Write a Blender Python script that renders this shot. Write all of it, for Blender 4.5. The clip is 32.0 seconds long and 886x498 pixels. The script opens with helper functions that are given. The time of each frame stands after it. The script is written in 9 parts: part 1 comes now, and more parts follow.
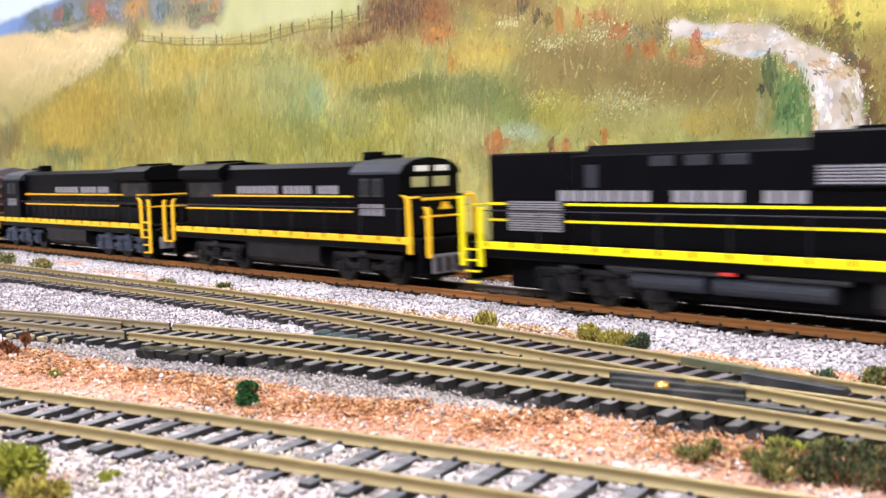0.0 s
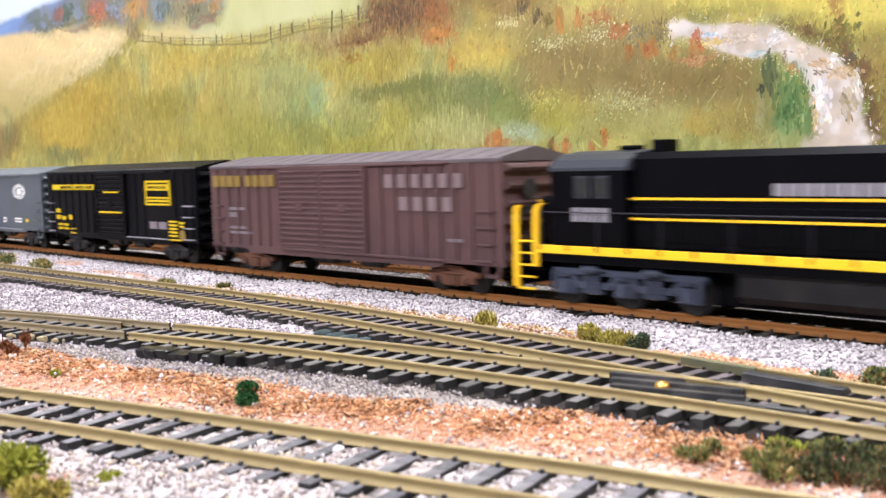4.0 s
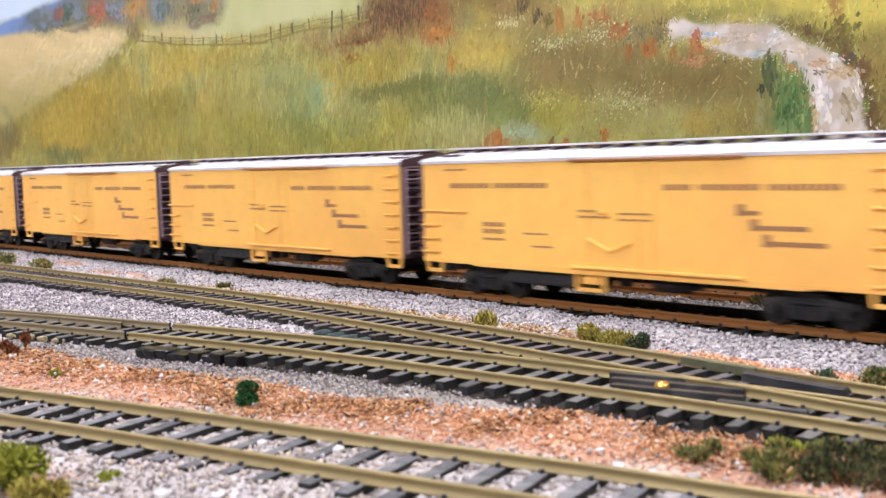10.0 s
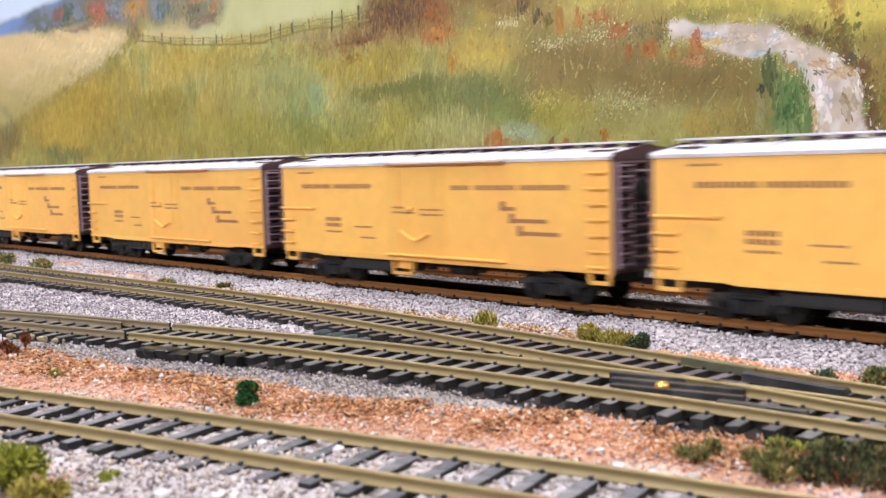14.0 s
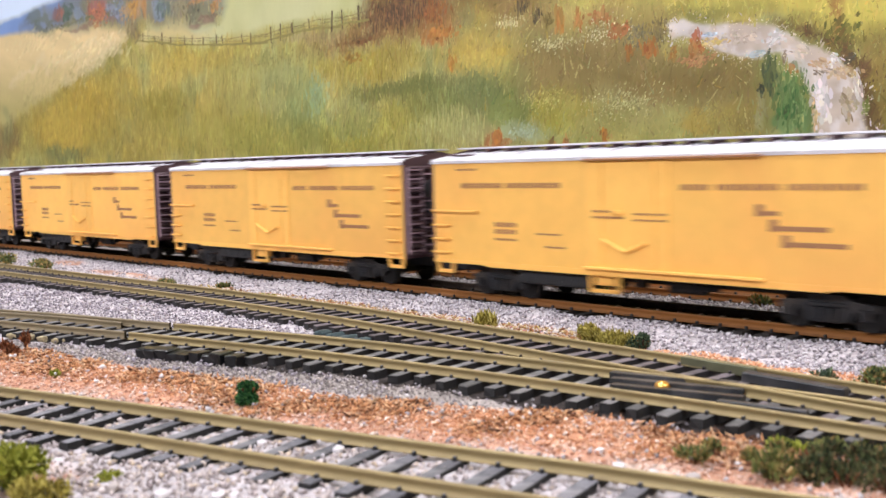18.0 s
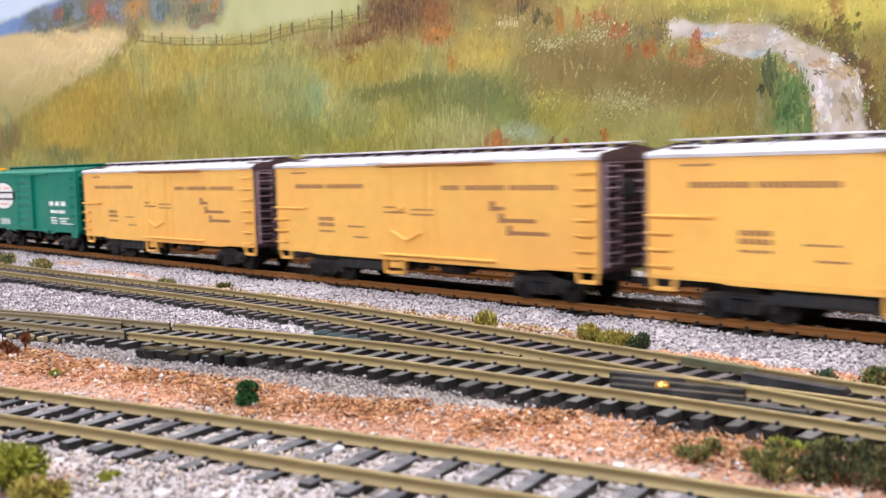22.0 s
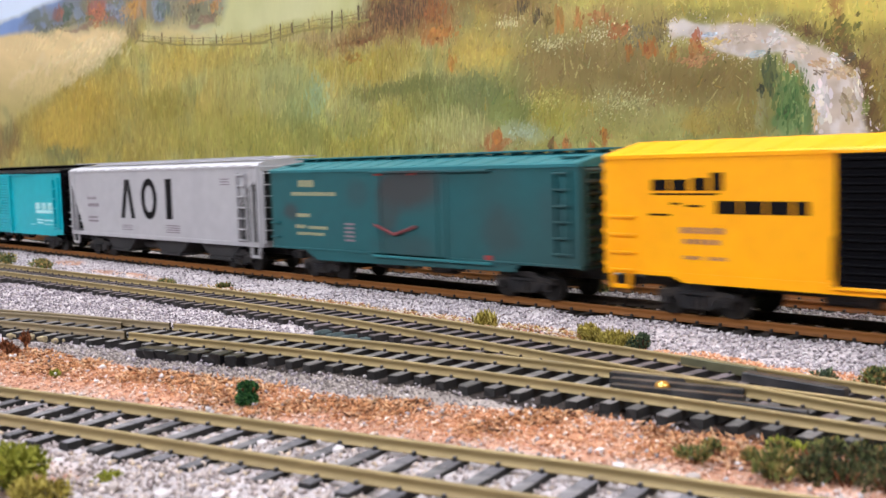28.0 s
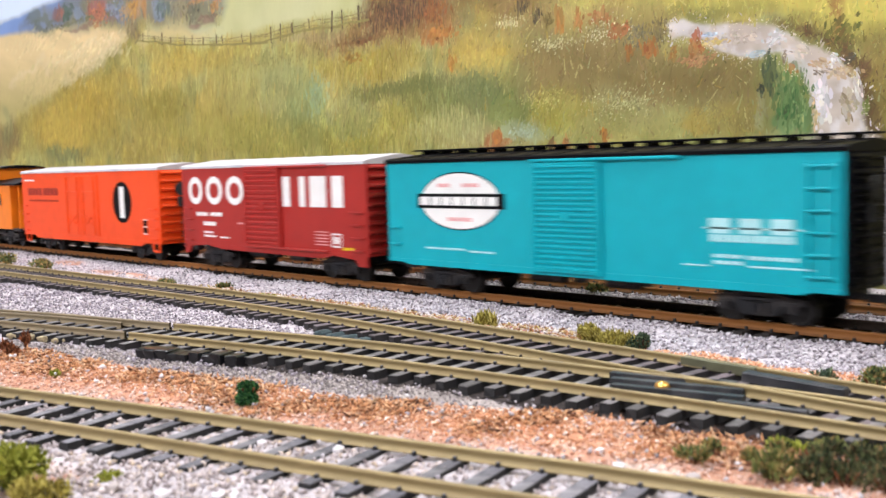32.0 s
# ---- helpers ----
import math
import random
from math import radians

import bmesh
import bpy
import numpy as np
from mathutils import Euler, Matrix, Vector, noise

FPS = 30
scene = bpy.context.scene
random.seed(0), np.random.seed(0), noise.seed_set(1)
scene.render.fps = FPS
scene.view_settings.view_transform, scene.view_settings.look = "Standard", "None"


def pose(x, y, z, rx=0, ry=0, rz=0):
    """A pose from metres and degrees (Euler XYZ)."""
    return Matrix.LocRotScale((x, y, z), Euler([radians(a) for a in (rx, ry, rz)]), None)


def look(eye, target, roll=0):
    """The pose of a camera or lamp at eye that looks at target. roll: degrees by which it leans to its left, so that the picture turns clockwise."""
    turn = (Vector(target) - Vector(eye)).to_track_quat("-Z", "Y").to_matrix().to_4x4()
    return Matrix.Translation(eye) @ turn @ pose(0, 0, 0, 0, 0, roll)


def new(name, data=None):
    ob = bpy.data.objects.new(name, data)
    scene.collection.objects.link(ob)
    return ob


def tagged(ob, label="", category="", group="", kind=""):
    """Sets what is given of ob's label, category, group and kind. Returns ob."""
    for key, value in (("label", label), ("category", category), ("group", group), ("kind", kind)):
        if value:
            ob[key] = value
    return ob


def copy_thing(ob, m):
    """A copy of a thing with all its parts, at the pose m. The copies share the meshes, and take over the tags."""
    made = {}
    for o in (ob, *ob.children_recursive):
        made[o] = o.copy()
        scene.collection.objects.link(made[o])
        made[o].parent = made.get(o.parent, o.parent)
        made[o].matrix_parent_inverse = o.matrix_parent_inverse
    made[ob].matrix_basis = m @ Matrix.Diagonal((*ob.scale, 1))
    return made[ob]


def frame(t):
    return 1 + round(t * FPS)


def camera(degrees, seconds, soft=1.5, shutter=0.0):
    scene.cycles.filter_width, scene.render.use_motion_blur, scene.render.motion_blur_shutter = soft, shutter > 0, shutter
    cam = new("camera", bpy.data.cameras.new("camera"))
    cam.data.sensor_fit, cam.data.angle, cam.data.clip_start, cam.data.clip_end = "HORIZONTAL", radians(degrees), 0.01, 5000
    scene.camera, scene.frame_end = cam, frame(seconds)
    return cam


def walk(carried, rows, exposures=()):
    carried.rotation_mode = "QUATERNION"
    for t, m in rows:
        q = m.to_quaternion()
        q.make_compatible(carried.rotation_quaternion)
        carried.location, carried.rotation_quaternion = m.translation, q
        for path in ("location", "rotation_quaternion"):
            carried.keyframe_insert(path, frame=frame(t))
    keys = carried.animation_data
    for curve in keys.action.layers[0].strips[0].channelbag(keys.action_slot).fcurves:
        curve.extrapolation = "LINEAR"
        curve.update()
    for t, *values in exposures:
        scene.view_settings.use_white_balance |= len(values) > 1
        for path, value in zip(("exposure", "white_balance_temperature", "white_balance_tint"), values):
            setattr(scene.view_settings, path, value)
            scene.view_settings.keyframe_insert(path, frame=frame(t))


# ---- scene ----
# A model railway in 1:87: a freight train rolls past a painted backdrop. Metres; rail top of the main line is z = 0.
EYE = (0.0, -0.26429, 0.04636)
YAW, PITCH, ROLL = 46.4808, 4.8732, 1.6032
cam = camera(47.306, 32.0, soft=1.5, shutter=0.85)
cam.data.dof.use_dof, cam.data.dof.focus_distance, cam.data.dof.aperture_fstop = True, 0.36, 44.0
AIM = (-math.sin(radians(YAW)) * math.cos(radians(PITCH)), math.cos(radians(YAW)) * math.cos(radians(PITCH)), -math.sin(radians(PITCH)))
TARGET = tuple(e + a for e, a in zip(EYE, AIM))
walk(cam, [(0.0, look(EYE, TARGET, -ROLL)), (32.0, look(EYE, TARGET, -ROLL))],
     [(0.0, 0.80), (3.5, 0.80), (6.0, 0.75), (7.0, 0.65), (9.0, 0.40), (10.0, 0.33), (25.0, 0.33), (28.0, 0.30), (30.0, 0.44), (32.0, 0.48)])
SPEED = 0.1170

# ---- light: a closed hobby room with ceiling luminaires ----
world = bpy.data.worlds.new("room_world")
scene.world = world
world.use_nodes = True
world.node_tree.nodes["Background"].inputs[0].default_value = (0.9, 0.93, 1.0, 1)
world.node_tree.nodes["Background"].inputs[1].default_value = 0.02


def ceiling_lamp(x, y, z, sx, sy, watts, aim):
    d = bpy.data.lights.new("ceiling_light", "AREA")
    d.shape, d.size, d.size_y, d.energy, d.color = "RECTANGLE", sx, sy, watts, (0.92, 0.94, 1.0)
    ob = new("ceiling_light", d)
    ob.matrix_world = look((x, y, z), aim)
    return ob


for lx, k in ((-2.4, 0.6), (-0.45, 1.06), (1.0, 1.0)):
    ceiling_lamp(lx, -0.03, 1.34, 1.2, 0.22, 20.0 * k, (lx + 0.05, -0.03, 0))
    ceiling_lamp(lx, -2.3, 1.34, 1.2, 0.3, 27.0 * k, (lx + 0.1, -0.1, 0))


# ---- materials ----
def mat(name, color, rough=0.6, metal=0.0, vary=0.12, scale=400.0, bump=0.15, spec=0.5, dirt=None, dirt_amount=0.4, dirt_scale=60.0, rnd=0.0, coat=0.0, side_color=None):
    """Two scales of noise on the base colour, fine relief, and optional dirt of its own shape."""
    m = bpy.data.materials.new(name)
    m.use_nodes = True
    nt = m.node_tree
    n, lk = nt.nodes, nt.links
    b = n["Principled BSDF"]
    b.inputs["Roughness"].default_value, b.inputs["Metallic"].default_value = rough, metal
    b.inputs["Specular IOR Level"].default_value = spec
    b.inputs["Coat Weight"].default_value = coat
    tc = n.new("ShaderNodeTexCoord")
    ns = n.new("ShaderNodeTexNoise")
    ns.inputs["Scale"].default_value, ns.inputs["Detail"].default_value = scale, 4
    lk.new(tc.outputs["Object"], ns.inputs["Vector"])
    hsv = n.new("ShaderNodeHueSaturation")
    hsv.inputs["Color"].default_value = (*color, 1)
    mr = n.new("ShaderNodeMapRange")
    mr.inputs[1].default_value, mr.inputs[2].default_value = 0.25, 0.75
    mr.inputs[3].default_value, mr.inputs[4].default_value = 1 - vary, 1 + vary
    lk.new(ns.outputs["Fac"], mr.inputs[0])
    val = mr.outputs[0]
    if rnd:
        oi = n.new("ShaderNodeObjectInfo")
        m2 = n.new("ShaderNodeMapRange")
        m2.inputs[3].default_value, m2.inputs[4].default_value = 1 - rnd, 1 + rnd
        lk.new(oi.outputs["Random"], m2.inputs[0])
        mu = n.new("ShaderNodeMath")
        mu.operation = "MULTIPLY"
        lk.new(val, mu.inputs[0])
        lk.new(m2.outputs[0], mu.inputs[1])
        val = mu.outputs[0]
    lk.new(val, hsv.inputs["Value"])
    out = hsv.outputs[0]
    if dirt:
        nd = n.new("ShaderNodeTexNoise")
        nd.inputs["Scale"].default_value, nd.inputs["Detail"].default_value = dirt_scale, 5
        lk.new(tc.outputs["Object"], nd.inputs["Vector"])
        md = n.new("ShaderNodeMapRange")
        md.inputs[1].default_value, md.inputs[2].default_value = 0.48, 0.72
        md.inputs[3].default_value, md.inputs[4].default_value = 0, dirt_amount
        lk.new(nd.outputs["Fac"], md.inputs[0])
        mx = n.new("ShaderNodeMix")
        mx.data_type = "RGBA"
        lk.new(md.outputs[0], mx.inputs[0])
        lk.new(out, mx.inputs[6])
        mx.inputs[7].default_value = (*dirt, 1)
        out = mx.outputs[2]
    if side_color:  # colour by facing: upward faces keep the base, all others take this one
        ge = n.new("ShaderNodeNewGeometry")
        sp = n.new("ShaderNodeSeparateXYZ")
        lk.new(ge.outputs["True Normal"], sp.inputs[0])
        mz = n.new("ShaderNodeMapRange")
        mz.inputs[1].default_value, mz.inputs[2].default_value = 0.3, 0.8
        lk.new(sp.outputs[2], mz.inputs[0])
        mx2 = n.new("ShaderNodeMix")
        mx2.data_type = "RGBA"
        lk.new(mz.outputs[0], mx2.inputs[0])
        mx2.inputs[6].default_value = (*side_color, 1)
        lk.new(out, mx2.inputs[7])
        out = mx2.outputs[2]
    lk.new(out, b.inputs["Base Color"])
    if bump:
        bp = n.new("ShaderNodeBump")
        bp.inputs["Strength"].default_value, bp.inputs["Distance"].default_value = bump, 0.0003
        lk.new(ns.outputs["Fac"], bp.inputs["Height"])
        lk.new(bp.outputs[0], b.inputs["Normal"])
    return m


def grains(name, stops, rough=0.85):
    """A colour for each loose grain, from a ramp, by mesh island."""
    m = bpy.data.materials.new(name)
    m.use_nodes = True
    n, lk = m.node_tree.nodes, m.node_tree.links
    b = n["Principled BSDF"]
    b.inputs["Roughness"].default_value = rough
    b.inputs["Specular IOR Level"].default_value = 0.3
    ge = n.new("ShaderNodeNewGeometry")
    rp = n.new("ShaderNodeValToRGB")
    els = rp.color_ramp.elements
    while len(els) < len(stops):
        els.new(0.5)
    for e, (pos, c) in zip(els, stops):
        e.position, e.color = pos, (*c, 1)
    lk.new(ge.outputs["Random Per Island"], rp.inputs[0])
    lk.new(rp.outputs[0], b.inputs["Base Color"])
    return m


M_RAIL = mat("nickel_rail", (0.33, 0.247, 0.116), 0.5, 0.25, 0.28, 260, 0.3, dirt=(0.16, 0.115, 0.065), dirt_amount=0.8, dirt_scale=70, side_color=(0.265, 0.193, 0.086))
M_RAILD = mat("grimy_brown_rail", (0.22, 0.165, 0.10), 0.6, 0.15, 0.3, 260, 0.3, dirt=(0.10, 0.075, 0.055), dirt_amount=0.8, dirt_scale=70, side_color=(0.20, 0.15, 0.085))
M_RUST = mat("rusty_rail", (0.20, 0.078, 0.018), 0.7, 0.1, 0.35, 500, 0.3, dirt=(0.06, 0.028, 0.014), dirt_amount=0.8, dirt_scale=110, side_color=(0.25, 0.09, 0.016))
# far main rail: the same rust, darkened for the shade under the train
M_RUST_SHADE = mat("shaded_rust_rail", (0.05, 0.03, 0.02), 0.7, 0.1, 0.35, 500, 0.3)
M_TIE = mat("grey_tie", (0.115, 0.108, 0.122), 0.8, 0, 0.45, 700, 0.6, dirt=(0.3, 0.28, 0.28), dirt_amount=0.5, dirt_scale=140, rnd=0.35, side_color=(0.012, 0.011, 0.012))
M_TIEM = mat("dusty_tie", (0.11, 0.10, 0.10), 0.85, 0, 0.45, 700, 0.6, dirt=(0.34, 0.31, 0.30), dirt_amount=0.55, dirt_scale=150, rnd=0.4, side_color=(0.014, 0.012, 0.013))
M_TIES = mat("purple_grey_tie", (0.10, 0.078, 0.084), 0.8, 0, 0.4, 700, 0.5, dirt=(0.2, 0.18, 0.18), dirt_amount=0.5, dirt_scale=140, rnd=0.35, side_color=(0.02, 0.017, 0.018))
M_TIEK = mat("dark_tie", (0.03, 0.024, 0.022), 0.8, 0, 0.35, 900, 0.5, rnd=0.3)
M_BLACKPL = mat("black_plastic", (0.018, 0.018, 0.022), 0.5, 0, 0.35, 300, 0.3, dirt=(0.15, 0.135, 0.135), dirt_amount=0.5, dirt_scale=110)
M_GLOSSB = mat("glossy_black_tar", (0.008, 0.008, 0.01), 0.28, 0, 0.3, 300, 0.6)
M_BRASS = mat("brass_nub", (0.8, 0.45, 0.12), 0.3, 0.9, 0.1, 500, 0.05)
M_WHEEL = mat("wheel_steel", (0.016, 0.014, 0.014), 0.5, 0.4, 0.2, 500, 0.1)
M_FRAME = mat("truck_black", (0.016, 0.016, 0.019), 0.5, 0, 0.3, 500, 0.25, 0.3, dirt=(0.08, 0.062, 0.052), dirt_amount=0.6, dirt_scale=120)
M_TRUCKL = mat("oily_black_truck", (0.007, 0.007, 0.009), 0.4, 0, 0.3, 500, 0.25, 0.3, dirt=(0.03, 0.026, 0.026), dirt_amount=0.5, dirt_scale=120)
M_UNDER = mat("underframe_grey", (0.019, 0.019, 0.022), 0.6, 0, 0.2, 500, 0.15)
M_ROOM = mat("room_paint", (0.62, 0.6, 0.56), 0.9, 0, 0.05, 6, 0.1)
M_FLOORR = mat("room_floor", (0.2, 0.18, 0.16), 0.8, 0, 0.1, 6, 0.1)


# ---- mesh helpers (millimetres in, metres out) ----
def box(bm, x0, x1, y0, y1, z0, z1, bev=0.0):
    r = bmesh.ops.create_cube(bm, size=1)
    vs = r["verts"]
    for v in vs:
        v.co = Vector(((x0 + x1) / 2 + v.co.x * (x1 - x0), (y0 + y1) / 2 + v.co.y * (y1 - y0), (z0 + z1) / 2 + v.co.z * (z1 - z0)))
    if bev:
        es = list({e for v in vs for e in v.link_edges})
        bmesh.ops.bevel(bm, geom=es, offset=bev, segments=1, affect="EDGES")


def prism(bm, pts, a, b, axis="x"):
    """A closed outline swept from a to b; the outline is (y, z) for x, (x, z) for y, (x, y) for z."""
    put = {"x": lambda u, w, t: (t, u, w), "y": lambda u, w, t: (u, t, w), "z": lambda u, w, t: (u, w, t)}[axis]
    va = [bm.verts.new(put(u, w, a)) for u, w in pts]
    vb = [bm.verts.new(put(u, w, b)) for u, w in pts]
    k = len(pts)
    bm.faces.new(va)
    bm.faces.new(vb[::-1])
    for i in range(k):
        bm.faces.new((va[i], vb[i], vb[(i + 1) % k], va[(i + 1) % k]))


def rod(bm, p, q, r, n=6):
    p, q = Vector(p), Vector(q)
    d = q - p
    m = Matrix.Translation((p + q) / 2) @ d.to_track_quat("Z", "Y").to_matrix().to_4x4()
    bmesh.ops.create_cone(bm, cap_ends=True, segments=n, radius1=r, radius2=r, depth=d.length, matrix=m)


def disc(cx, cz, rx, rz, n=28):
    return [(cx + rx * math.cos(2 * math.pi * i / n), cz + rz * math.sin(2 * math.pi * i / n)) for i in range(n)]


def mesh_of(name, bm, material, smooth=False):
    bmesh.ops.recalc_face_normals(bm, faces=bm.faces[:])
    me = bpy.data.meshes.new(name)
    bm.to_mesh(me)
    bm.free()
    me.transform(Matrix.Scale(0.001, 4))
    me.materials.append(material)
    if smooth:
        me.shade_smooth()
    return me


def link_part(name, me, parent, label="", at=None):
    ob = new(name, me)
    ob.parent = parent
    if at:
        ob.location = tuple(c * 0.001 for c in at)
    if label:
        tagged(ob, label)
    return ob


def part(name, bm, material, parent, label="", smooth=False):
    return link_part(name, mesh_of(name, bm, material, smooth), parent, label)


def bars(parent, material, name, rects, y=-18.0, thick=0.12, label=""):
    """Flat painted marks on a side, each (x0, x1, z0, z1), as one lettering part."""
    big = [r for r in rects if (r[1] - r[0]) * (r[3] - r[2]) > 14]
    small = [r for r in rects if r not in big]
    for group in [[r] for r in big] + ([small] if small else []):
        bm = bmesh.new()
        for x0, x1, z0, z1 in group:
            box(bm, x0, x1, y - thick, y + 0.3, z0, z1)
        ob = part(name, bm, material, parent, label)
        if len(group) > 1:
            tagged(ob, kind="stuff")
    return ob


def word(x, z, h, letters, w, gap):
    """Plain bars of one word: a bar for each character."""
    return [(x + i * (w + gap), x + i * (w + gap) + w, z, z + h) for i in range(letters)]


# ---- the room ----
def slab(name, x0, x1, y0, y1, z0, z1, material, label):
    bm = bmesh.new()
    box(bm, x0 * 1e3, x1 * 1e3, y0 * 1e3, y1 * 1e3, z0 * 1e3, z1 * 1e3)
    return tagged(new(name, mesh_of(name, bm, material)), label, name.split("_")[0], kind="structure")


slab("floor", -6.2, 5.7, -3.7, 1.2, -1.3, -1.2, M_FLOORR, "dull brown floor of the hobby room")
slab("ceiling", -6.2, 5.7, -3.7, 1.2, 1.4, 1.5, M_ROOM, "plain off-white ceiling over the layout")
slab("wall_north", -6.2, 5.7, 1.1, 1.2, -1.2, 1.4, M_ROOM, "plain painted wall behind the backdrop")
slab("wall_south", -6.2, 5.7, -3.7, -3.6, -1.2, 1.4, M_ROOM, "plain painted wall facing the layout")
slab("wall_west", -6.2, -6.1, -3.6, 1.1, -1.2, 1.4, M_ROOM, "plain painted end wall of the room")
slab("wall_east", 5.6, 5.7, -3.6, 1.1, -1.2, 1.4, M_ROOM, "plain painted end wall of the room")


# ---- numpy noise ----
NOISE_TABLES = {}


def vnoise(x, y, seed=0, octaves=3):
    """Smooth value noise of about 0 to 1 with unit cells."""
    if seed not in NOISE_TABLES:
        NOISE_TABLES[seed] = np.random.RandomState(seed).rand(256, 256)
    tab = NOISE_TABLES[seed]
    out, amp, tot = 0.0, 1.0, 0.0
    for o in range(octaves):
        fx, fy = np.floor(x), np.floor(y)
        u, w = x - fx, y - fy
        u, w = u * u * (3 - 2 * u), w * w * (3 - 2 * w)
        i, j = fx.astype(int) & 255, fy.astype(int) & 255
        i2, j2 = (i + 1) & 255, (j + 1) & 255
        out = out + amp * ((tab[i, j] * (1 - u) + tab[i2, j] * u) * (1 - w) + (tab[i, j2] * (1 - u) + tab[i2, j2] * u) * w)
        tot += amp
        amp *= 0.55
        x, y = x * 2.03 + 7.1, y * 2.03 + 3.7
    return out / tot


def lin(r, g, b):
    """Linear colour from 0 to 255 picture values."""
    return np.array([((c / 255 + 0.055) / 1.055) ** 2.4 if c > 10 else c / 255 / 12.92 for c in (r, g, b)])


def inside(px, pz, poly, soft):
    """1 inside an outline, 0 outside, with an edge of that softness."""
    k = len(poly)
    best = np.full(px.shape, 1e9)
    inn = np.zeros(px.shape, bool)
    for i in range(k):
        (ax, az), (bx, bz) = poly[i], poly[(i + 1) % k]
        dx, dz = bx - ax, bz - az
        t = np.clip(((px - ax) * dx + (pz - az) * dz) / (dx * dx + dz * dz + 1e-12), 0, 1)
        best = np.minimum(best, np.hypot(px - ax - t * dx, pz - az - t * dz))
        cut = (az > pz) != (bz > pz)
        inn ^= cut & (px < ax + (pz - az) * dx / (dz if dz else 1e-12))
    return np.clip(0.5 + np.where(inn, best, -best) / soft, 0, 1)


# ---- the painted backdrop: hills in autumn colours on a board ----
BOARD_Y = 0.11
SKY = [(-1.4, 0.197), (-1.0, 0.1915), (-0.945, 0.192), (-0.906, 0.1935), (-0.858, 0.196), (-0.855, 0.4), (-1.4, 0.4)]
BLUE_HILL = [(-1.3, 0.18), (-1.063, 0.1855), (-1.0, 0.1915), (-0.919, 0.1935), (-0.858, 0.197), (-0.8, 0.195), (-0.86, 0.172), (-1.0, 0.179)]
TREES = [(-0.96, 0.180), (-0.87, 0.1909), (-0.823, 0.22), (-0.58, 0.22), (-0.604, 0.1489), (-0.652, 0.1508), (-0.72, 0.1566), (-0.85, 0.170)]
FIELD = [(-1.5, 0.205), (-1.002, 0.184), (-0.861, 0.1716), (-0.733, 0.1578), (-0.753, 0.1474), (-0.833, 0.1299), (-0.887, 0.1171), (-0.96, 0.1011), (-1.115, 0.077), (-1.5, 0.05)]
MEADOW = [(-0.725, 0.1458), (-0.702, 0.1546), (-0.607, 0.1474), (-0.598, 0.25), (-0.43, 0.25), (-0.451, 0.1328), (-0.535, 0.1342), (-0.601, 0.1328), (-0.662, 0.1399)]
FENCE = [(-0.725, 0.1483), (-0.662, 0.1391), (-0.594, 0.132), (-0.554, 0.1303), (-0.511, 0.1325), (-0.477, 0.1315), (-0.449, 0.1316)]
RED_WOOD = [(-0.455, 0.128), (-0.443, 0.17), (-0.375, 0.16), (-0.388, 0.122), (-0.427, 0.1182)]
ROAD = [(-0.2511, 0.1031), (-0.2421, 0.1032), (-0.2291, 0.1007), (-0.2187, 0.0991), (-0.2087, 0.0984), (-0.2009, 0.0963), (-0.1943, 0.0921), (-0.1878, 0.0884), (-0.1815, 0.0852), (-0.1757, 0.0804), (-0.1705, 0.0754), (-0.1672, 0.0699), (-0.1651, 0.0646), (-0.1637, 0.0593), (-0.1633, 0.0520), (-0.1628, 0.0416), (-0.1849, 0.0420), (-0.1840, 0.0537), (-0.1834, 0.0603), (-0.1843, 0.0658), (-0.1866, 0.0702), (-0.1896, 0.0748), (-0.1933, 0.0786), (-0.1966, 0.0815), (-0.1983, 0.0860), (-0.2033, 0.0856), (-0.2075, 0.0838), (-0.2125, 0.0847), (-0.2188, 0.0871), (-0.2265, 0.0890), (-0.2318, 0.0911), (-0.2334, 0.0945), (-0.2410, 0.0967), (-0.2477, 0.0965), (-0.2494, 0.0998)]
SHRUB = [(-0.207, 0.0829), (-0.2, 0.0833), (-0.192, 0.0771), (-0.1865, 0.0659), (-0.1865, 0.046), (-0.205, 0.046), (-0.206, 0.0672)]
BARE = [(-0.332, 0.1077), (-0.251, 0.1), (-0.248, 0.0866), (-0.211, 0.0832), (-0.211, 0.0652), (-0.246, 0.0672), (-0.308, 0.0735), (-0.332, 0.0887)]
SHADE = [(-0.479, 0.0975), (-0.401, 0.0914), (-0.388, 0.0803), (-0.469, 0.0852)]

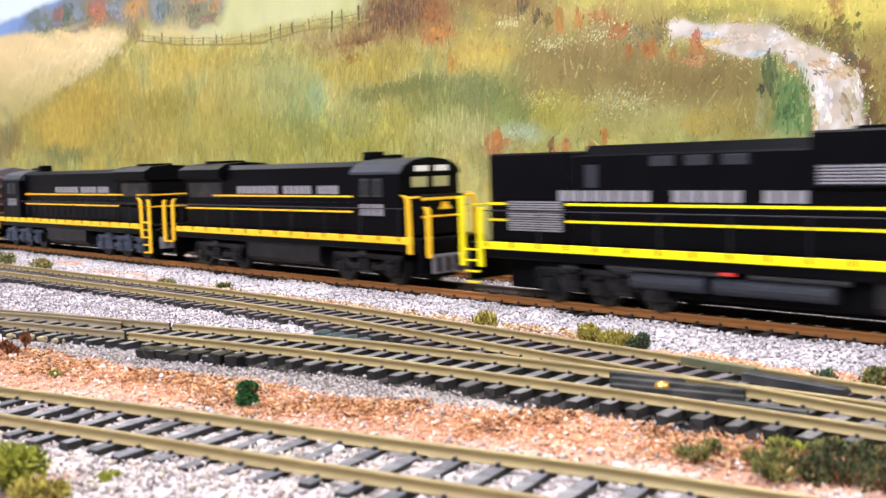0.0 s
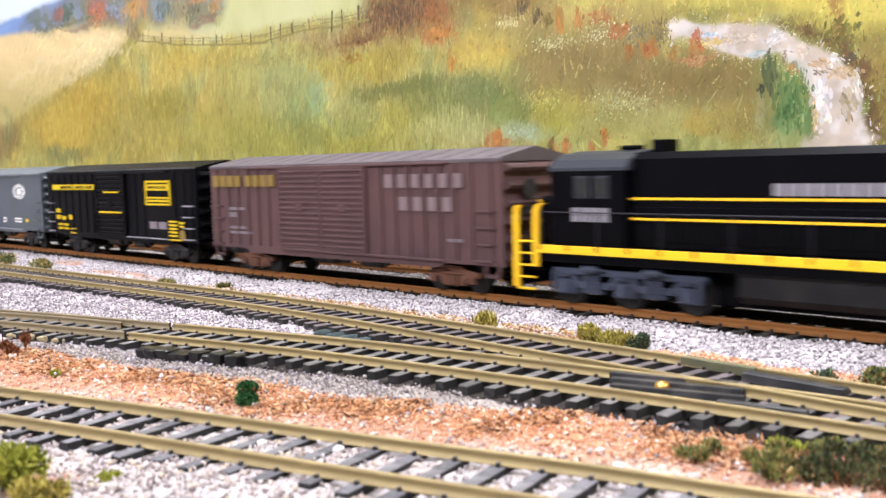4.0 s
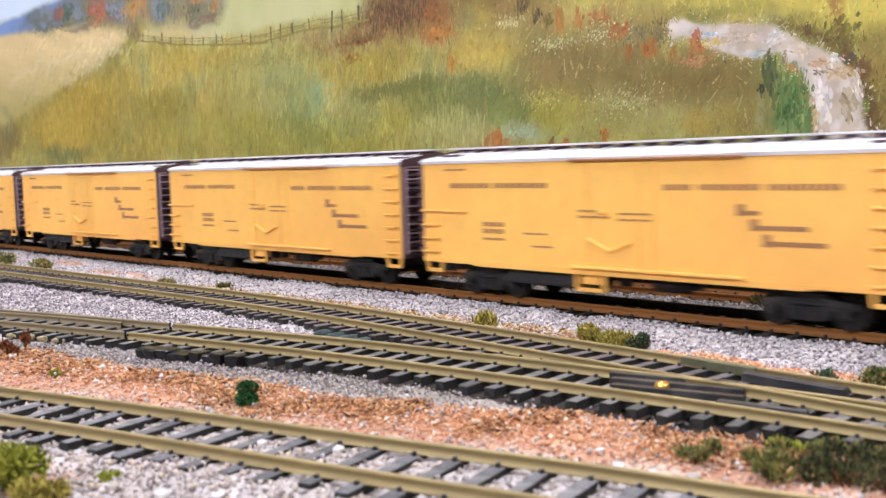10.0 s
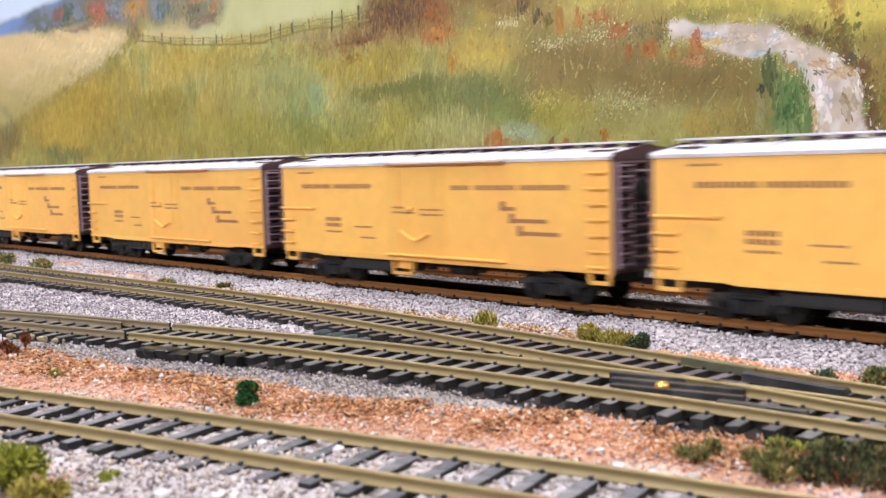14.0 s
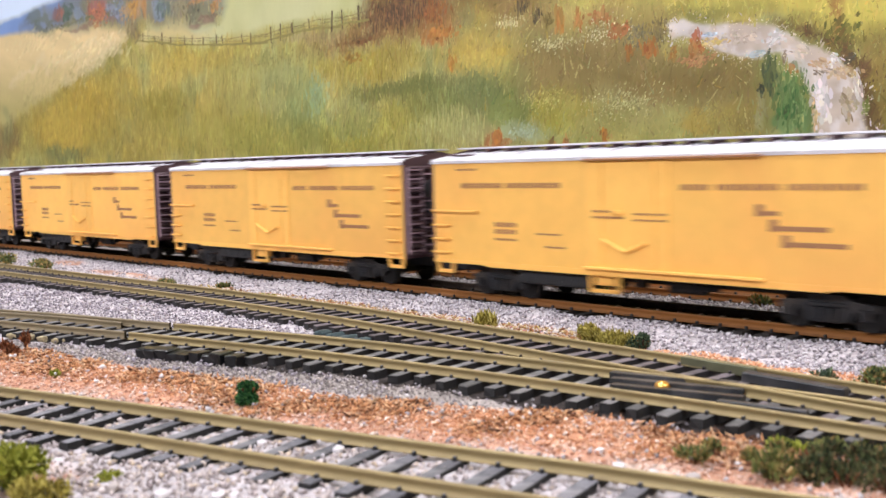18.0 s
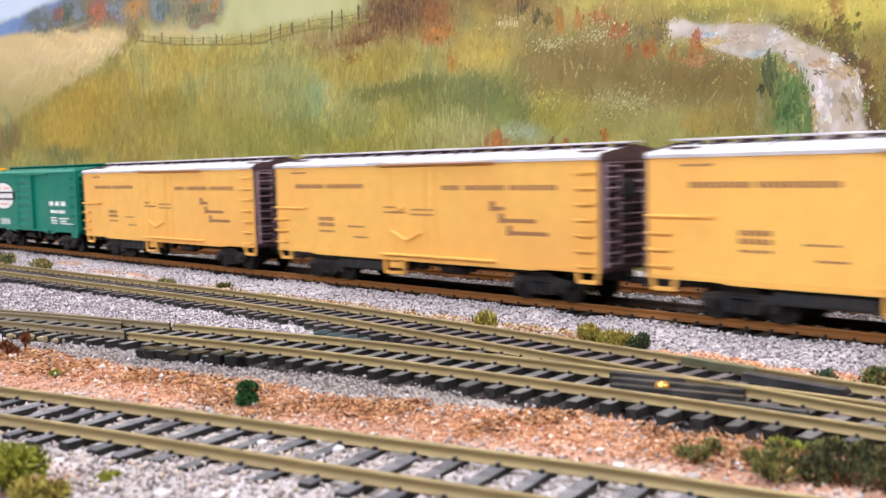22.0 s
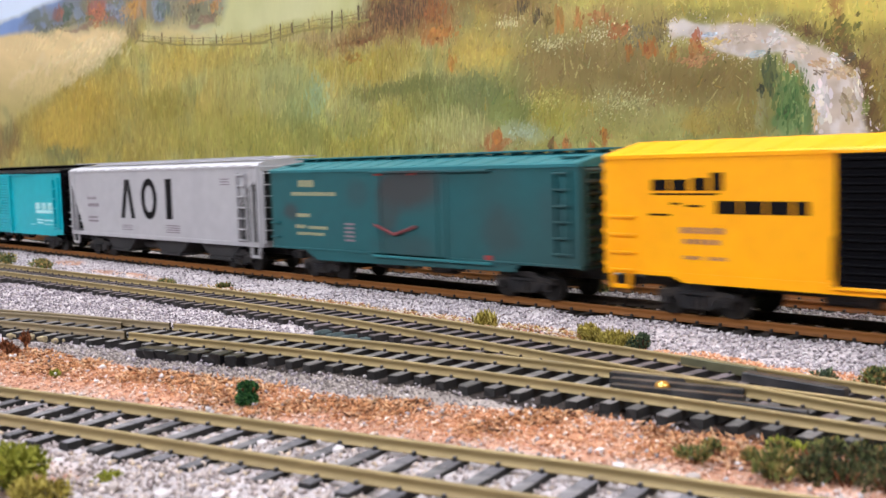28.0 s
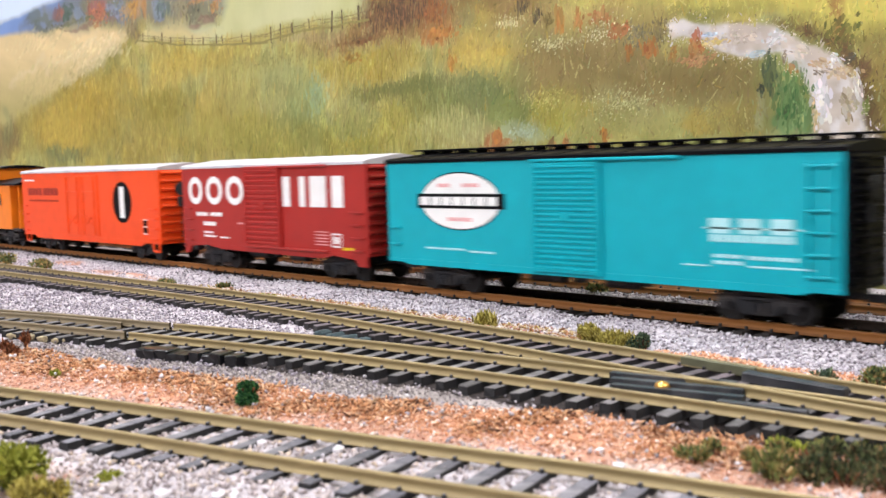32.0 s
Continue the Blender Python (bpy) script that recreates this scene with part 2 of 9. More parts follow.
# dabs of one colour on the board: x, z and the half width and height, millimetres
TREE_DABS = [
    ((100, 106, 84), [(-926.0, 184.1, 15.0, 2.5), (-902.0, 180.2, 30.0, 1.9)]),
    ((146, 94, 86), [(-874.0, 184.2, 10.0, 4.3)]),
    ((86, 104, 94), [(-850.0, 184.5, 9.0, 6.0), (-676.0, 163.7, 7.0, 5.5)]),
    ((124, 138, 156), [(-826.0, 180.5, 10.0, 6.9), (-753.0, 171.4, 10.0, 7.7), (-690.0, 166.8, 9.0, 6.8)]),
    ((168, 88, 86), [(-793.0, 176.3, 12.0, 8.0)]),
    ((148, 112, 108), [(-770.0, 170.9, 9.0, 5.6)]),
    ((190, 142, 90), [(-727.0, 170.7, 12.0, 8.3)]),
    ((196, 132, 62), [(-712.0, 166.3, 3.0, 7.0)]),
    ((150, 136, 96), [(-658.0, 161.4, 9.0, 5.9)]),
    ((118, 114, 86), [(-632.0, 158.2, 5.0, 7.2), (-618.0, 154.4, 6.0, 5.3)]),
    ((204, 142, 84), [(-636.0, 163.2, 9.0, 2.7), (-612.0, 159.4, 4.0, 3.0)]),
    ((132, 98, 86), [(-628.0, 151.0, 16.0, 1.5), (-817.0, 168.3, 46.0, 1.2)]),
    ((126, 108, 82), [(-729.0, 151.4, 9.0, 5.0)]),
]
LOW_RUST_DABS = [((160, 100, 56), [(-176.0, 32.2, 7.0, 6.0), (-172.0, 40.1, 4.0, 3.3), (-185.0, 26.7, 4.0, 3.5), (-354.0, 54.8, 8.0, 5.7), (-308.0, 52.3, 3.0, 2.7), (-293.0, 52.4, 2.0, 2.3), (-285.0, 54.2, 2.0, 3.5)])]
SHRUB_DABS = [
    ((82, 120, 70), [(-195.0, 64.2, 5.0, 7.9), (-187.0, 58.4, 2.0, 5.2)]),
    ((72, 84, 54), [(-205.0, 78.2, 1.0, 6.2), (-200.0, 73.9, 1.0, 6.1)]),
    ((152, 150, 106), [(-208.0, 63.9, 2.0, 7.2)]),
]

# broad washes of the slope: x, z, half width and height in millimetres, and the colour
SLOPE_WEST = [
    (-936, 81.9, 77.9, 20.5, 168, 150, 72),
    (-860, 93.5, 80.5, 21.7, 180, 150, 64),
    (-803, 109.1, 72.9, 18.3, 174, 146, 60),
    (-729, 76.0, 64.1, 21.6, 158, 138, 62),
    (-683, 94.9, 37.7, 10.3, 140, 126, 52),
    (-656, 119.3, 59.4, 9.5, 176, 152, 72),
    (-621, 71.7, 59.5, 17.5, 160, 146, 68),
    (-583, 101.9, 37.6, 14.8, 164, 154, 86),
    (-559, 65.5, 45.6, 14.6, 152, 146, 68),
    (-865, 63.5, 39.5, 5.9, 112, 108, 62),
    (-1007, 84.6, 31.8, 21.7, 116, 92, 64),
]
SLOPE_MIDDLE = [
    (-514, 82.9, 21.2, 17.3, 140, 152, 92),
    (-525, 104.5, 36.0, 9.7, 158, 152, 88),
    (-504, 63.5, 28.8, 12.0, 152, 148, 72),
    (-460, 65.1, 31.1, 13.0, 154, 144, 62),
    (-468, 103.2, 31.6, 8.1, 166, 146, 64),
    (-433, 103.9, 24.1, 6.2, 160, 140, 62),
    (-429, 88.9, 40.6, 5.3, 114, 114, 60),
    (-420, 66.6, 28.1, 12.4, 158, 148, 72),
    (-389, 66.7, 21.6, 11.9, 160, 152, 88),
    (-397, 79.7, 26.4, 6.6, 134, 134, 70),
    (-367, 83.5, 15.4, 8.6, 120, 122, 74),
]
SLOPE_CREST = [
    (-363, 102.6, 24.0, 9.6, 188, 158, 74),
    (-347, 110.7, 19.1, 6.9, 170, 152, 88),
    (-344, 70.2, 15.2, 8.9, 124, 136, 70),
    (-335, 59.2, 14.9, 5.0, 160, 168, 126),
    (-368, 62.2, 12.2, 7.2, 166, 160, 104),
    (-427, 128.0, 33.1, 9.8, 108, 80, 58),
    (-396, 116.2, 15.7, 6.5, 176, 112, 66),
    (-457, 118.9, 28.1, 4.5, 136, 94, 60),
    (-500, 123.5, 34.0, 2.7, 160, 142, 100),
    (-314, 113.6, 17.3, 6.6, 170, 146, 88),
    (-287, 112.9, 19.1, 4.5, 180, 158, 92),
]
SLOPE_EAST = [
    (-321, 87.8, 21.3, 8.6, 140, 122, 68),
    (-311, 69.7, 17.3, 8.8, 162, 150, 62),
    (-288, 85.0, 16.1, 10.2, 126, 114, 66),
    (-275, 73.5, 12.4, 7.0, 142, 136, 86),
    (-279, 61.5, 21.9, 7.1, 152, 144, 82),
    (-257, 80.1, 14.6, 9.7, 140, 120, 74),
    (-251, 62.2, 12.9, 6.8, 160, 152, 86),
    (-232, 75.8, 16.6, 9.3, 122, 102, 56),
    (-221, 60.0, 15.6, 6.0, 146, 126, 60),
    (-235, 60.0, 6.8, 3.8, 174, 148, 70),
    (-211, 67.5, 7.5, 11.3, 138, 122, 66),
]
SLOPE_TOP = [
    (-272, 91.2, 18.3, 5.0, 140, 126, 80),
    (-260, 107.5, 23.4, 4.3, 178, 158, 90),
    (-229, 105.6, 16.4, 2.5, 122, 120, 60),
    (-206, 104.0, 19.5, 3.1, 200, 178, 88),
    (-168, 96.2, 12.7, 5.8, 178, 152, 72),
    (-174, 90.3, 6.1, 6.3, 114, 106, 50),
    (-183, 96.0, 8.1, 3.8, 170, 148, 76),
    (-162, 78.7, 4.6, 8.2, 158, 132, 64),
    (-161, 60.2, 4.6, 9.3, 108, 90, 38),
    (-172, 79.2, 6.5, 2.7, 122, 94, 62),
]
# clusters of strokes: x, z, half width and height, number, length, width (millimetres), lean in degrees, colour
FAR_TREE_STROKES = [
    (-865, 183.1, 6.9, 5.6, 9, 6.58, 5.74, 0, (150, 84, 76)),
    (-790, 173.8, 14.2, 9.7, 26, 5.31, 6.07, 0, (186, 96, 76)),
    (-848, 182.4, 8.9, 7.4, 16, 6.49, 5.58, 0, (84, 98, 82)),
    (-827, 172.8, 64.7, 2.3, 26, 3.65, 6.47, 0, (112, 112, 80)),
    (-732, 170.8, 9.1, 6.7, 16, 5.88, 4.55, 0, (196, 132, 70)),
    (-744, 169.4, 9.3, 6.8, 12, 5.95, 4.66, 0, (180, 134, 96)),
    (-764, 175.0, 11.6, 6.0, 14, 5.19, 5.80, 0, (130, 140, 150)),
]
NEAR_TREE_STROKES = [
    (-688, 166.5, 8.4, 5.6, 14, 5.65, 4.19, 0, (106, 116, 106)),
    (-667, 162.6, 9.7, 5.5, 14, 4.75, 4.03, 0, (150, 138, 110)),
    (-644, 158.5, 9.2, 6.2, 16, 5.42, 3.85, 0, (108, 102, 80)),
    (-614, 157.7, 7.2, 3.8, 10, 3.75, 3.62, 0, (186, 120, 76)),
    (-618, 151.4, 13.2, 1.5, 9, 2.27, 3.65, 60, (126, 96, 80)),
    (-633, 148.6, 6.0, 2.3, 7, 2.30, 3.77, 0, (140, 132, 100)),
    (-736, 154.3, 9.2, 5.1, 12, 5.94, 3.68, 0, (132, 110, 78)),
]
FIELD_STROKES = [
    (-820, 145.1, 66.2, 10.1, 46, 13.74, 4.27, 58, (228, 208, 160)),
    (-923, 163.6, 56.8, 8.9, 26, 14.88, 5.05, 60, (226, 200, 150)),
    (-903, 130.7, 73.6, 14.8, 26, 14.79, 6.14, 50, (190, 172, 112)),
    (-778, 150.0, 27.8, 6.2, 16, 10.58, 3.97, 60, (232, 214, 172)),
    (-801, 129.5, 62.1, 10.0, 26, 8.15, 4.14, 50, (134, 122, 66)),
    (-893, 112.6, 72.6, 6.9, 18, 7.87, 4.84, 45, (140, 126, 70)),
]
RUST_STROKES = [
    (-393, 113.9, 13.0, 4.1, 36, 2.94, 2.17, 20, (188, 106, 60)),
    (-384, 98.2, 3.8, 6.4, 12, 4.67, 1.70, 5, (180, 102, 54)),
    (-462, 117.2, 14.5, 1.6, 16, 2.56, 2.07, 60, (124, 70, 48)),
    (-467, 108.3, 11.5, 2.9, 14, 2.91, 2.10, 20, (160, 108, 50)),
    (-352, 58.5, 3.5, 3.1, 18, 3.96, 1.95, 0, (178, 92, 50)),
    (-348, 56.3, 6.2, 1.4, 10, 2.25, 1.93, 30, (176, 92, 52)),
    (-285, 56.7, 1.6, 2.8, 8, 3.08, 1.28, 0, (166, 92, 44)),
    (-307, 54.9, 2.4, 1.3, 6, 1.59, 1.37, 0, (140, 74, 50)),
]
TWIG_STROKES = [
    (-427, 129.8, 23.6, 7.9, 80, 6.71, 1.42, 5, (84, 62, 50)),
    (-427, 128.9, 24.6, 7.6, 56, 5.49, 1.42, 8, (142, 92, 64)),
    (-396, 127.1, 13.1, 5.9, 40, 4.69, 1.74, 8, (154, 82, 52)),
    (-333, 120.3, 5.1, 3.8, 10, 5.38, 1.46, 5, (82, 68, 56)),
    (-324, 114.9, 2.5, 2.7, 6, 4.26, 1.43, -25, (82, 70, 54)),
    (-317, 112.7, 3.1, 3.2, 8, 4.22, 1.40, 10, (108, 86, 48)),
    (-457, 118.9, 20.4, 3.2, 34, 2.86, 1.53, 20, (110, 82, 56)),
    (-524, 114.9, 71.9, 5.5, 40, 3.11, 1.20, 15, (124, 110, 62)),
]
BUSH_STROKES = [
    (-310, 111.6, 3.4, 5.7, 14, 5.74, 1.71, 0, (182, 104, 56)),
    (-299, 110.2, 2.6, 5.1, 12, 4.62, 1.32, 0, (178, 96, 58)),
    (-287, 110.3, 7.0, 3.5, 20, 3.02, 1.91, 0, (178, 100, 68)),
    (-276, 102.8, 5.6, 3.5, 24, 2.98, 2.16, 0, (180, 86, 64)),
    (-270, 93.5, 2.4, 3.5, 12, 3.46, 1.21, 0, (160, 84, 44)),
    (-260, 93.7, 4.1, 3.9, 22, 3.40, 1.47, 0, (168, 84, 50)),
    (-248, 90.2, 2.8, 3.3, 12, 2.86, 1.41, 0, (158, 96, 52)),
    (-237, 93.0, 3.0, 4.2, 34, 3.27, 1.63, 0, (180, 74, 54)),
]
BRIGHT_STROKES = [
    (-236, 86.6, 7.6, 2.8, 34, 2.34, 1.90, 30, (184, 114, 84)),
    (-266, 100.4, 7.5, 4.9, 26, 2.44, 1.49, 10, (118, 110, 84)),
    (-255, 99.7, 5.2, 5.3, 26, 2.88, 1.44, 0, (116, 98, 70)),
    (-343, 114.4, 11.3, 3.3, 28, 2.19, 1.13, 10, (214, 198, 142)),
    (-286, 103.9, 15.9, 6.3, 40, 1.26, 0.95, 20, (222, 206, 160)),
    (-314, 101.0, 15.6, 3.7, 40, 1.32, 1.04, 20, (208, 192, 140)),
    (-275, 71.5, 21.7, 6.3, 80, 1.51, 0.93, 20, (194, 184, 126)),
    (-322, 75.7, 14.3, 5.4, 40, 1.62, 1.07, 20, (192, 178, 100)),
]
HILL_STROKES = [
    (-502, 90.8, 12.6, 11.5, 40, 6.11, 2.29, 6, (142, 168, 128)),
    (-527, 71.4, 36.4, 14.1, 60, 9.15, 1.82, 6, (116, 118, 56)),
    (-333, 60.2, 8.1, 3.3, 24, 2.20, 1.85, 10, (170, 186, 160)),
    (-389, 65.2, 25.9, 10.4, 70, 7.73, 1.73, 4, (186, 180, 116)),
    (-504, 63.5, 23.0, 8.6, 34, 8.93, 1.73, 6, (100, 104, 50)),
    (-419, 88.2, 32.6, 4.3, 70, 4.91, 1.87, 6, (98, 102, 54)),
    (-392, 90.7, 9.5, 4.7, 6, 10.05, 0.87, -35, (90, 76, 48)),
    (-369, 86.0, 11.4, 6.9, 40, 4.02, 2.04, 0, (106, 112, 68)),
]
SLOPE_STROKES = [
    (-655, 123.3, 47.4, 7.9, 44, 4.75, 3.16, 10, (196, 162, 74)),
    (-550, 106.6, 38.1, 9.3, 50, 9.27, 1.90, 6, (182, 178, 116)),
    (-606, 78.7, 86.3, 21.0, 90, 13.00, 2.16, 5, (176, 160, 84)),
    (-849, 90.6, 90.3, 21.5, 70, 12.42, 4.52, 8, (196, 162, 74)),
    (-691, 93.3, 51.1, 16.6, 50, 10.77, 3.41, 5, (128, 116, 50)),
    (-363, 101.1, 22.0, 8.5, 70, 3.96, 2.00, 8, (204, 170, 80)),
    (-232, 62.9, 13.5, 5.2, 60, 1.64, 1.08, 15, (184, 158, 78)),
    (-214, 59.7, 7.6, 4.6, 26, 2.73, 1.01, -10, (110, 94, 52)),
]
LOW_STROKES = [
    (-314, 43.0, 4.6, 8.1, 44, 4.31, 2.10, 0, (184, 98, 54)),
    (-332, 42.0, 1.8, 8.3, 14, 4.43, 1.48, 0, (170, 130, 84)),
    (-317, 53.1, 2.8, 2.4, 12, 2.43, 1.77, 0, (110, 66, 48)),
    (-329, 38.6, 2.2, 1.7, 7, 1.93, 1.84, 0, (120, 74, 50)),
    (-308, 51.8, 2.1, 3.7, 12, 3.73, 1.38, 0, (176, 100, 60)),
    (-337, 49.0, 3.0, 3.9, 10, 3.34, 1.87, 0, (172, 120, 70)),
]
SHRUB_STROKES = [
    (-194, 68.2, 7.1, 9.9, 90, 3.50, 1.18, 0, (88, 112, 62)),
    (-195, 64.3, 5.2, 7.7, 50, 3.08, 1.18, 0, (62, 96, 48)),
    (-203, 77.6, 2.4, 6.6, 34, 3.99, 1.21, 0, (64, 76, 50)),
    (-207, 72.3, 1.2, 2.0, 9, 2.23, 0.98, 0, (42, 52, 40)),
    (-191, 64.0, 5.1, 8.7, 36, 2.18, 0.93, 0, (124, 142, 86)),
    (-165, 62.5, 1.5, 2.5, 12, 2.08, 1.06, 0, (112, 124, 56)),
    (-174, 91.4, 5.4, 5.2, 40, 2.50, 1.30, 20, (102, 98, 48)),
    (-171, 80.9, 1.9, 1.5, 12, 1.88, 1.08, 30, (82, 78, 64)),
]
ROAD_STROKES = [
    (-229, 92.9, 6.6, 1.6, 20, 2.30, 1.32, 90, (208, 166, 96)),
    (-230, 96.1, 4.3, 0.9, 12, 2.31, 1.06, 85, (174, 190, 202)),
    (-209, 86.1, 5.4, 1.1, 16, 2.23, 0.99, 80, (172, 190, 190)),
    (-201, 91.5, 4.8, 2.6, 22, 2.63, 1.44, 60, (210, 202, 200)),
    (-182, 66.0, 3.4, 9.6, 60, 3.85, 1.57, -12, (220, 208, 204)),
    (-174, 76.1, 5.2, 1.9, 28, 2.52, 1.31, -55, (198, 156, 116)),
    (-171, 63.9, 2.8, 5.0, 40, 2.52, 1.29, -20, (162, 136, 102)),
    (-183, 80.2, 4.5, 1.3, 18, 2.56, 0.90, -60, (198, 148, 108)),
]
EDGE_STROKES = [
    (-182, 76.7, 3.6, 0.9, 10, 2.98, 0.45, -70, (104, 80, 60)),
    (-194, 79.5, 1.9, 1.3, 10, 1.74, 1.17, 0, (178, 98, 64)),
    (-197, 84.1, 0.9, 2.6, 9, 2.19, 0.95, 0, (128, 90, 64)),
    (-219, 93.4, 15.3, 2.7, 34, 2.26, 1.28, 85, (202, 178, 160)),
    (-190, 84.5, 4.6, 2.2, 20, 2.59, 1.15, -60, (208, 184, 164)),
    (-184, 61.4, 1.4, 6.5, 20, 2.58, 0.91, 0, (214, 170, 130)),
    (-168, 71.0, 1.7, 5.2, 20, 2.92, 0.85, -25, (222, 210, 196)),
    (-177, 81.2, 3.1, 2.5, 16, 2.11, 1.10, -50, (226, 216, 212)),
]

PIGMENT = np.array((0.92, 0.945, 1.01))


def paint(x, z, grain=1.0):
    """The painting's colour at x, z: the brushwork grows coarser towards the far end of the board."""
    X = np.log(0.1 + np.abs(x))
    Z = (z - 0.05) / (0.12 + 0.55 * np.abs(x))
    scale = 0.12 + 0.55 * np.abs(x)
    wx = x + (vnoise(X * 30, Z * 30, 3, 4) - 0.5) * 0.045 * scale
    wz = z + (vnoise(X * 30, Z * 30, 4, 4) - 0.5) * 0.040 * scale

    def field(k, seed, tall=1.0, octaves=3):
        return vnoise(X * k + Z * k * 0.15, Z * k / tall, seed, octaves)[..., None]
    big, mid = field(5, 5), field(15, 6, 1.4)
    fine = field(85, 7, 3.4, 3)
    dab = field(34, 8, 1.6, 2)
    h = np.clip((z - 0.05) / 0.1, 0, 1)[..., None]
    right = np.clip((x + 0.42) / 0.12, 0, 1)[..., None]
    c = lin(170, 159, 92) * (1 - big) + lin(188, 173, 100) * big

    def wash(col, m, lo, gain, most):
        nonlocal c
        c = c + (lin(*col) - c) * np.clip((m - lo) * gain, 0, most)

    left = np.clip((-0.42 - x) / 0.2, 0, 1)[..., None]
    wash((150, 142, 72), mid, 0.50, 4, 0.7 - 0.3 * left)
    wash((168, 166, 116), field(12, 27, 1.2), 0.50, 5, 0.7 * right)
    wash((186, 158, 74), field(7, 25), 0.42, 4, 0.5 * left)
    wash((196, 170, 76), field(11, 12), 0.54, 5, 0.6)
    wash((132, 136, 72), field(9, 13, 0.8), 0.54, 5, 0.65 * (1 - 0.6 * left))
    wash((166, 168, 108), field(22, 14, 1.8), 0.60, 6, 0.5)
    wash((148, 126, 74), field(10, 15), 0.52, 5, 0.7 * right)
    wash((118, 112, 66), field(16, 16), 0.58, 5, 0.6 * right)
    wash((186, 182, 116), dab, 0.60, 5, 0.35 - 0.25 * left)
    wash((120, 122, 62), field(40, 17, 2.0, 2), 0.62, 6, 0.5)
    top = np.clip((z - 0.098 - 0.03 * np.clip((-0.3 - x) / 0.3, 0, 1)) / 0.010, 0, 1)[..., None]
    c = c + (lin(206, 190, 96) - c) * top * np.clip(big * 1.6 - 0.2, 0.2, 0.9) * np.clip((x + 0.34) / 0.05, 0, 1)[..., None]

    def lay(poly, col, soft, k=1.0, warp=1.0):
        nonlocal c
        m = (inside(x + (wx - x) * warp, z + (wz - z) * warp, poly, soft) * k)[..., None]
        c = c + (col - c) * m

    def daub(groups, most, warp):
        nonlocal c
        for col, spots in groups:
            for sx, sz, rx, rz in spots:
                e = np.hypot((x + (wx - x) * warp - sx * 1e-3) / (rx * 1e-3), (z + (wz - z) * warp - sz * 1e-3) / (rz * 1e-3))[..., None]
                c = c + (lin(*col) * (0.6 + 0.8 * dab) - c) * np.clip((1.3 - e + 0.8 * (fine - 0.5)) * 1.7, 0, most)

    for sx, sz, rx, rz, *col in SLOPE_WEST + SLOPE_MIDDLE + SLOPE_CREST + SLOPE_EAST + SLOPE_TOP:
        at = np.abs(wx - sx * 1e-3) < 1.8 * rx * 1e-3
        e = np.hypot((wx[at] - sx * 1e-3) / (rx * 1e-3), (wz[at] - sz * 1e-3) / (rz * 1e-3))[..., None]
        c[at] += (lin(*col) * (0.84 + 0.32 * dab[at]) - c[at]) * np.clip((1.4 - e + 0.7 * (fine[at] - 0.5)) * 1.2, 0, 0.68)
    lay(SHADE, lin(104, 108, 60), 0.012, 0.3)
    lay(BARE, lin(146, 128, 76) * (0.85 + 0.3 * dab), 0.02, 0.7)
    lay([(-0.30, 0.092), (-0.21, 0.083), (-0.212, 0.07), (-0.27, 0.072)], lin(124, 104, 58) * (0.8 + 0.4 * dab), 0.016, 0.8)
    lay(MEADOW, (lin(188, 186, 122) * (1 - mid) + lin(206, 202, 156) * mid) * (0.9 + 0.2 * dab), 0.008, 0.95, 0.4)
    lay([(-0.725, 0.1455), (-0.70, 0.152), (-0.66, 0.153), (-0.62, 0.142), (-0.66, 0.139)], lin(206, 184, 124), 0.006, 0.8)
    slope = vnoise(X * 9 + Z * 10, Z * 60 - X * 22, 18, 3)[..., None]
    tall = np.clip((z - 0.175 - 0.07 * (x + 1.0) * -1.0 + 0.065) / 0.05, 0, 1)[..., None]
    lay(FIELD, lin(180, 164, 104) * (0.9 + 0.2 * slope) + (lin(222, 194, 140) * (0.86 + 0.3 * slope) - lin(180, 164, 104) * (0.9 + 0.2 * slope)) * tall, 0.010, 1.0, 0.35)
    lay([(-0.74, 0.150), (-0.84, 0.1265), (-0.96, 0.098), (-1.0, 0.086), (-0.96, 0.094), (-0.83, 0.123), (-0.745, 0.142)], lin(140, 128, 70), 0.010, 0.6)
    lay([(-0.755, 0.1500), (-0.80, 0.1425), (-0.87, 0.1235), (-0.862, 0.121), (-0.79, 0.1345), (-0.752, 0.1445)], lin(224, 204, 158), 0.008, 0.55)
    lay([(-0.90, 0.150), (-0.985, 0.128), (-0.975, 0.126), (-0.895, 0.145)], lin(222, 200, 156), 0.006, 0.6)
    lay([(-0.80, 0.158), (-0.90, 0.140), (-0.893, 0.138), (-0.80, 0.154)], lin(224, 202, 156), 0.006, 0.6)
    lay(BLUE_HILL, lin(124, 148, 190) * (0.85 + 0.3 * dab), 0.005, 1.0, 0.2)
    lay(TREES, (lin(118, 128, 138) * (1 - mid) + lin(128, 118, 84) * mid) * (0.8 + 0.4 * dab), 0.014, 0.85)
    daub(TREE_DABS, 0.6, 0.9)
    lay(SKY, lin(214, 226, 240), 0.005, 1.0, 0.2)
    lay(RED_WOOD, (lin(104, 72, 50) * (1 - mid) + lin(146, 104, 66) * mid) * (0.5 + 1.0 * dab), 0.016, 0.8)
    lay([(-0.39, 0.119), (-0.38, 0.15), (-0.315, 0.14), (-0.318, 0.113), (-0.343, 0.114), (-0.36, 0.12)], (lin(112, 90, 54) * (1 - mid) + lin(146, 112, 70) * mid) * (0.5 + 1.0 * dab), 0.016, 0.75)
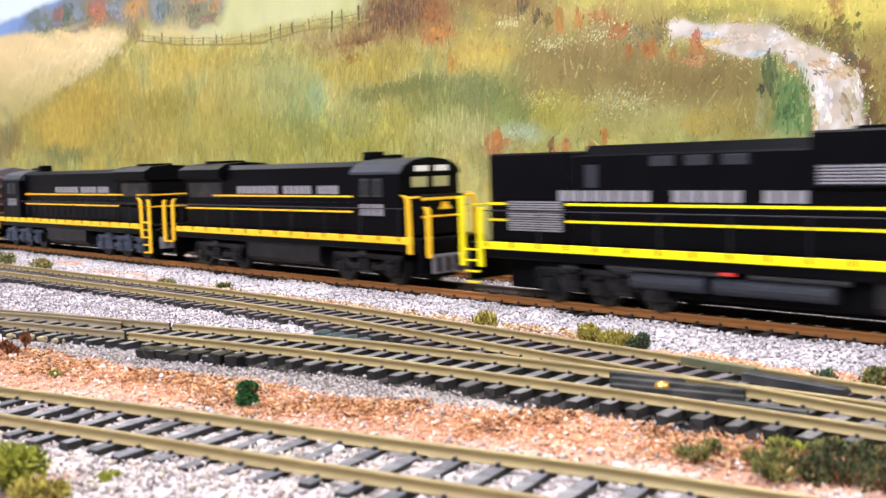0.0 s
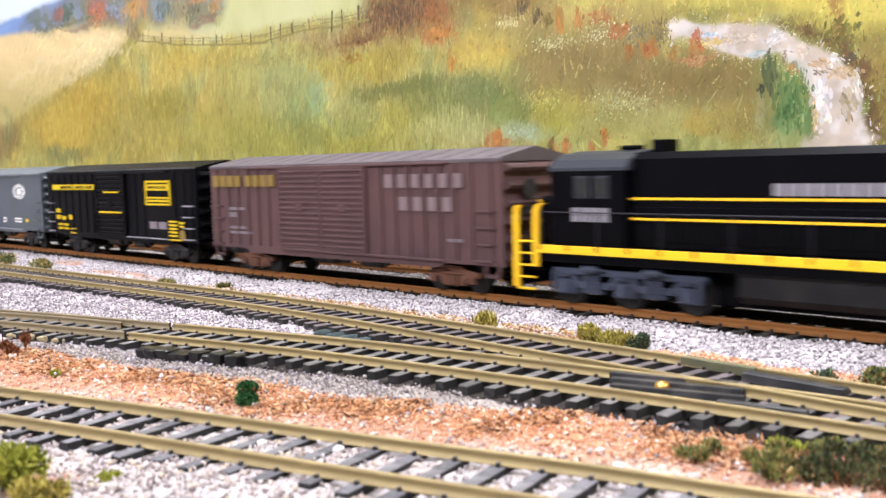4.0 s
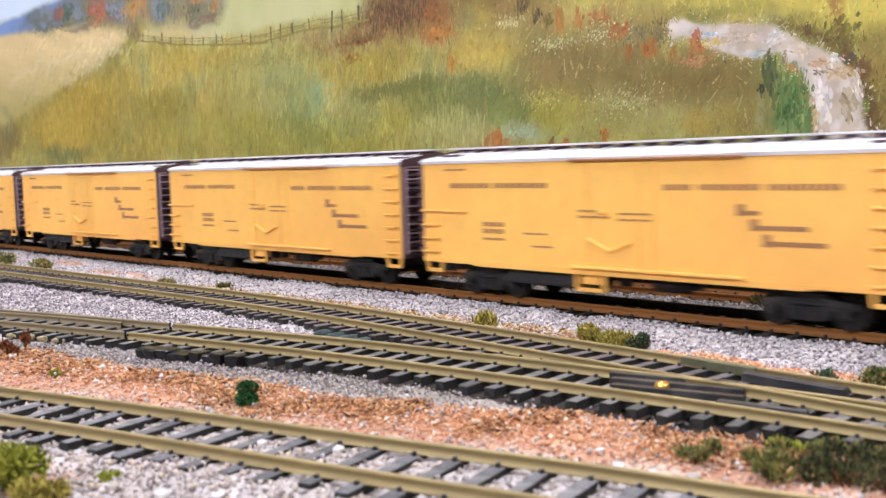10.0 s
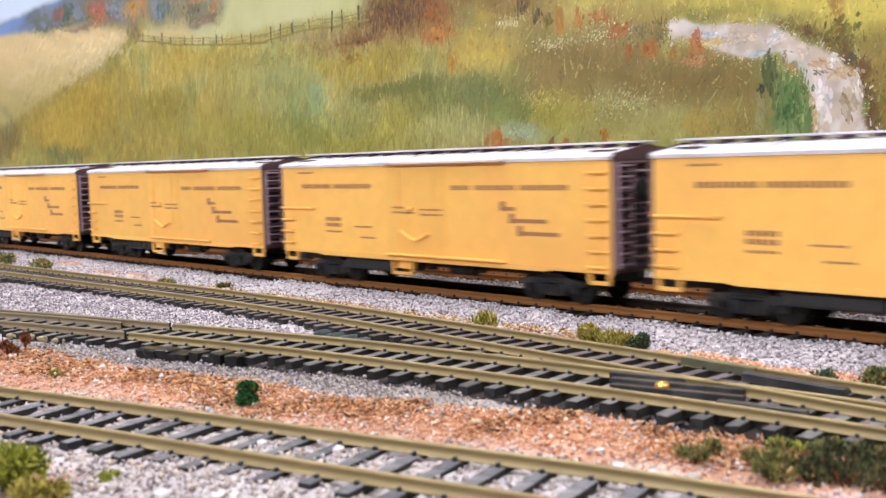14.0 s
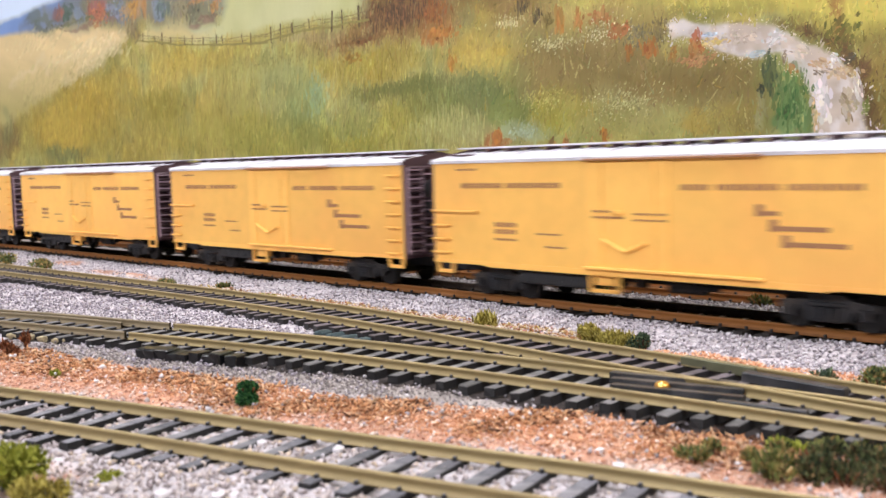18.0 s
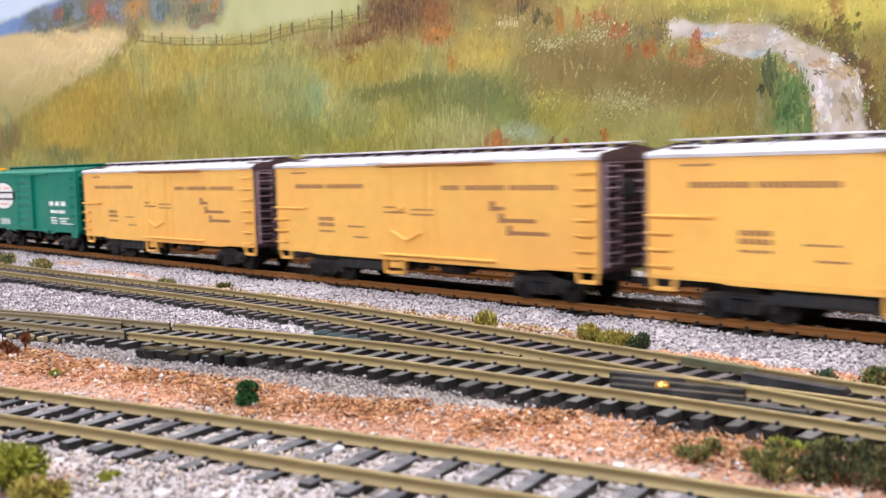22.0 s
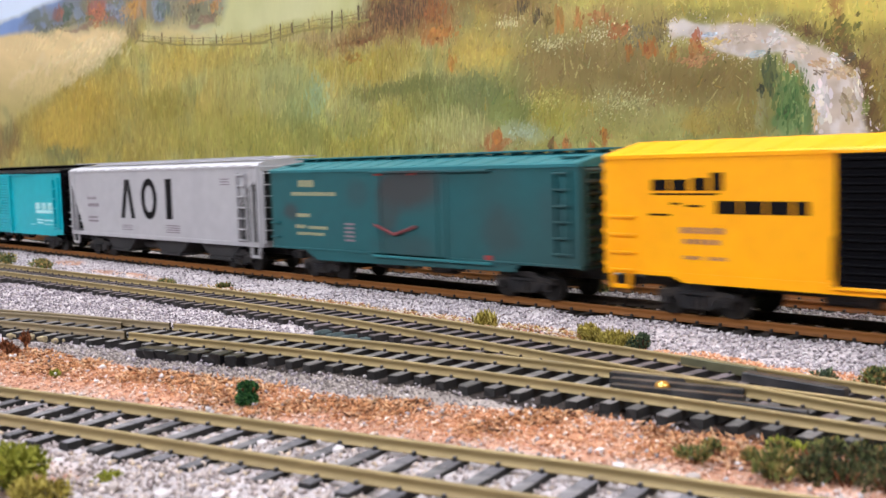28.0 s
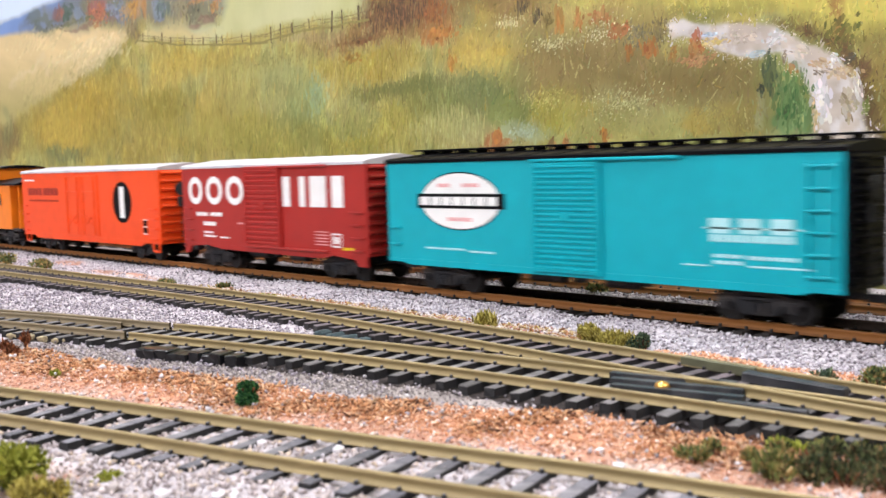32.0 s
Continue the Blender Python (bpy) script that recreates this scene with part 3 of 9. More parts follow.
    lay([(-0.34, 0.0995), (-0.321, 0.1065), (-0.287, 0.1028), (-0.281, 0.0895), (-0.291, 0.0802), (-0.325, 0.0798)], lin(132, 112, 66) * (0.75 + 0.5 * dab), 0.018, 0.75)
    lay([(-0.40, 0.0905), (-0.363, 0.0941), (-0.332, 0.0832), (-0.333, 0.0696), (-0.391, 0.0683)], lin(112, 120, 66) * (0.8 + 0.4 * dab), 0.02, 0.6)
    lay([(-0.445, 0.124), (-0.39, 0.118), (-0.42, 0.109), (-0.47, 0.114), (-0.52, 0.118), (-0.5, 0.124)], lin(140, 108, 64), 0.012, 0.6)
    lay([(-0.155, 0.125), (-0.155, 0.070), (-0.176, 0.088), (-0.205, 0.102), (-0.2, 0.108), (-0.17, 0.098)], lin(128, 116, 62) * (0.7 + 0.6 * dab), 0.010, 0.6)
    lay([(-0.162, 0.1), (-0.1, 0.1), (-0.1, 0.04), (-0.158, 0.045), (-0.163, 0.07)], lin(140, 118, 60) * (0.7 + 0.6 * dab), 0.012, 0.7)
    lay([(-0.252, 0.108), (-0.225, 0.105), (-0.2, 0.102), (-0.205, 0.108), (-0.25, 0.114)], lin(108, 108, 60), 0.006, 0.75)
    lay([(-0.30, 0.098), (-0.29, 0.113), (-0.255, 0.108), (-0.25, 0.098), (-0.27, 0.092)], lin(138, 112, 70) * (0.7 + 0.6 * dab), 0.014, 0.55)
    for sx, sz, rx, rz in ((-0.876, 0.064, 0.03, 0.006), (-0.47, 0.075, 0.02, 0.010), (-0.53, 0.09, 0.03, 0.016), (-1.0, 0.088, 0.012, 0.014)):
        d = np.hypot((wx - sx) / rx, (wz - sz) / rz)[..., None]
        c = c + (lin(120, 136, 92) * (0.8 + 0.4 * dab) - c) * np.clip((1.3 - d) * 1.2, 0, 0.3)
    road = lin(196, 178, 160) * (0.85 + 0.3 * mid) + (lin(214, 204, 196) - lin(196, 178, 160)) * np.clip((field(60, 23, 1.5) - 0.5) * 5, 0, 0.8)
    road = road * (0.78 + 0.44 * field(48, 24, 1.2, 2))
    lay(ROAD, road, 0.0014, 1.0, 0.4)
    lay([(-0.203, 0.0985), (-0.185, 0.0890), (-0.174, 0.0805), (-0.166, 0.0715), (-0.162, 0.052), (-0.1585, 0.0518), (-0.1625, 0.0745), (-0.174, 0.0865), (-0.190, 0.0965)], lin(104, 78, 50) * (0.6 + 0.8 * dab), 0.0035, 0.9)
    lay([(-0.180, 0.0935), (-0.150, 0.0905), (-0.150, 0.125), (-0.252, 0.130), (-0.252, 0.1115), (-0.215, 0.1075), (-0.195, 0.1015)], lin(206, 188, 92) * (0.85 + 0.3 * dab), 0.008, 0.85)
    lay([(-0.1745, 0.088), (-0.1715, 0.088), (-0.1735, 0.104), (-0.178, 0.104)], lin(150, 100, 60), 0.003, 0.8)
    lay([(-0.185, 0.0539), (-0.161, 0.053), (-0.172, 0.0428), (-0.185, 0.03), (-0.197, 0.0199), (-0.215, 0.0195), (-0.203, 0.0333), (-0.19, 0.0432)], road, 0.003)
    daub(LOW_RUST_DABS, 0.85, 0.45)
    lay(SHRUB, lin(108, 122, 72) * (0.35 + 1.3 * dab), 0.012, 0.6)
    daub(SHRUB_DABS, 0.6, 0.7)
    fine = 0.5 + (fine - 0.5) * grassy(x, z)[..., None]
    return np.clip(c * PIGMENT * (1 + grain * (fine - 0.5) * 0.45), 0, 1)


def grassy(x, z):
    """Where the brush drew upright blades: the slope, not the sky, field, meadow or road."""
    m = np.zeros(x.shape)
    for poly, k in ((SKY, 1), (BLUE_HILL, 0.95), (FIELD, 0.85), (MEADOW, 0.85), (ROAD, 0.9), (TREES, 0.5), (RED_WOOD, 0.3)):
        m = np.maximum(m, inside(x, z, poly, 0.006) * k)
    return (1 - m) * (1 - 0.65 * np.clip((x + 0.45) / 0.12, 0, 1))


def painted(name, rough=0.55, brush=False, mottle=0.18):
    m = bpy.data.materials.new(name)
    m.use_nodes = True
    n, lk = m.node_tree.nodes, m.node_tree.links
    b = n["Principled BSDF"]
    b.inputs["Roughness"].default_value = rough
    b.inputs["Specular IOR Level"].default_value = 0.25
    at = n.new("ShaderNodeAttribute")
    at.attribute_name = "pigment"
    tc = n.new("ShaderNodeTexCoord")
    ns = n.new("ShaderNodeTexNoise")
    ns.inputs["Scale"].default_value, ns.inputs["Detail"].default_value = 900, 3
    lk.new(tc.outputs["Object"], ns.inputs["Vector"])
    bp = n.new("ShaderNodeBump")
    bp.inputs["Strength"].default_value, bp.inputs["Distance"].default_value = 0.12, 0.0003
    lk.new(ns.outputs["Fac"], bp.inputs["Height"])
    lk.new(bp.outputs[0], b.inputs["Normal"])
    hs = n.new("ShaderNodeHueSaturation")
    mr = n.new("ShaderNodeMapRange")
    mr.inputs[1].default_value, mr.inputs[2].default_value = 0.3, 0.7
    mr.inputs[3].default_value, mr.inputs[4].default_value = 1 - mottle, 1 + mottle
    src = ns
    if brush:
        mp = n.new("ShaderNodeMapping")
        mp.inputs["Rotation"].default_value = (0, 0.2, 0)
        mp.inputs["Scale"].default_value = (620, 40, 150)
        src = n.new("ShaderNodeTexNoise")
        src.inputs["Scale"].default_value, src.inputs["Detail"].default_value, src.inputs["Distortion"].default_value = 1.0, 5, 0.6
        lk.new(tc.outputs["Object"], mp.inputs[0])
        lk.new(mp.outputs[0], src.inputs["Vector"])
        mh = n.new("ShaderNodeMapRange")
        mh.inputs[1].default_value, mh.inputs[2].default_value = 0.3, 0.7
        mh.inputs[3].default_value, mh.inputs[4].default_value = 0.485, 0.515
        lk.new(src.outputs["Color"], mh.inputs[0])
        lk.new(mh.outputs[0], hs.inputs["Hue"])
        lk.new(src.outputs["Fac"], bp.inputs["Height"])
        lk.new(at.outputs["Alpha"], hs.inputs["Fac"])
    lk.new(src.outputs["Fac"], mr.inputs[0])
    lk.new(mr.outputs[0], hs.inputs["Value"])
    lk.new(at.outputs["Color"], hs.inputs["Color"])
    lk.new(hs.outputs[0], b.inputs["Base Color"])
    return m


M_PAINT = painted("oil_paint", 0.6, True, 0.11)


def raw_mesh(name, verts, faces, material, colors=None, smooth=False):
    """A mesh straight from arrays; faces is an (n, k) array."""
    me = bpy.data.meshes.new(name)
    n, k = faces.shape
    me.vertices.add(len(verts))
    me.vertices.foreach_set("co", np.ascontiguousarray(verts, dtype=np.float32).ravel())
    me.loops.add(n * k)
    me.loops.foreach_set("vertex_index", faces.astype(np.int32).ravel())
    me.polygons.add(n)
    me.polygons.foreach_set("loop_start", np.arange(0, n * k, k, dtype=np.int32))
    me.update(calc_edges=True)
    me.validate()
    if colors is not None:
        a = me.color_attributes.new("pigment", "FLOAT_COLOR", "POINT")
        colors = colors if colors.shape[1] == 4 else np.concatenate([colors, np.ones((len(verts), 1))], 1)
        a.data.foreach_set("color", colors.astype(np.float32).ravel())
    me.materials.append(material)
    if smooth:
        me.shade_smooth()
    return me


def sheet(xs, ys):
    gx, gy = np.meshgrid(xs, ys, indexing="ij")
    i = np.arange(len(xs) * len(ys)).reshape(len(xs), len(ys))
    f = np.stack([i[:-1, :-1], i[1:, :-1], i[1:, 1:], i[:-1, 1:]], -1).reshape(-1, 4)
    return gx.ravel(), gy.ravel(), f


def build_backdrop():
    bm = bmesh.new()
    box(bm, -5200, 4700, BOARD_Y * 1e3 + 1, BOARD_Y * 1e3 + 13, -30, 300, 0.5)
    board = tagged(new("backdrop", mesh_of("backdrop", bm, M_ROOM)), "painted backdrop of autumn hills, a fence and a dirt road behind the tracks", "backdrop", kind="structure")
    xs = np.concatenate([np.linspace(-5.2, -1.35, 90), np.linspace(-1.345, -0.5, 430), np.linspace(-0.4985, -0.1, 420), np.linspace(-0.09, 4.7, 120)])
    gx, gz, f = sheet(xs, np.concatenate([np.linspace(-0.03, 0.03, 8), np.linspace(0.0315, 0.24, 190), np.linspace(0.246, 0.30, 10)]))
    me = raw_mesh("painting", np.stack([gx, np.full(gx.shape, BOARD_Y), gz], 1), f[:, ::-1], M_PAINT, np.concatenate([paint(gx, gz), grassy(gx, gz)[:, None]], 1))
    link_part("painting", me, board, "oil painted hillside in olive, ochre and rust")
    # brush strokes, thicker paint standing off the board
    rs = np.random.RandomState(21)
    n = 16000
    u = rs.rand(n)
    x = np.where(u < 0.45, -1.3 + 0.85 * rs.rand(n), -0.5 + 0.4 * rs.rand(n))
    far = np.clip((-x - 0.1) / 1.0, 0, 1)
    z = 0.04 + (0.075 + 0.12 * far) * rs.rand(n)
    keep = (inside(x, z, SKY, 0.004) + inside(x, z, BLUE_HILL, 0.004) + inside(x, z, FIELD, 0.004) + inside(x, z, ROAD, 0.003) + inside(x, z, MEADOW, 0.004) + inside(x, z, TREES, 0.004) * 0.5 + 0.6 * (x > -0.43)) < rs.rand(n) * 0.9 + 0.05
    x, z, far = x[keep], z[keep], far[keep]
    n = len(x)
    ln = (0.0010 + 0.0020 * rs.rand(n)) * (1 + 3.0 * far)
    wd = (0.00018 + 0.0003 * rs.rand(n)) * (1 + 2.2 * far)
    tilt = rs.normal(0.10, 0.45, n)
    c, s = np.cos(tilt), np.sin(tilt)
    off = BOARD_Y - 0.000006 - 0.000012 * rs.rand(n)
    corners = []
    for a, b in ((-1, -0.7), (1, -0.7), (0.35, 1), (-0.35, 1)):
        corners.append(np.stack([x + a * wd * c + b * ln * s, off, z - a * wd * s + b * ln * c], 1))
    v = np.stack(corners, 1).reshape(-1, 3)
    col = paint(x, z, 0.4) * (1.0 + rs.normal(0, 1, n) * (0.10 + 0.03 * far))[:, None] + rs.normal(0, 0.006, (n, 3))
    hot = rs.rand(n)[:, None]
    for lo, hi, tone, k in ((0.0, 0.05, lin(206, 192, 122), 0.45), (0.05, 0.10, lin(92, 88, 42), 0.4), (0.10, 0.14, lin(150, 164, 116), 0.4), (0.14, 0.18, lin(192, 154, 62), 0.4)):
        col = np.where((hot >= lo) & (hot < hi), col + (tone - col) * k * (1 - 0.5 * far[:, None]), col)
    me = raw_mesh("brush_strokes", v, np.arange(4 * n).reshape(n, 4), M_PAINT, np.repeat(np.clip(col, 0, 1), 4, 0))
    tagged(link_part("brush_strokes", me, board, "short upright strokes of thick paint"), kind="stuff")
    # single long blades, dark and pale, drawn over the grass
    n = 3000
    x = -0.38 - 0.72 * rs.rand(n) ** 1.3
    far = np.clip((-x - 0.1) / 1.0, 0, 1)
    z = 0.045 + (0.06 + 0.06 * far) * rs.rand(n)
    keep = (inside(x, z, FIELD, 0.01) + inside(x, z, ROAD, 0.003) + inside(x, z, MEADOW, 0.006)) < 0.2
    x, z, far = x[keep], z[keep], far[keep]
    n = len(x)
    ln = (0.0012 + 0.0032 * rs.rand(n) ** 2) * (1 + 2.2 * far)
    wd = (0.00009 + 0.00014 * rs.rand(n)) * (1 + 3.2 * far)
    tilt = rs.normal(0.12, 0.28, n)
    c, s = np.cos(tilt), np.sin(tilt)
    off = BOARD_Y - 0.000028 - 0.000002 * rs.rand(n)
    v = np.stack([np.stack([x + p * wd * c + q * ln * s, off, z - p * wd * s + q * ln * c], 1) for p, q in ((-1, -0.8), (0.8, -1), (0.6, 0.2), (0.1, 1))], 1).reshape(-1, 3)
    shade = np.where(rs.rand(n) < 0.6, 0.62 + 0.2 * rs.rand(n), 1.22 + 0.25 * rs.rand(n))[:, None]
    me = raw_mesh("long_blades", v, np.arange(4 * n).reshape(n, 4), M_PAINT, np.repeat(np.clip(paint(x, z, 0.3) * shade, 0, 1), 4, 0))
    tagged(link_part("long_blades", me, board, "long dark and pale blades of painted grass"), kind="stuff")
    # broad dabs of the near hillside
    n = 15000
    x, z = -0.50 + 0.40 * rs.rand(n) ** 0.8, 0.03 + 0.105 * rs.rand(n)
    keep = (inside(x, z, ROAD, 0.003) + inside(x, z, SHRUB, 0.003) + np.clip((-0.42 - x) / 0.08, 0, 1) * rs.rand(n)) < 0.3
    x, z = x[keep], z[keep]
    n = len(x)
    ln, wd = 0.0004 + 0.0010 * rs.rand(n) ** 1.8, 0.00014 + 0.00042 * rs.rand(n) ** 1.6
    tilt = rs.normal(0.2, 0.6, n)
    c, s = np.cos(tilt), np.sin(tilt)
    off = BOARD_Y - 0.00002 - 0.000008 * rs.rand(n)
    v = np.stack([np.stack([x + p * wd * c + q * ln * s, off, z - p * wd * s + q * ln * c], 1) for p, q in ((-0.8, -0.8), (0.3, -1), (1, 0.1), (0.5, 1), (-0.6, 0.8))], 1).reshape(-1, 3)
    col = paint(x + rs.normal(0, 0.003, n), z + rs.normal(0, 0.002, n), 0.3) * (1.0 + rs.normal(0, 0.10, n))[:, None] * (1 + rs.normal(0, 0.05, (n, 3)))
    hot = rs.rand(n)[:, None]
    col = np.where(hot < 0.09, col + (lin(188, 176, 120) - col) * 0.28, np.where(hot > 0.93, col * 0.8, col))
    col4 = np.concatenate([np.clip(col, 0, 1), np.full((n, 1), 0.5)], 1)
    me = raw_mesh("broad_dabs", v, np.arange(5 * n).reshape(n, 5), M_PAINT, np.repeat(col4, 5, 0))
    tagged(link_part("broad_dabs", me, board, "broad dabs of olive, ochre and brown paint"), kind="stuff")
    n = 420
    k = rs.randint(0, len(ROAD), n)
    t = rs.rand(n)
    ra = np.array(ROAD)
    e0, e1 = ra[k], ra[(k + 1) % len(ROAD)]
    q = e0 + (e1 - e0) * t[:, None] + rs.normal(0, 0.0016, (n, 2))
    r = rs.uniform(0.00010, 0.00032, n)
    v = np.stack([np.stack([q[:, 0] + r * math.cos(a) * 1.2, np.full(n, BOARD_Y - 0.00006) - 0.00004 * t, q[:, 1] + r * math.sin(a)], 1) for a in (0.3, 1.8, 3.5, 5.0)], 1).reshape(-1, 3)
    me = raw_mesh("paint_specks", v, np.arange(4 * n).reshape(n, 4)[:, ::-1], M_PAINT, np.repeat(np.clip(lin(214, 200, 168) * (0.7 + 0.5 * rs.rand(n, 1)), 0, 1), 4, 0))
    tagged(link_part("paint_specks", me, board, "specks of thick pale paint"), kind="stuff")
    # clusters of single strokes: far trees, twigs, rust bushes, highlights, the shrub and the road
    vs, cs = [], []
    for group in (FAR_TREE_STROKES, NEAR_TREE_STROKES, FIELD_STROKES, HILL_STROKES, SLOPE_STROKES, TWIG_STROKES, RUST_STROKES, BUSH_STROKES, BRIGHT_STROKES, ROAD_STROKES, EDGE_STROKES, SHRUB_STROKES, LOW_STROKES):
        for sx, sz, rx, rz, n, length, width, lean, rgb in group:
            bold = group in (ROAD_STROKES, EDGE_STROKES, BUSH_STROKES, RUST_STROKES, SHRUB_STROKES, LOW_STROKES)
            n *= 2 if bold else 4
            x, z = (sx + rx * 0.48 * rs.normal(0, 1, n)) * 1e-3, (sz + rz * 0.48 * rs.normal(0, 1, n)) * 1e-3
            ln = length * (0.16 + 0.42 * rs.rand(n) ** 2) * (1.45 if bold else 1.0) * 1e-3
            wd = width * (0.14 + 0.36 * rs.rand(n)) * (1.7 if bold else 1.0) * 1e-3
            strong = 0.35 if group is FIELD_STROKES or group is SLOPE_STROKES else 0.55 if group is HILL_STROKES else 0.95
            t = np.radians(lean + rs.normal(0, 12, n))
            sn, c = np.sin(t) * width / length * 2.2 if abs(lean) < 40 else np.sin(t), np.cos(t)
            off = BOARD_Y - 0.00003 - 0.00002 * rs.rand(n)
            vs.append(np.stack([np.stack([x + p * wd * c + q * ln * sn, off, z - p * wd * np.sin(t) + q * ln * c], 1) for p, q in ((-0.5, -1), (0.4, -0.9), (0.9, -0.1), (0.35, 1), (-0.3, 0.85), (-0.9, 0))], 1).reshape(-1, 3))
            r, g, b = lin(*rgb)
            tone = np.array((r - 0.13 * max(0, r - g), g + 0.12 * max(0, r - g), b)) * PIGMENT * (1 + rs.normal(0, 0.2, n))[:, None] * (1 + rs.normal(0, 0.04, (n, 3)))
            under = paint(x, z, 0.2)
            tone = under + (tone - under) * strong * (0.5 + 0.5 * rs.rand(n))[:, None]
            cs.append(np.repeat(np.concatenate([np.clip(tone, 0, 1), np.full((n, 1), 0.6)], 1), 6, 0))
    v = np.concatenate(vs)
    me = raw_mesh("accent_strokes", v, np.arange(len(v)).reshape(-1, 6), M_PAINT, np.concatenate(cs))
    tagged(link_part("accent_strokes", me, board, "loose strokes of rust, green, pale and dark paint"), kind="stuff")
    # the painted fence: dark posts and two rails of paint
    v, f, cs = [], [], []
    def dab(x0, z0, x1, z1, w, col):
        d = Vector((x1 - x0, z1 - z0)).normalized() * w
        k = len(v)
        for px, pz in ((x0 - d.y, z0 + d.x), (x0 + d.y, z0 - d.x), (x1 + d.y, z1 - d.x), (x1 - d.y, z1 + d.x)):
            v.append((px, BOARD_Y - 0.00006 - 0.000004 * (len(v) // 4 % 9), pz))
            cs.append(col)
        f.append((k, k + 1, k + 2, k + 3))
    dark = tuple(lin(92, 78, 58))
    for (ax, az), (bx, bz) in zip(FENCE, FENCE[1:]):
        k = max(2, int((bx - ax) / 0.0135))
        for i in range(k):
            t = (i + rs.rand() * 0.7) / k
            x, z = ax + (bx - ax) * t, az + (bz - az) * t
            hgt = (0.0042 + 0.0042 * rs.rand()) * (1.35 if x > -0.56 else 0.95)
            dab(x, z - hgt * 0.55, x + rs.normal(0, 0.0008), z + hgt * 0.55, 0.0005 + 0.0004 * rs.rand(), dark)
        for i in range(k):
            t0, t1 = (i - 0.1) / k, (i + 0.9 + 0.3 * rs.rand()) / k
            for o, wid, col in ((0.0014, 0.00016, lin(112, 96, 70)), (-0.0004, 0.00014, lin(120, 104, 74)), (-0.0030, 0.0004 + 0.0005 * rs.rand(), lin(138, 128, 76))):
                o = o + rs.normal(0, 0.0002)
                dab(ax + (bx - ax) * t0, az + (bz - az) * t0 + o, ax + (bx - ax) * t1, az + (bz - az) * t1 + o + rs.normal(0, 0.0004), wid, tuple(col))
    me = raw_mesh("painted_fence", np.array(v), np.array(f), M_PAINT, np.array(cs))
    link_part("painted_fence", me, board, "dark painted fence posts and rails")


build_backdrop()

# ---- the tracks ----
GAUGE = 8.65  # half the spacing of the rail centres, mm


def spline(pts, step=0.004):
    """A smooth line through plan points, as dense points."""
    p = np.array(pts, float)
    ext = np.vstack([2 * p[0] - p[1], p, 2 * p[-1] - p[-2]])
    out = []
    for i in range(len(p) - 1):
        a, b, c, d = ext[i:i + 4]
        k = max(2, int(np.linalg.norm(c - b) / step))
        t = np.linspace(0, 1, k, endpoint=False)[:, None]
        out.append(0.5 * (2 * b + (c - a) * t + (2 * a - 5 * b + 4 * c - d) * t * t + (3 * b - a - 3 * c + d) * t ** 3))
    q = np.vstack(out + [p[-1:]])
    s = np.concatenate([[0], np.cumsum(np.linalg.norm(np.diff(q, axis=0), axis=1))])
    return q, s


def along(line, at):
    q, s = line
    x, y = np.interp(at, s, q[:, 0]), np.interp(at, s, q[:, 1])
    e = 0.003
    dx, dy = np.interp(at + e, s, q[:, 0]) - np.interp(at - e, s, q[:, 0]), np.interp(at + e, s, q[:, 1]) - np.interp(at - e, s, q[:, 1])
    return x, y, np.arctan2(dy, dx)


RAIL = [(-1.0, -2.5), (1.0, -2.5), (1.0, -2.3), (0.42, -2.0), (0.36, -0.85), (0.44, -0.72), (0.46, -0.12), (0.3, 0.0), (-0.3, 0.0), (-0.46, -0.12), (-0.44, -0.72), (-0.36, -0.85), (-0.42, -2.0), (-1.0, -2.3)]


def rail(parent, line, side, z, material, s0=None, s1=None, name="rail", label=""):
    q, s = line
    tall = 0.84 if material in (M_RAIL, M_RAILD) else 1.0
    at = np.arange(s[0] if s0 is None else s0, s[-1] if s1 is None else s1, 0.01 if abs(q[-1, 0] - q[0, 0]) < 3 else 0.05)
    x, y, a = along(line, at)
    k = len(RAIL)
    v = []
    for o, h in RAIL:
        d = (side * GAUGE + o) * 0.001
        v.append(np.stack([x - np.sin(a) * d, y + np.cos(a) * d, np.full(x.shape, z + h * tall * 0.001)], 1))
    v = np.stack(v, 1)
    i = np.arange(len(x) * k).reshape(len(x), k)
    j = np.roll(i, -1, 1)
    f = np.stack([i[:-1], j[:-1], j[1:], i[1:]], -1).reshape(-1, 4)
    return link_part(name, raw_mesh(name, v.reshape(-1, 3), f, material), parent, label)


def tie_mesh(half, material, spikes, seed, size=1.0):
    rs = random.Random(seed)
    bm = bmesh.new()
    w = 1.2 + rs.random() * 0.25
    box(bm, -w, w, -half - rs.random() * 0.6, half + rs.random() * 0.6, -4.6, -2.52, 0.12)
    for v in bm.verts:
        v.co += Vector((rs.uniform(-0.14, 0.14), rs.uniform(-0.35, 0.35), rs.uniform(-0.12, 0.02)))
    for o in spikes:
        for d in (-1.2, 1.2):
            box(bm, -0.3 * size, 0.3 * size + rs.random() * 0.1, o + d - 0.35, o + d + 0.3, -2.7, -2.6 + 0.65 * size + rs.random() * 0.15, 0.1)
    return mesh_of("tie", bm, material)


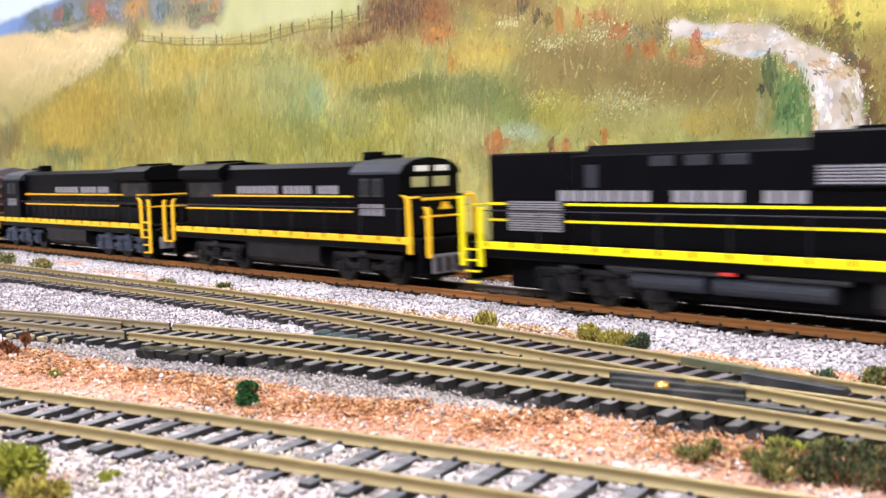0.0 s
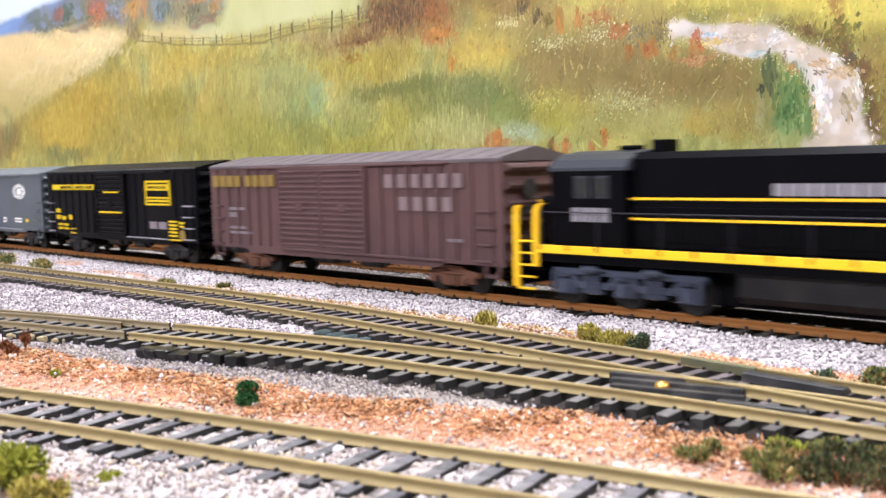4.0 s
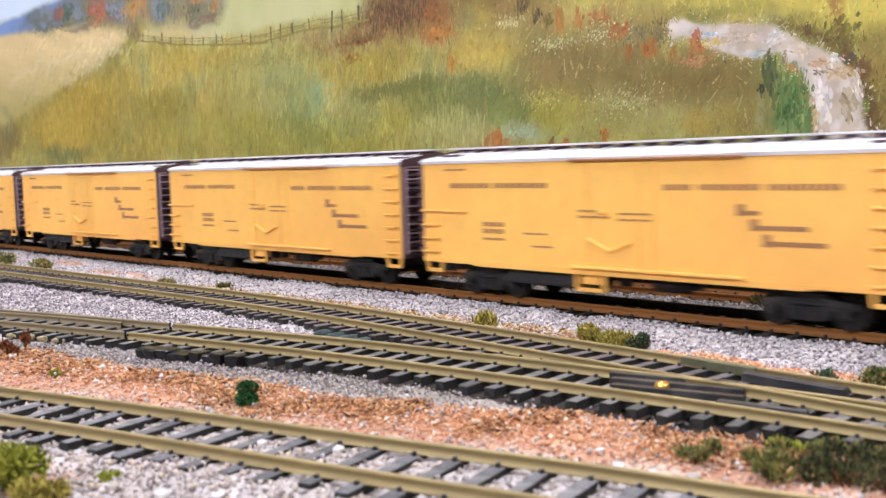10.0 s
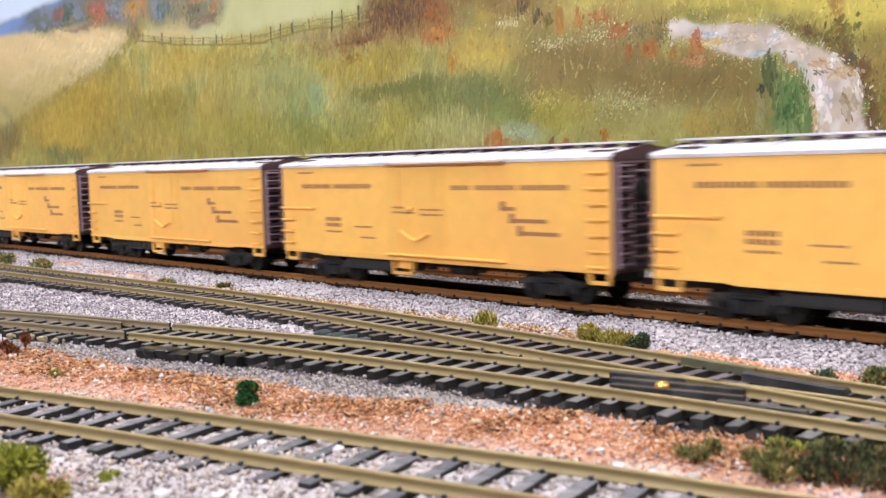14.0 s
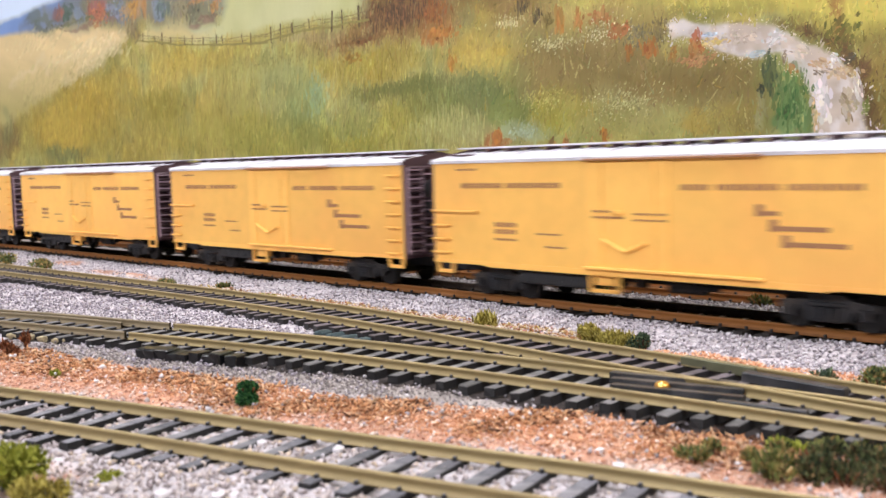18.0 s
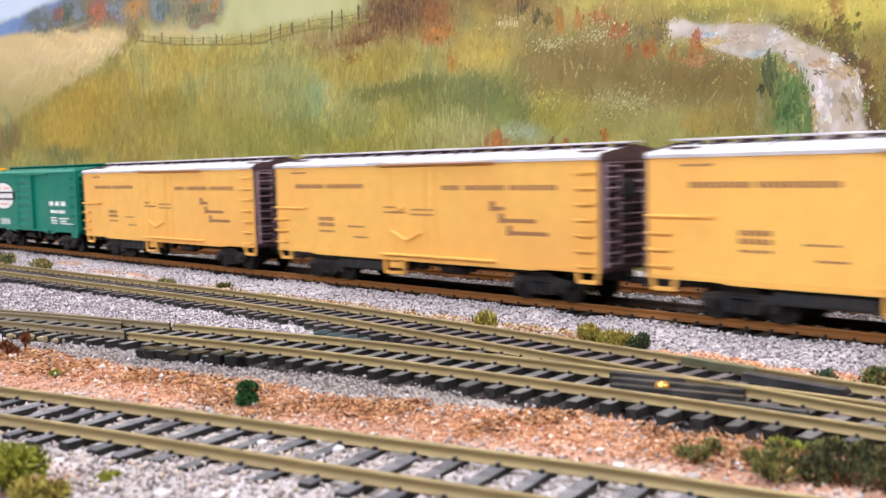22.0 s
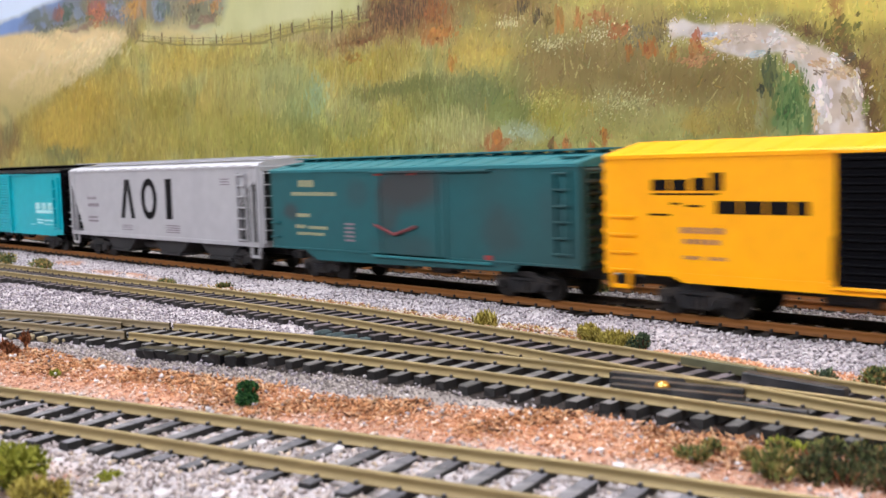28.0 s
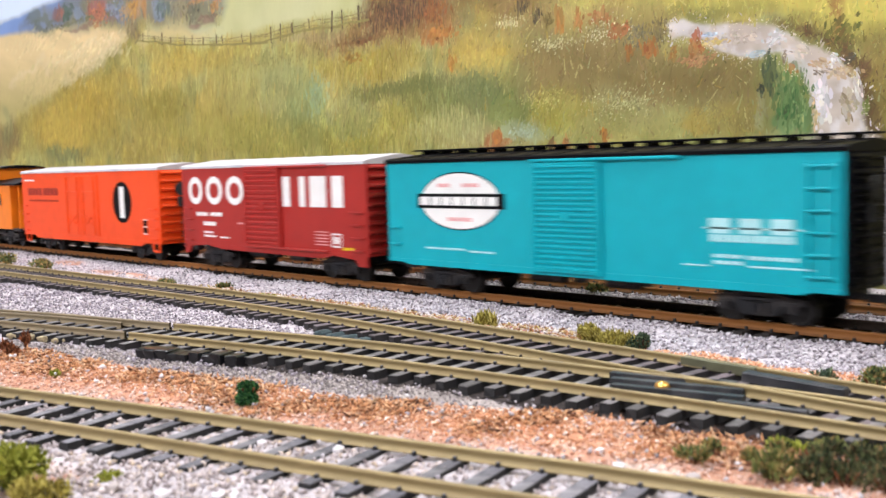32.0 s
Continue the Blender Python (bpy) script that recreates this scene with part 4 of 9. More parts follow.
def lay_ties(parent, line, z, pitch, material, near, skip=()):
    """Ties along a line: single ones on the near stretch of the plan, the rest joined."""
    kinds = [tie_mesh(14.6 - 0.22 * i, material, (-GAUGE, GAUGE), i, 1.35 if material == M_TIEK else 1.0) for i in range(9)]
    q, s = line
    at = np.arange(s[0], s[-1], pitch)
    x, y, a = along(line, at)
    rs = random.Random(5)
    far_v, far_f = [], []
    base = np.array([v.co[:] for v in kinds[0].vertices])
    for i in range(len(at)):
        if any(lo < x[i] < hi for lo, hi in skip):
            continue
        m = Matrix.Translation((x[i], y[i], z)) @ Matrix.Rotation(a[i] + rs.uniform(-0.03, 0.03), 4, "Z")
        if near[0] < x[i] < near[1]:
            ob = link_part("tie", kinds[(i * 5 + i // 7) % 9], parent)
            ob.matrix_local = m
        else:
            c, sn = math.cos(a[i]), math.sin(a[i])
            bx = np.array([(px, py, pz) for px in (-0.0014, 0.0014) for py in (-0.015, 0.015) for pz in (-0.0044, -0.0025)])
            k = 8 * len(far_v)
            far_v.append(np.stack([x[i] + bx[:, 0] * c - bx[:, 1] * sn, y[i] + bx[:, 0] * sn + bx[:, 1] * c, bx[:, 2] + z], 1))
            far_f += [(k, k + 1, k + 3, k + 2), (k + 4, k + 6, k + 7, k + 5), (k, k + 4, k + 5, k + 1), (k + 2, k + 3, k + 7, k + 6), (k + 1, k + 5, k + 7, k + 3)]
    if far_v:
        ob = link_part("far_ties", raw_mesh("far_ties", np.vstack(far_v), np.array(far_f), material), parent)
        tagged(ob, kind="stuff")


def track(label):
    return tagged(new("track"), label, "track", kind="structure")


MAIN = spline([(-5.2, 0), (-0.7, 0), (4.7, 0)], 0.05)
BACK = spline([(-5.2, 0.0445), (-0.7, 0.0445), (4.7, 0.0445)], 0.05)
SID = spline([(-1.6, -0.118), (-0.9, -0.0915), (-0.55, -0.0765), (-0.43, -0.0712), (-0.33, -0.0669), (-0.26, -0.0668), (-0.17, -0.0706), (-0.08, -0.0755), (0.05, -0.083), (0.5, -0.11)])
MID = spline([(-0.9, -0.31), (-0.5, -0.187), (-0.4, -0.1575), (-0.334, -0.1379), (-0.2827, -0.1241), (-0.2387, -0.1129), (-0.2, -0.1042), (-0.1353, -0.0943), (-0.0708, -0.0878), (0.05, -0.083), (0.5, -0.11)])
NEAR = spline([(-0.8, -0.38), (-0.3, -0.2135), (-0.2296, -0.1908), (-0.1803, -0.1756), (-0.128, -0.1605), (-0.104, -0.1533), (-0.0718, -0.1448), (0.1, -0.105), (0.5, -0.06)])
Z_NEAR = -0.001

t_main = track("main line track with rust-brown rails on dark ties")
rail(t_main, MAIN, -1, 0, M_RUST)
rail(t_main, MAIN, 1, 0, M_RUST_SHADE)
lay_ties(t_main, MAIN, 0, 0.0078, M_TIEK, (-0.75, 0.0))
t_back = track("second main track with rusty rails against the backdrop")
rail(t_back, BACK, -1, 0, M_RUST)
rail(t_back, BACK, 1, 0, M_RUST)
lay_ties(t_back, BACK, 0, 0.0078, M_TIEK, (-0.5, 0.0))
t_sid = track("siding track with dull brass-coloured rails on grey ties")
rail(t_sid, SID, 1, 0, M_RAIL)
rail(t_sid, SID, -1, 0, M_RAIL)
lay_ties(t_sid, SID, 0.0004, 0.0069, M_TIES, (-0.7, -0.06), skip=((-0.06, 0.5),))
t_mid = track("siding track joining at a turnout, brass-coloured rails on grey ties")
s_cut = float(np.interp(-0.272, MID[0][:, 0], MID[1]))
for side in (1, -1):
    rail(t_mid, MID, side, 0, M_RAILD, None, s_cut, label="grimy brown rail")
    rail(t_mid, MID, side, 0, M_RAIL, s_cut - 0.004)
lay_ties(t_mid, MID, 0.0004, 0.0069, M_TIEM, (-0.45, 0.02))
t_near = track("spur track with tarnished brass-coloured rails on grey ties")
rail(t_near, NEAR, 1, Z_NEAR, M_RAIL)
rail(t_near, NEAR, -1, Z_NEAR, M_RAIL)
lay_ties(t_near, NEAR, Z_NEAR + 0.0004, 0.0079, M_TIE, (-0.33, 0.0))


# ---- the ground ----
def near_line(x, y, line):
    """Distance from plan points to a line, and the station along it."""
    q, s = line
    q2 = q[(q[:, 0] > -1.6) & (q[:, 0] < 0.6)] if len(q) > 400 else q
    best, st = np.full(x.shape, 9.0), np.zeros(x.shape)
    for i in range(len(q) - 1):
        a, b = q[i], q[i + 1]
        d = b - a
        L2 = d @ d
        t = np.clip(((x - a[0]) * d[0] + (y - a[1]) * d[1]) / L2, 0, 1)
        r = np.hypot(x - a[0] - t * d[0], y - a[1] - t * d[1])
        hit = r < best
        best = np.where(hit, r, best)
        st = np.where(hit, s[i] + t * math.sqrt(L2), st)
    return best, st


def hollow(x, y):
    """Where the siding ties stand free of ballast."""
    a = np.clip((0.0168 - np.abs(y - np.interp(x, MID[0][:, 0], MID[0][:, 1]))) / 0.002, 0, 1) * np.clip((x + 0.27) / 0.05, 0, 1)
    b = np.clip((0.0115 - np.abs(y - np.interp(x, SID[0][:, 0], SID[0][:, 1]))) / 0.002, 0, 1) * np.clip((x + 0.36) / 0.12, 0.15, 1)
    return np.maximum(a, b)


def ground_z(x, y):
    n = vnoise(x * 60, y * 60, 31)
    base = -0.0042 + (n - 0.5) * 0.0024 + (vnoise(x * 300, y * 300, 32) - 0.5) * 0.0009
    dip = np.exp(-((y + 0.052) / 0.012) ** 2) * 0.0012
    heap = np.clip(1 - np.abs(y - 0.0232) / 0.0075, 0, 1) ** 0.6 * 0.0026
    spur = np.clip((0.0175 - np.abs(y - near_y(x))) / 0.004, 0, 1) * -0.0001
    shoulder = np.clip(1 - np.abs(y + 0.0185) / 0.0075, 0, 1) ** 0.5 * 0.0013
    return base - dip + heap + spur + shoulder - hollow(x, y) * 0.0022


def mid_y(x):
    return np.interp(x, MID[0][:, 0], MID[0][:, 1])


def near_y(x):
    return np.interp(x, NEAR[0][:, 0], NEAR[0][:, 1])


def dirt_share(x, y):
    """How much orange earth lies at a plan point."""
    my, ny = mid_y(x), near_y(x)
    w = (vnoise(x * 50, y * 50, 41) - 0.5) * 0.016
    a = np.clip((my - 0.0185 - (0.003 + 0.010 * vnoise(x * 38, y * 38, 53)) * np.clip((-0.125 - x) / 0.02, 0, 1) * np.clip((x + 0.33) / 0.05, 0, 1) + 0.004 * np.clip((x + 0.18) / 0.03, 0, 1) + w * np.clip((-0.12 - x) / 0.06, 0.25, 1) - y) / 0.005, 0, 1) * np.clip((y - (ny + 0.016 + w * 0.6)) / 0.005, 0, 1)
    strip = np.clip(1.3 - np.abs(y + 0.0455 + w * 0.25) / 0.0045, 0, 1) * np.clip((x + 0.157) / 0.006, 0, 1)
    patch = np.clip(1 - np.hypot((x + 0.47) / 0.05, (y + 0.035) / 0.006), 0, 1) + np.clip(1 - np.hypot((x + 0.207) / 0.012, (y + 0.0365) / 0.003), 0, 1) + np.clip(1 - np.hypot((x + 0.556) / 0.02, (y + 0.028) / 0.008), 0, 1) + 0.5 * np.clip(1 - np.hypot((x + 0.25) / 0.06, (y + 0.041) / 0.006), 0, 1)
    front = np.clip((ny - 0.02 + w - y) / 0.01, 0, 1) * np.clip((vnoise(x * 60, y * 60, 44) - 0.5) * 5, 0, 1) * 0.6
    return np.clip(a + strip * 0.9 + np.clip(patch * 2, 0, 0.8) + front, 0, 1)


def ground_color(x, y):
    d = dirt_share(x, y)[:, None]
    n = vnoise(x * 140, y * 140, 42)[:, None]
    c = lin(184, 175, 178) * (0.7 + 0.5 * n)
    off = mid_y(x) - y
    c = c + (lin(146, 136, 132) * (0.7 + 0.6 * n) - c) * (np.clip((off - 0.014) / 0.003, 0, 1) * np.clip((0.034 - off) / 0.006, 0, 1) * np.clip((-0.125 - x) / 0.02, 0, 1))[:, None]
    # between the ties, the shade of the gaps is put into the ground colour
    gap_shade = np.maximum(hollow(x, y), np.clip((0.0135 - np.abs(y)) / 0.002, 0, 1) * 0.8)[:, None]
    c = c + (lin(66, 58, 56) * (0.6 + 0.8 * n) - c) * gap_shade
    d = d * (1 - gap_shade)
    pink = np.clip((near_y(x) + 0.034 - y) / 0.014, 0, 1)[:, None]
    patchy = vnoise(x * 70, y * 70, 52)[:, None]
    earth = lin(164, 114, 84) + (lin(190, 144, 122) - lin(164, 114, 84)) * pink
    earth = earth + (lin(184, 170, 162) - earth) * np.clip((patchy - 0.55) * 4, 0, 0.7)
    return c + (earth * (0.6 + 0.8 * n) - c) * d


def build_ground():
    xs = np.concatenate([np.linspace(-5.2, -0.8, 60), np.linspace(-0.795, 0.06, 420), np.linspace(0.08, 4.7, 50)])
    ys = np.concatenate([np.linspace(-0.6, -0.26, 20), np.linspace(-0.2585, 0.109, 210)])
    gx, gy, f = sheet(xs, ys)
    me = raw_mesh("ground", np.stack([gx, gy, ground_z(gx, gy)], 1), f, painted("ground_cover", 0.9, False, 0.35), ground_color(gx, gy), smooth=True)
    g = tagged(new("ground", me), "layout ground of pale ballast and orange earth", "ground", kind="structure")
    bm = bmesh.new()
    box(bm, -5200, 4700, -600, 108, -60, -8)
    tagged(new("layout_base", mesh_of("layout_base", bm, M_ROOM)), "plywood base that carries the layout", "base", kind="structure")
    for x in (-5.0, -2.5, 0, 2.2, 4.5):
        bm = bmesh.new()
        box(bm, x * 1e3 - 30, x * 1e3 + 30, -560, -500, -1200, -60)
        box(bm, x * 1e3 - 30, x * 1e3 + 30, 40, 100, -1200, -60)
        tagged(new("trestle", mesh_of("trestle", bm, M_ROOM)), "plain wooden trestle under the layout base", "trestle", kind="structure")


build_ground()

OCTA = np.array([(1, 0, 0), (-1, 0, 0), (0, 1, 0), (0, -1, 0), (0, 0, 1), (0, 0, -1)], float)
OCTF = np.array([(0, 2, 4), (2, 1, 4), (1, 3, 4), (3, 0, 4), (2, 0, 5), (1, 2, 5), (3, 1, 5), (0, 3, 5)])


def scatter(name, x, y, size, material, seed, label, lift=0.25, flat=0.75, stretch=0.35, thin=1.0):
    """Loose grains on the ground as one mesh: squashed, turned and broken octahedra."""
    rs = np.random.RandomState(seed)
    n = len(x)
    v = np.repeat(OCTA[None], n, 0) * (1 + rs.uniform(-0.38, 0.38, (n, 6, 1)))
    v = v * np.stack([1 + rs.uniform(-stretch, stretch, n), thin + thin * rs.uniform(-stretch, stretch, n), flat * (1 + rs.uniform(-0.3, 0.3, n))], 1)[:, None]
    q = rs.normal(size=(n, 4)) * np.array([1, 0.35, 0.35, 1])
    q /= np.linalg.norm(q, axis=1)[:, None]
    w, a, b, c = q.T
    r = np.stack([np.stack([1 - 2 * (b * b + c * c), 2 * (a * b - c * w), 2 * (a * c + b * w)], 1), np.stack([2 * (a * b + c * w), 1 - 2 * (a * a + c * c), 2 * (b * c - a * w)], 1), np.stack([2 * (a * c - b * w), 2 * (b * c + a * w), 1 - 2 * (a * a + b * b)], 1)], 1)
    v = np.einsum("nij,nkj->nki", r, v) * (size * 0.5)[:, None, None]
    z = ground_z(x, y) + size * lift + rs.uniform(0, 0.25, n) * size
    v = v + np.stack([x, y, z], 1)[:, None]
    f = (OCTF[None] + 6 * np.arange(n)[:, None, None]).reshape(-1, 3)
    return tagged(new(name, raw_mesh(name, v.reshape(-1, 3), f, material)), label, name.split("_")[-1], kind="stuff")


M_WHITE = grains("ballast_grains", [(0, lin(104, 96, 100)), (0.22, lin(156, 147, 153)), (0.6, lin(186, 178, 184)), (0.9, lin(212, 205, 208)), (1, lin(150, 138, 136))])
M_LILAC = grains("lilac_grains", [(0, lin(92, 84, 90)), (0.25, lin(132, 123, 132)), (0.6, lin(158, 148, 157)), (0.9, lin(190, 180, 184)), (1, lin(140, 124, 120))])
M_MIXED = grains("mixed_pale_grains", [(0, lin(112, 98, 98)), (0.2, lin(156, 144, 143)), (0.5, lin(184, 171, 170)), (0.78, lin(202, 188, 185)), (0.9, lin(204, 182, 156)), (1, lin(150, 140, 146))])
M_ORANGE = grains("earth_grains", [(0, lin(150, 98, 70)), (0.25, lin(190, 130, 94)), (0.6, lin(210, 154, 118)), (0.85, lin(220, 180, 150)), (0.96, lin(240, 226, 216)), (1, lin(150, 116, 94))])
M_CHIP = grains("brown_chips", [(0, lin(84, 56, 42)), (0.18, lin(134, 88, 60)), (0.4, lin(174, 119, 82)), (0.68, lin(200, 146, 104)), (0.9, lin(210, 172, 136)), (1, lin(146, 118, 98))])
M_PINKE = grains("pink_earth_grains", [(0, lin(164, 116, 96)), (0.3, lin(198, 150, 128)), (0.6, lin(208, 168, 150)), (0.85, lin(218, 194, 184)), (0.96, lin(230, 214, 206)), (1, lin(164, 134, 122))])
M_DEBRIS = grains("mixed_debris", [(0, lin(90, 70, 52)), (0.25, lin(156, 104, 70)), (0.5, lin(176, 152, 96)), (0.75, lin(196, 176, 160)), (0.95, lin(216, 208, 206)), (1, lin(150, 60, 60))])
M_GREYG = grains("grey_grains", [(0, lin(92, 84, 84)), (0.45, lin(128, 119, 118)), (0.85, lin(160, 149, 146)), (1, lin(206, 194, 190))])


def clear_of_ties(x, y, rs):
    """True where a grain may lie: off the rails, mostly off the ties."""
    ok = np.ones(x.shape, bool)
    for line, pitch, half, share in ((MAIN, 0.0078, 0.0122, 0.0), (BACK, 0.0078, 0.0152, 0.0), (SID, 0.0069, 0.015, 0.16), (MID, 0.0069, 0.015, 0.10), (NEAR, 0.0079, 0.0138, 0.22)):
        d, s = near_line(x, y, line)
        ph = np.abs((s / pitch + 0.5) % 1 - 0.5) * pitch
        on_tie = (d < half) & (ph < 0.0017) & (rs.rand(len(x)) > share)
        on_rail = np.abs(d - 0.00865) < 0.0014
        ok &= ~(on_tie | on_rail)
    return ok


def build_grains():
    rs = np.random.RandomState(51)

    def field(n, x0, x1, y0, y1):
        x, y = x0 + (x1 - x0) * rs.rand(n), y0 + (y1 - y0) * rs.rand(n)
        k = clear_of_ties(x, y, rs)
        return x[k], y[k]

    parts = [field(16000, -0.32, 0.0, -0.06, -0.0125), field(11000, -0.8, -0.3, -0.062, -0.0125), field(9000, -0.5, -0.05, 0.0145, 0.031), field(2600, -0.45, -0.05, 0.03, 0.10),
             field(16000, -0.5, -0.2, -0.14, -0.07), field(6000, -0.8, -0.45, -0.15, -0.06), field(4500, -0.24, 0.0, -0.12, -0.05), field(42000, -0.30, 0.0, -0.25, -0.12)]
    x, y = np.concatenate([p[0] for p in parts]), np.concatenate([p[1] for p in parts])
    d = dirt_share(x, y)
    pick = (d < rs.rand(len(x)) * 0.9 + 0.06) & (hollow(x, y) < rs.rand(len(x)) * 1.12)
    off = mid_y(x) - y
    pick &= ~((off > 0.0145) & (off < 0.034) & (x < -0.125) & (x > -0.34) & (rs.rand(len(x)) < 0.82))
    x1, y1 = x[pick], y[pick]
    main = y1 > -0.062
    size = np.where(main, 0.00094, 0.0010) * (0.55 + 0.9 * rs.rand(len(x1)) ** 1.5)
    near = y1 < near_y(x1) + 0.028
    yard = ~main & ~near
    scatter("white_ballast", x1[main], y1[main], size[main], M_WHITE, 61, "loose pale grey and white ballast stones")
    scatter("lilac_ballast", x1[yard], y1[yard], size[yard] * 0.85, M_LILAC, 69, "dull lilac-grey ballast between the sidings")
    scatter("spur_ballast", x1[near], y1[near], size[near] * 0.85, M_MIXED, 70, "pale beige and grey ballast round the spur track")
    x, y = field(150000, -0.42, -0.04, -0.2, -0.085)
    d = dirt_share(x, y)
    pick = d > rs.rand(len(x)) * 0.8 + 0.15
    x, y = x[pick], y[pick]
    off = y - near_y(x) + 0.02 * (vnoise(x * 45, y * 45, 47) - 0.5)
    low = off < 0.024 + 0.012 * rs.rand(len(x))
    clump = vnoise(x * 70, y * 70, 48) > 0.42 + 0.25 * rs.rand(len(x))
    k = ~low & clump
    scatter("brown_chips", x[k], y[k], 0.0017 * (0.35 + 0.9 * rs.rand(k.sum())), M_CHIP, 62, "fibrous orange-brown chips of dry earth", 0.22, 0.3, 0.6, 0.26)
    k = ~low & ~clump
    scatter("orange_earth", x[k], y[k], 0.0008 * (0.35 + 1.0 * rs.rand(k.sum()) ** 2), M_ORANGE, 65, "coarse orange-brown earth crumbs", 0.2, 0.5, 0.6)
    k = low & (rs.rand(len(x)) < 0.45)
    scatter("pink_earth", x[k], y[k], 0.0008 * (0.35 + 1.1 * rs.rand(k.sum()) ** 2), M_PINKE, 66, "fine pinkish earth mixed with pale grit", 0.2, 0.5, 0.5)
    x, y = field(9000, -0.16, -0.06, -0.052, -0.04)
    d = dirt_share(x, y)
    pick = d > rs.rand(len(x)) * 0.6 + 0.2
    scatter("orange_gravel", x[pick], y[pick], 0.0008 * (0.5 + rs.rand(pick.sum())), M_ORANGE, 63, "fine orange gravel beside the siding", 0.3, 0.5, 0.5)
    x, y = field(22000, -0.40, -0.16, -0.048, -0.031)
    pick = (y < -0.0365 - 0.004 * rs.rand(len(x))) & (vnoise(x * 60, y * 120, 49) > 0.30 + 0.2 * rs.rand(len(x)))
    scatter("dry_debris", x[pick], y[pick], 0.0011 * (0.4 + rs.rand(pick.sum())), M_DEBRIS, 67, "mixed dry debris of twigs, grit and earth", 0.4, 0.5, 0.6, 0.6)
    x, y = field(42000, -0.42, -0.1, -0.17, -0.1)
    off = mid_y(x) - y
    pick = (off > 0.0150) & (off < 0.021 + 0.018 * vnoise(x * 38, y * 38, 53) * (0.5 + rs.rand(len(x)))) & (x < -0.135 - 0.03 * rs.rand(len(x)))
    scatter("grey_gravel", x[pick], y[pick], 0.00055 * (0.35 + rs.rand(pick.sum())), M_GREYG, 64, "fine grey gravel along the tie ends")
    # stray stones on the ties and the earth
    x, y = np.concatenate([-0.30 + 0.28 * rs.rand(650), -0.40 + 0.36 * rs.rand(600)]), np.concatenate([-0.24 + 0.14 * rs.rand(650), -0.16 + 0.1 * rs.rand(600)])
    scatter("stray_grit", x, y, 0.0009 * (0.4 + rs.rand(len(x))), M_WHITE, 68, "stray pale grit on ties and earth", 0.9)


build_grains()

# ---- rolling stock, in millimetres: x along the car, front +x, z from rail top, near side -y ----
CACHE = {}


def shared(key, make):
    if key not in CACHE:
        CACHE[key] = make()
    return CACHE[key]


def paint_mat(name, rgb, rough=0.42, dirt=None, amount=0.35, rnd=0.0, scale=40.0):
    return mat(name, tuple(lin(*rgb)), rough, 0, 0.06, 180, 0.06, 0.06 if max(rgb) < 30 else 0.14 if max(rgb) < 60 else 0.4, dirt=tuple(lin(*dirt)) if dirt else None, dirt_amount=amount, dirt_scale=scale, rnd=rnd)


P_REEFER = paint_mat("reefer_yellow", (247, 190, 99), 0.45, (230, 162, 92), 0.45, rnd=0.1, scale=22)
P_BROWN = paint_mat("reefer_brown_end", (92, 68, 74), 0.55, (56, 40, 44), 0.5)
P_ROOFW = paint_mat("reefer_white_roof", (204, 200, 206), 0.55, (140, 136, 142), 0.55)
P_INK = paint_mat("brown_marking", (158, 112, 78), 0.6)
P_WHITE = paint_mat("white_marking", (236, 234, 232), 0.5)
P_DULLW = paint_mat("worn_white_marking", (124, 114, 122), 0.7)
P_BLACK = paint_mat("black_marking", (18, 17, 20), 0.5)
P_YELLOW = paint_mat("yellow_marking", (214, 182, 20), 0.5)
P_DULLY = paint_mat("worn_yellow_marking", (130, 106, 48), 0.7)
P_RED = paint_mat("red_marking", (205, 50, 45), 0.5)
P_PINK = paint_mat("faded_red_marking", (226, 160, 160), 0.6)
P_GRIME = paint_mat("grime", (72, 56, 52), 0.8)
P_MAROON = paint_mat("boxcar_brown", (88, 62, 62), 0.65, (68, 48, 52), 0.7, scale=30)
P_MAROOF = paint_mat("dusty_grey_roof", (90, 81, 85), 0.75, (66, 56, 60), 0.6)
P_COAL = paint_mat("boxcar_black", (11, 11, 15), 0.42, (26, 25, 28), 0.3)
P_GREY = paint_mat("boxcar_grey", (80, 86, 93), 0.45, (64, 69, 76), 0.4)
P_BLUE = paint_mat("door_blue", (10, 90, 182), 0.4)
P_GREEN = paint_mat("boxcar_green", (10, 124, 104), 0.36, (8, 100, 88), 0.3)
P_AMBER = paint_mat("boxcar_amber", (253, 173, 8), 0.36, (238, 148, 10), 0.35)
P_TEALG = paint_mat("boxcar_blue_green", (24, 84, 90), 0.55, (44, 70, 72), 0.7, scale=18)
P_HOPPER = paint_mat("hopper_grey", (168, 167, 172), 0.5, (152, 149, 156), 0.5)
P_HOPROOF = paint_mat("hopper_roof_light", (186, 184, 190), 0.5)
P_TEAL = paint_mat("boxcar_turquoise", (6, 164, 178), 0.36, (4, 148, 164), 0.3)
P_OXIDE = paint_mat("boxcar_red", (166, 42, 36), 0.42, (150, 40, 38), 0.4)
P_SILVER = paint_mat("galvanised_roof", (196, 192, 196), 0.5, (150, 146, 150), 0.5)
P_ORANGE = paint_mat("boxcar_orange", (238, 78, 24), 0.4, (214, 66, 22), 0.4)
P_CABOOSE = paint_mat("caboose_orange", (236, 124, 22), 0.4)
P_LOCO = paint_mat("locomotive_black", (7, 7, 11), 0.36, (14, 14, 18), 0.4)
P_LOCOG = paint_mat("locomotive_grey_roof", (48, 50, 58), 0.45)
P_STRIPE = paint_mat("orange_yellow_stripe", (252, 196, 36), 0.45)
